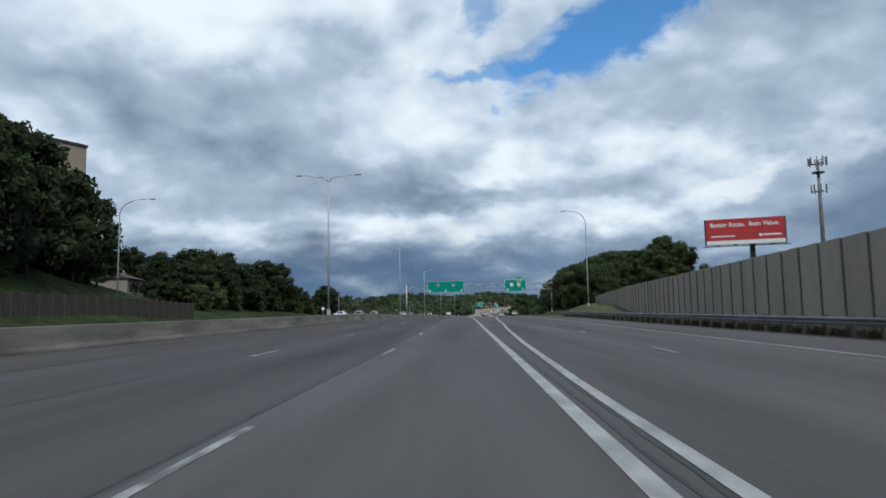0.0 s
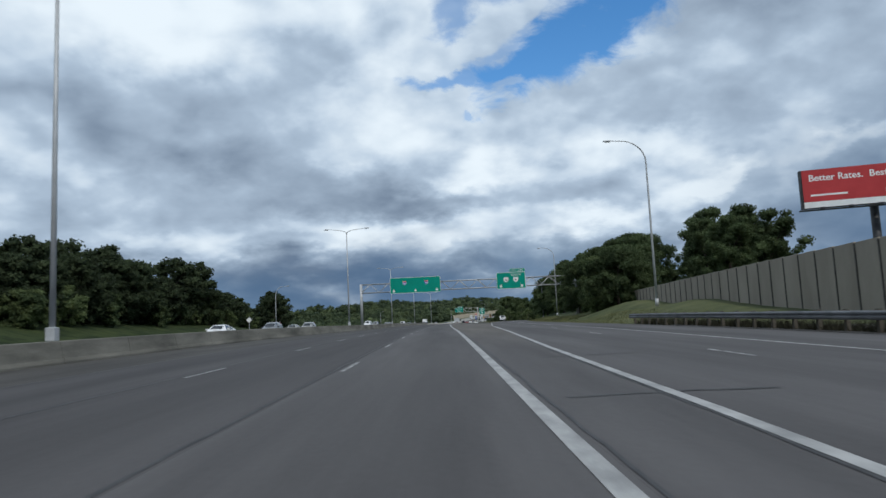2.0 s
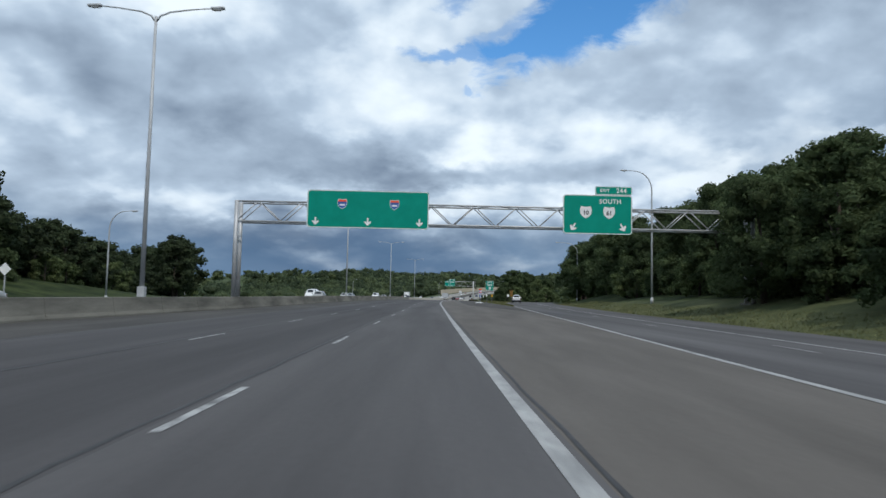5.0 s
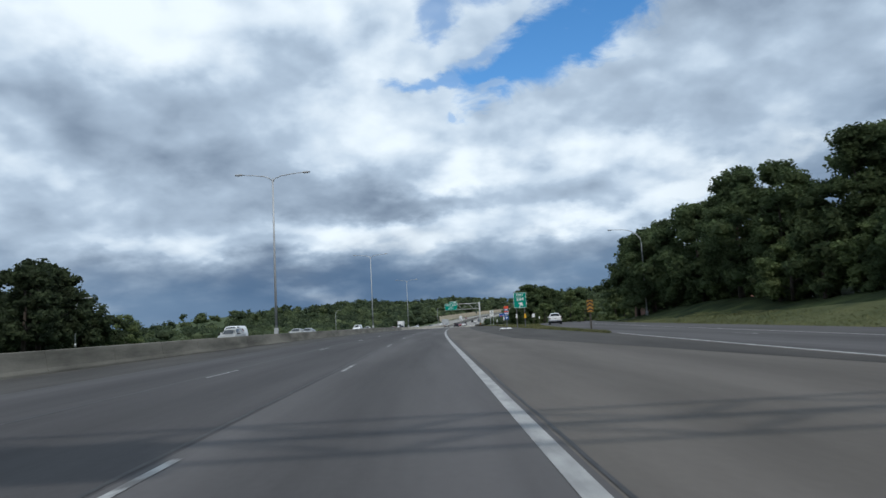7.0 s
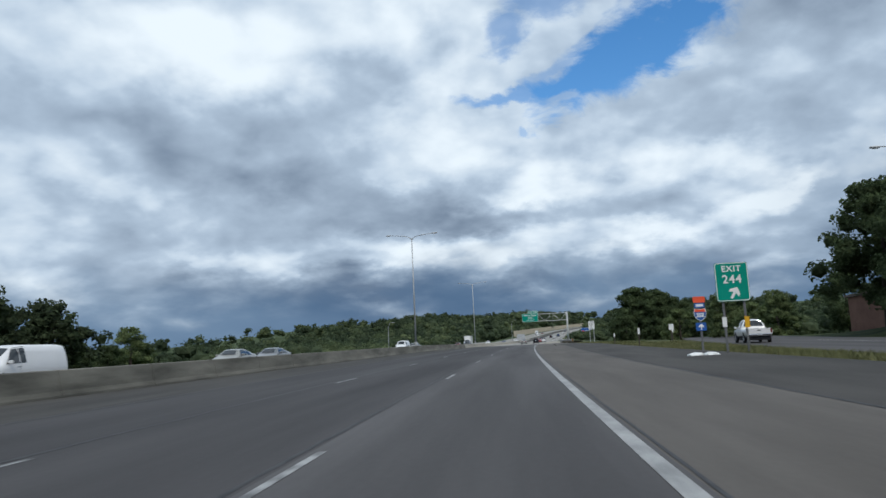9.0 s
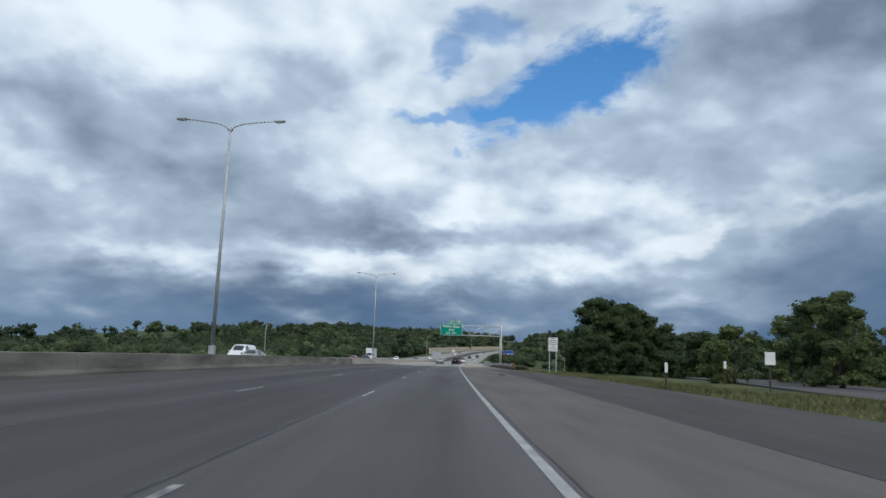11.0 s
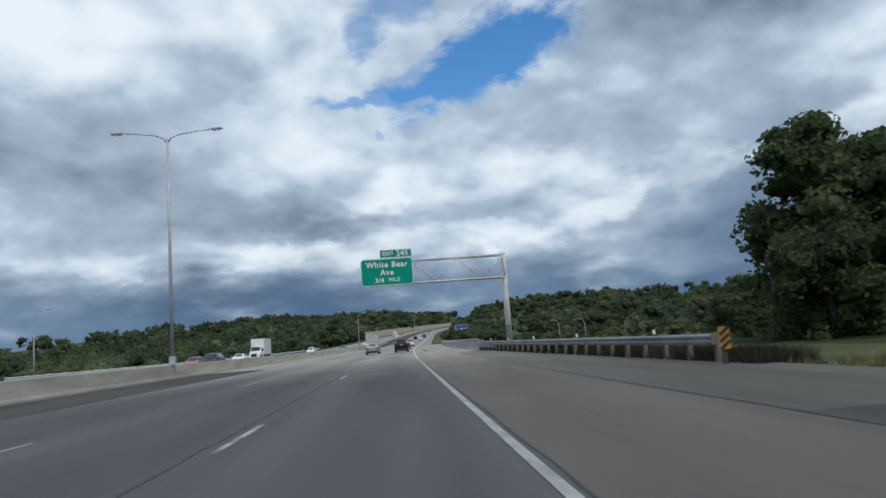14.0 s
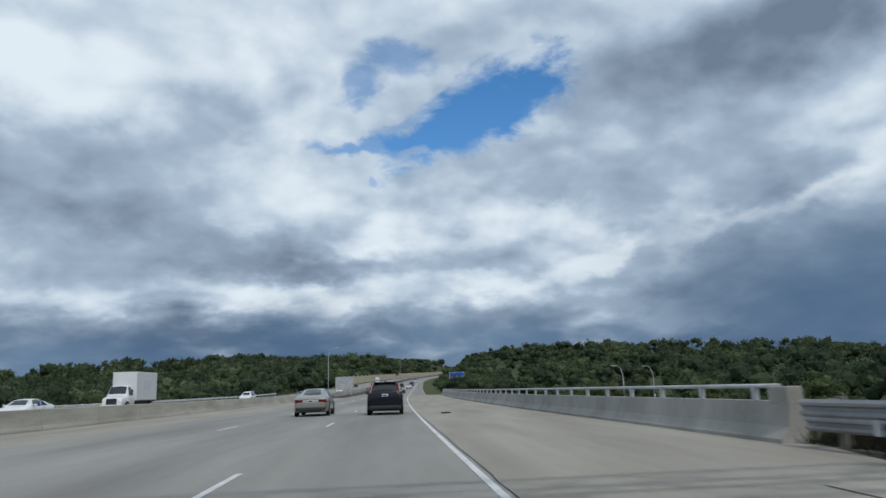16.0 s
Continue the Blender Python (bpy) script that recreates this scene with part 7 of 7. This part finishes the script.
def box_truck(at):
    root = thing("box_truck", at, "white box truck with a faded emblem on its side", "truck", "vehicles on the highway")
    part("cargo_box", boxed(-1.22, 0.0, 1.05, 1.22, 6.0, 3.95, 0.04), P_WHITE, root)
    for s in (-1, 1):
        part("emblem", boxed(-0.004, -1.0, -0.45, 0.004, 1.0, 0.45, 0.002), M_PLATE, root, "grey printed emblem", Matrix.Translation((s * 1.227, 3.0, 2.6)) @ Matrix.Rotation(radians(0), 4, "X"))
        part("side_rail", boxed(-0.02, 0.0, 1.04, 0.02, 6.0, 1.14, 0.01), M_GALV, root, at=Matrix.Translation((s * 1.235, 0, 0)))
    cab = Body([(6.1, 0.7, 1.5, 2.55, 1.12, 0.85), (6.3, 0.6, 1.5, 2.6, 1.14, 0.86), (7.3, 0.6, 1.5, 2.56, 1.14, 0.86), (7.75, 0.6, 1.5, 1.9, 1.12, 0.86), (7.95, 0.6, 1.48, 1.62, 1.05, 0.8), (8.9, 0.62, 1.32, 1.42, 0.98, 0.7), (9.15, 0.66, 1.0, 1.1, 0.92, 0.66)])
    part("cab", cab.shell(30), P_WHITE, root)
    part("windscreen", cab.screen(7.86, 7.36, 0.92), M_GLASS, root, "dark glass")
    for s in (-1, 1):
        part("side_window", cab.patch((6.6, 6.62), (7.6, 7.3), 5.1, 7.2, s), M_GLASS, root, "dark side glass")
        part("head_lamp", boxed(-0.16, -0.06, -0.12, 0.16, 0.06, 0.12, 0.03), M_HEAD, root, at=Matrix.Translation((s * 0.72, 9.06, 0.98)))
        part("mirror", boxed(-0.1, -0.05, -0.25, 0.1, 0.05, 0.25, 0.03), M_TRIM, root, at=Matrix.Translation((s * 1.32, 7.5, 1.9)))
        for ay in (1.3, 7.95):
            wheel(root, s * 1.02, ay, 0.5, 0.3)
        part("tail_lamp", boxed(-0.1, -0.03, -0.06, 0.1, 0.03, 0.06, 0.02), M_TAIL, root, at=Matrix.Translation((s * 0.95, 0.0, 0.95)))
    part("grille", boxed(-0.5, 0, -0.3, 0.5, 0.05, 0.3, 0.03), M_TRIM, root, at=Matrix.Translation((0, 9.13, 1.0)))
    part("bumper", boxed(-1.05, 9.1, 0.5, 1.05, 9.3, 0.72, 0.04), P_WHITE, root)
    part("chassis", boxed(-0.5, 0.1, 0.6, 0.5, 9.0, 1.04, 0.03), M_TRIM, root)
    return root


# same direction
car("suv", P_BLACK, "dark blue black compact suv with tall red tail lamps", road_pose(-1.62, 474.5, 0.002))
car("sedan", P_SILVER, "champagne silver four-door sedan with red tail lamps", road_pose(-5.6, 476.5, 0.002))
car("pickup", P_WHITE, "white pickup truck with an open bed on the exit ramp", road_pose(17.2, 298.0, 0.002, -6.0))
car("sedan", P_RED, "dark red sedan far along the highway", road_pose(-1.7, 512.0, 0.002))
car("suv", P_WHITE, "white suv far along the highway", road_pose(-1.8, 560.0, 0.002))
car("suv", P_GREY, "grey suv far along the rising highway", road_pose(-5.4, 640.0, 0.002))
car("sedan", P_WHITE, "white sedan far along the rising highway", road_pose(-1.8, 700.0, 0.002))
car("van", P_BLUE, "dark van far along the rising highway", road_pose(-1.8, 770.0, 0.002))
car("suv", P_BLACK, "dark suv far along the rising highway", road_pose(-5.4, 735.0, 0.002))
car("sedan", P_RED, "red sedan far along the highway past the bridge", road_pose(-5.5, 585.0, 0.002))
car("sedan", P_BLACK, "dark sedan far along the rising highway", road_pose(-9.3, 690.0, 0.002))
car("suv", P_WHITE, "white suv high on the rising highway", road_pose(-1.8, 900.0, 0.002))
car("van", P_GREY, "grey van high on the rising highway", road_pose(-5.4, 980.0, 0.002))
for off, y, pm, lab in ((-22, 660, P_WHITE, "white sedan coming down the far hill"), (-26, 720, P_SILVER, "silver sedan coming down the far hill"), (-30, 800, P_BLACK, "dark sedan coming down the far hill"), (-22, 860, P_WHITE, "white sedan coming down the far hill"), (-26, 960, P_RED, "red sedan coming down the far hill")):
    car("sedan", pm, lab, road_pose(off, y, 0.002, 180))
# oncoming, behind the median barrier
for kind, pm, off, y, lab in (("sedan", P_WHITE, -22.0, 121, "white sedan on the opposite carriageway"), ("suv", P_GREY, -22.0, 141, "grey suv on the opposite carriageway"), ("suv", P_SILVER, -22.2, 165, "silver suv on the opposite carriageway"), ("sedan", P_SILVER, -26, 172, "silver sedan on the opposite carriageway"),
                              ("van", P_WHITE, -26, 277, "white van on the opposite carriageway"), ("sedan", P_SILVER, -22, 294, "silver sedan on the opposite carriageway"), ("sedan", P_GREY, -22, 302, "grey sedan on the opposite carriageway"), ("suv", P_SILVER, -22, 262, "silver suv on the opposite carriageway"),
                              ("sedan", P_SILVER, -22, 373, "silver sedan on the opposite carriageway"), ("van", P_WHITE, -26, 383, "white van on the opposite carriageway"), ("suv", P_BLACK, -22, 462, "dark suv on the opposite carriageway"), ("sedan", P_WHITE, -26, 492, "white sedan on the opposite carriageway"),
                              ("suv", P_WHITE, -26, 560, "white suv on the opposite carriageway"), ("sedan", P_BLUE, -22, 590, "dark blue sedan on the opposite carriageway"), ("sedan", P_RED, -26, 470, "dark red sedan on the opposite carriageway")):
    car(kind, pm, lab, road_pose(off, y, 0.002, 180))
box_truck(road_pose(-29.0, 521.0, 0.002, 180))
box_truck(road_pose(-26.0, 900.0, 0.002, 180))

# ---------------------------------------------------------------- litter
def rag_heap(off, y, label, n, mat, seed, size=0.3):
    g = random.Random(seed)
    root = thing("litter", Matrix.Translation(ground_at(off, y)), label, "litter")
    for k in range(n):
        bm = bmesh.new()
        bmesh.ops.create_icosphere(bm, subdivisions=2, radius=1.0)
        for v in bm.verts:
            v.co *= 1 + 0.35 * noise.noise(v.co * 2.0 + Vector((seed, k, 0)))
        part("piece", bm, mat, root, at=Matrix.Translation((g.uniform(-0.7, 0.7), g.uniform(-0.3, 0.3), size * 0.3)) @ Matrix.Diagonal((size * g.uniform(0.8, 1.5), size * g.uniform(0.7, 1.1), size * 0.55, 1)))


rag_heap(7.6, 276.4, "crumpled pale plastic sheeting on the verge", 4, M_WHITE, 3)
for off, y in ((3.05, 350.5), (1.5, 474)):
    root = thing("litter", Matrix.Translation(on_road(off, y, 0.004)), "scrap of torn dark tyre tread on the shoulder", "litter")
    part("scrap", boxed(-0.28, -0.1, 0, 0.2, 0.1, 0.06, 0.02), M_TYRE, root, at=Matrix.Rotation(0.5, 4, "Z"))
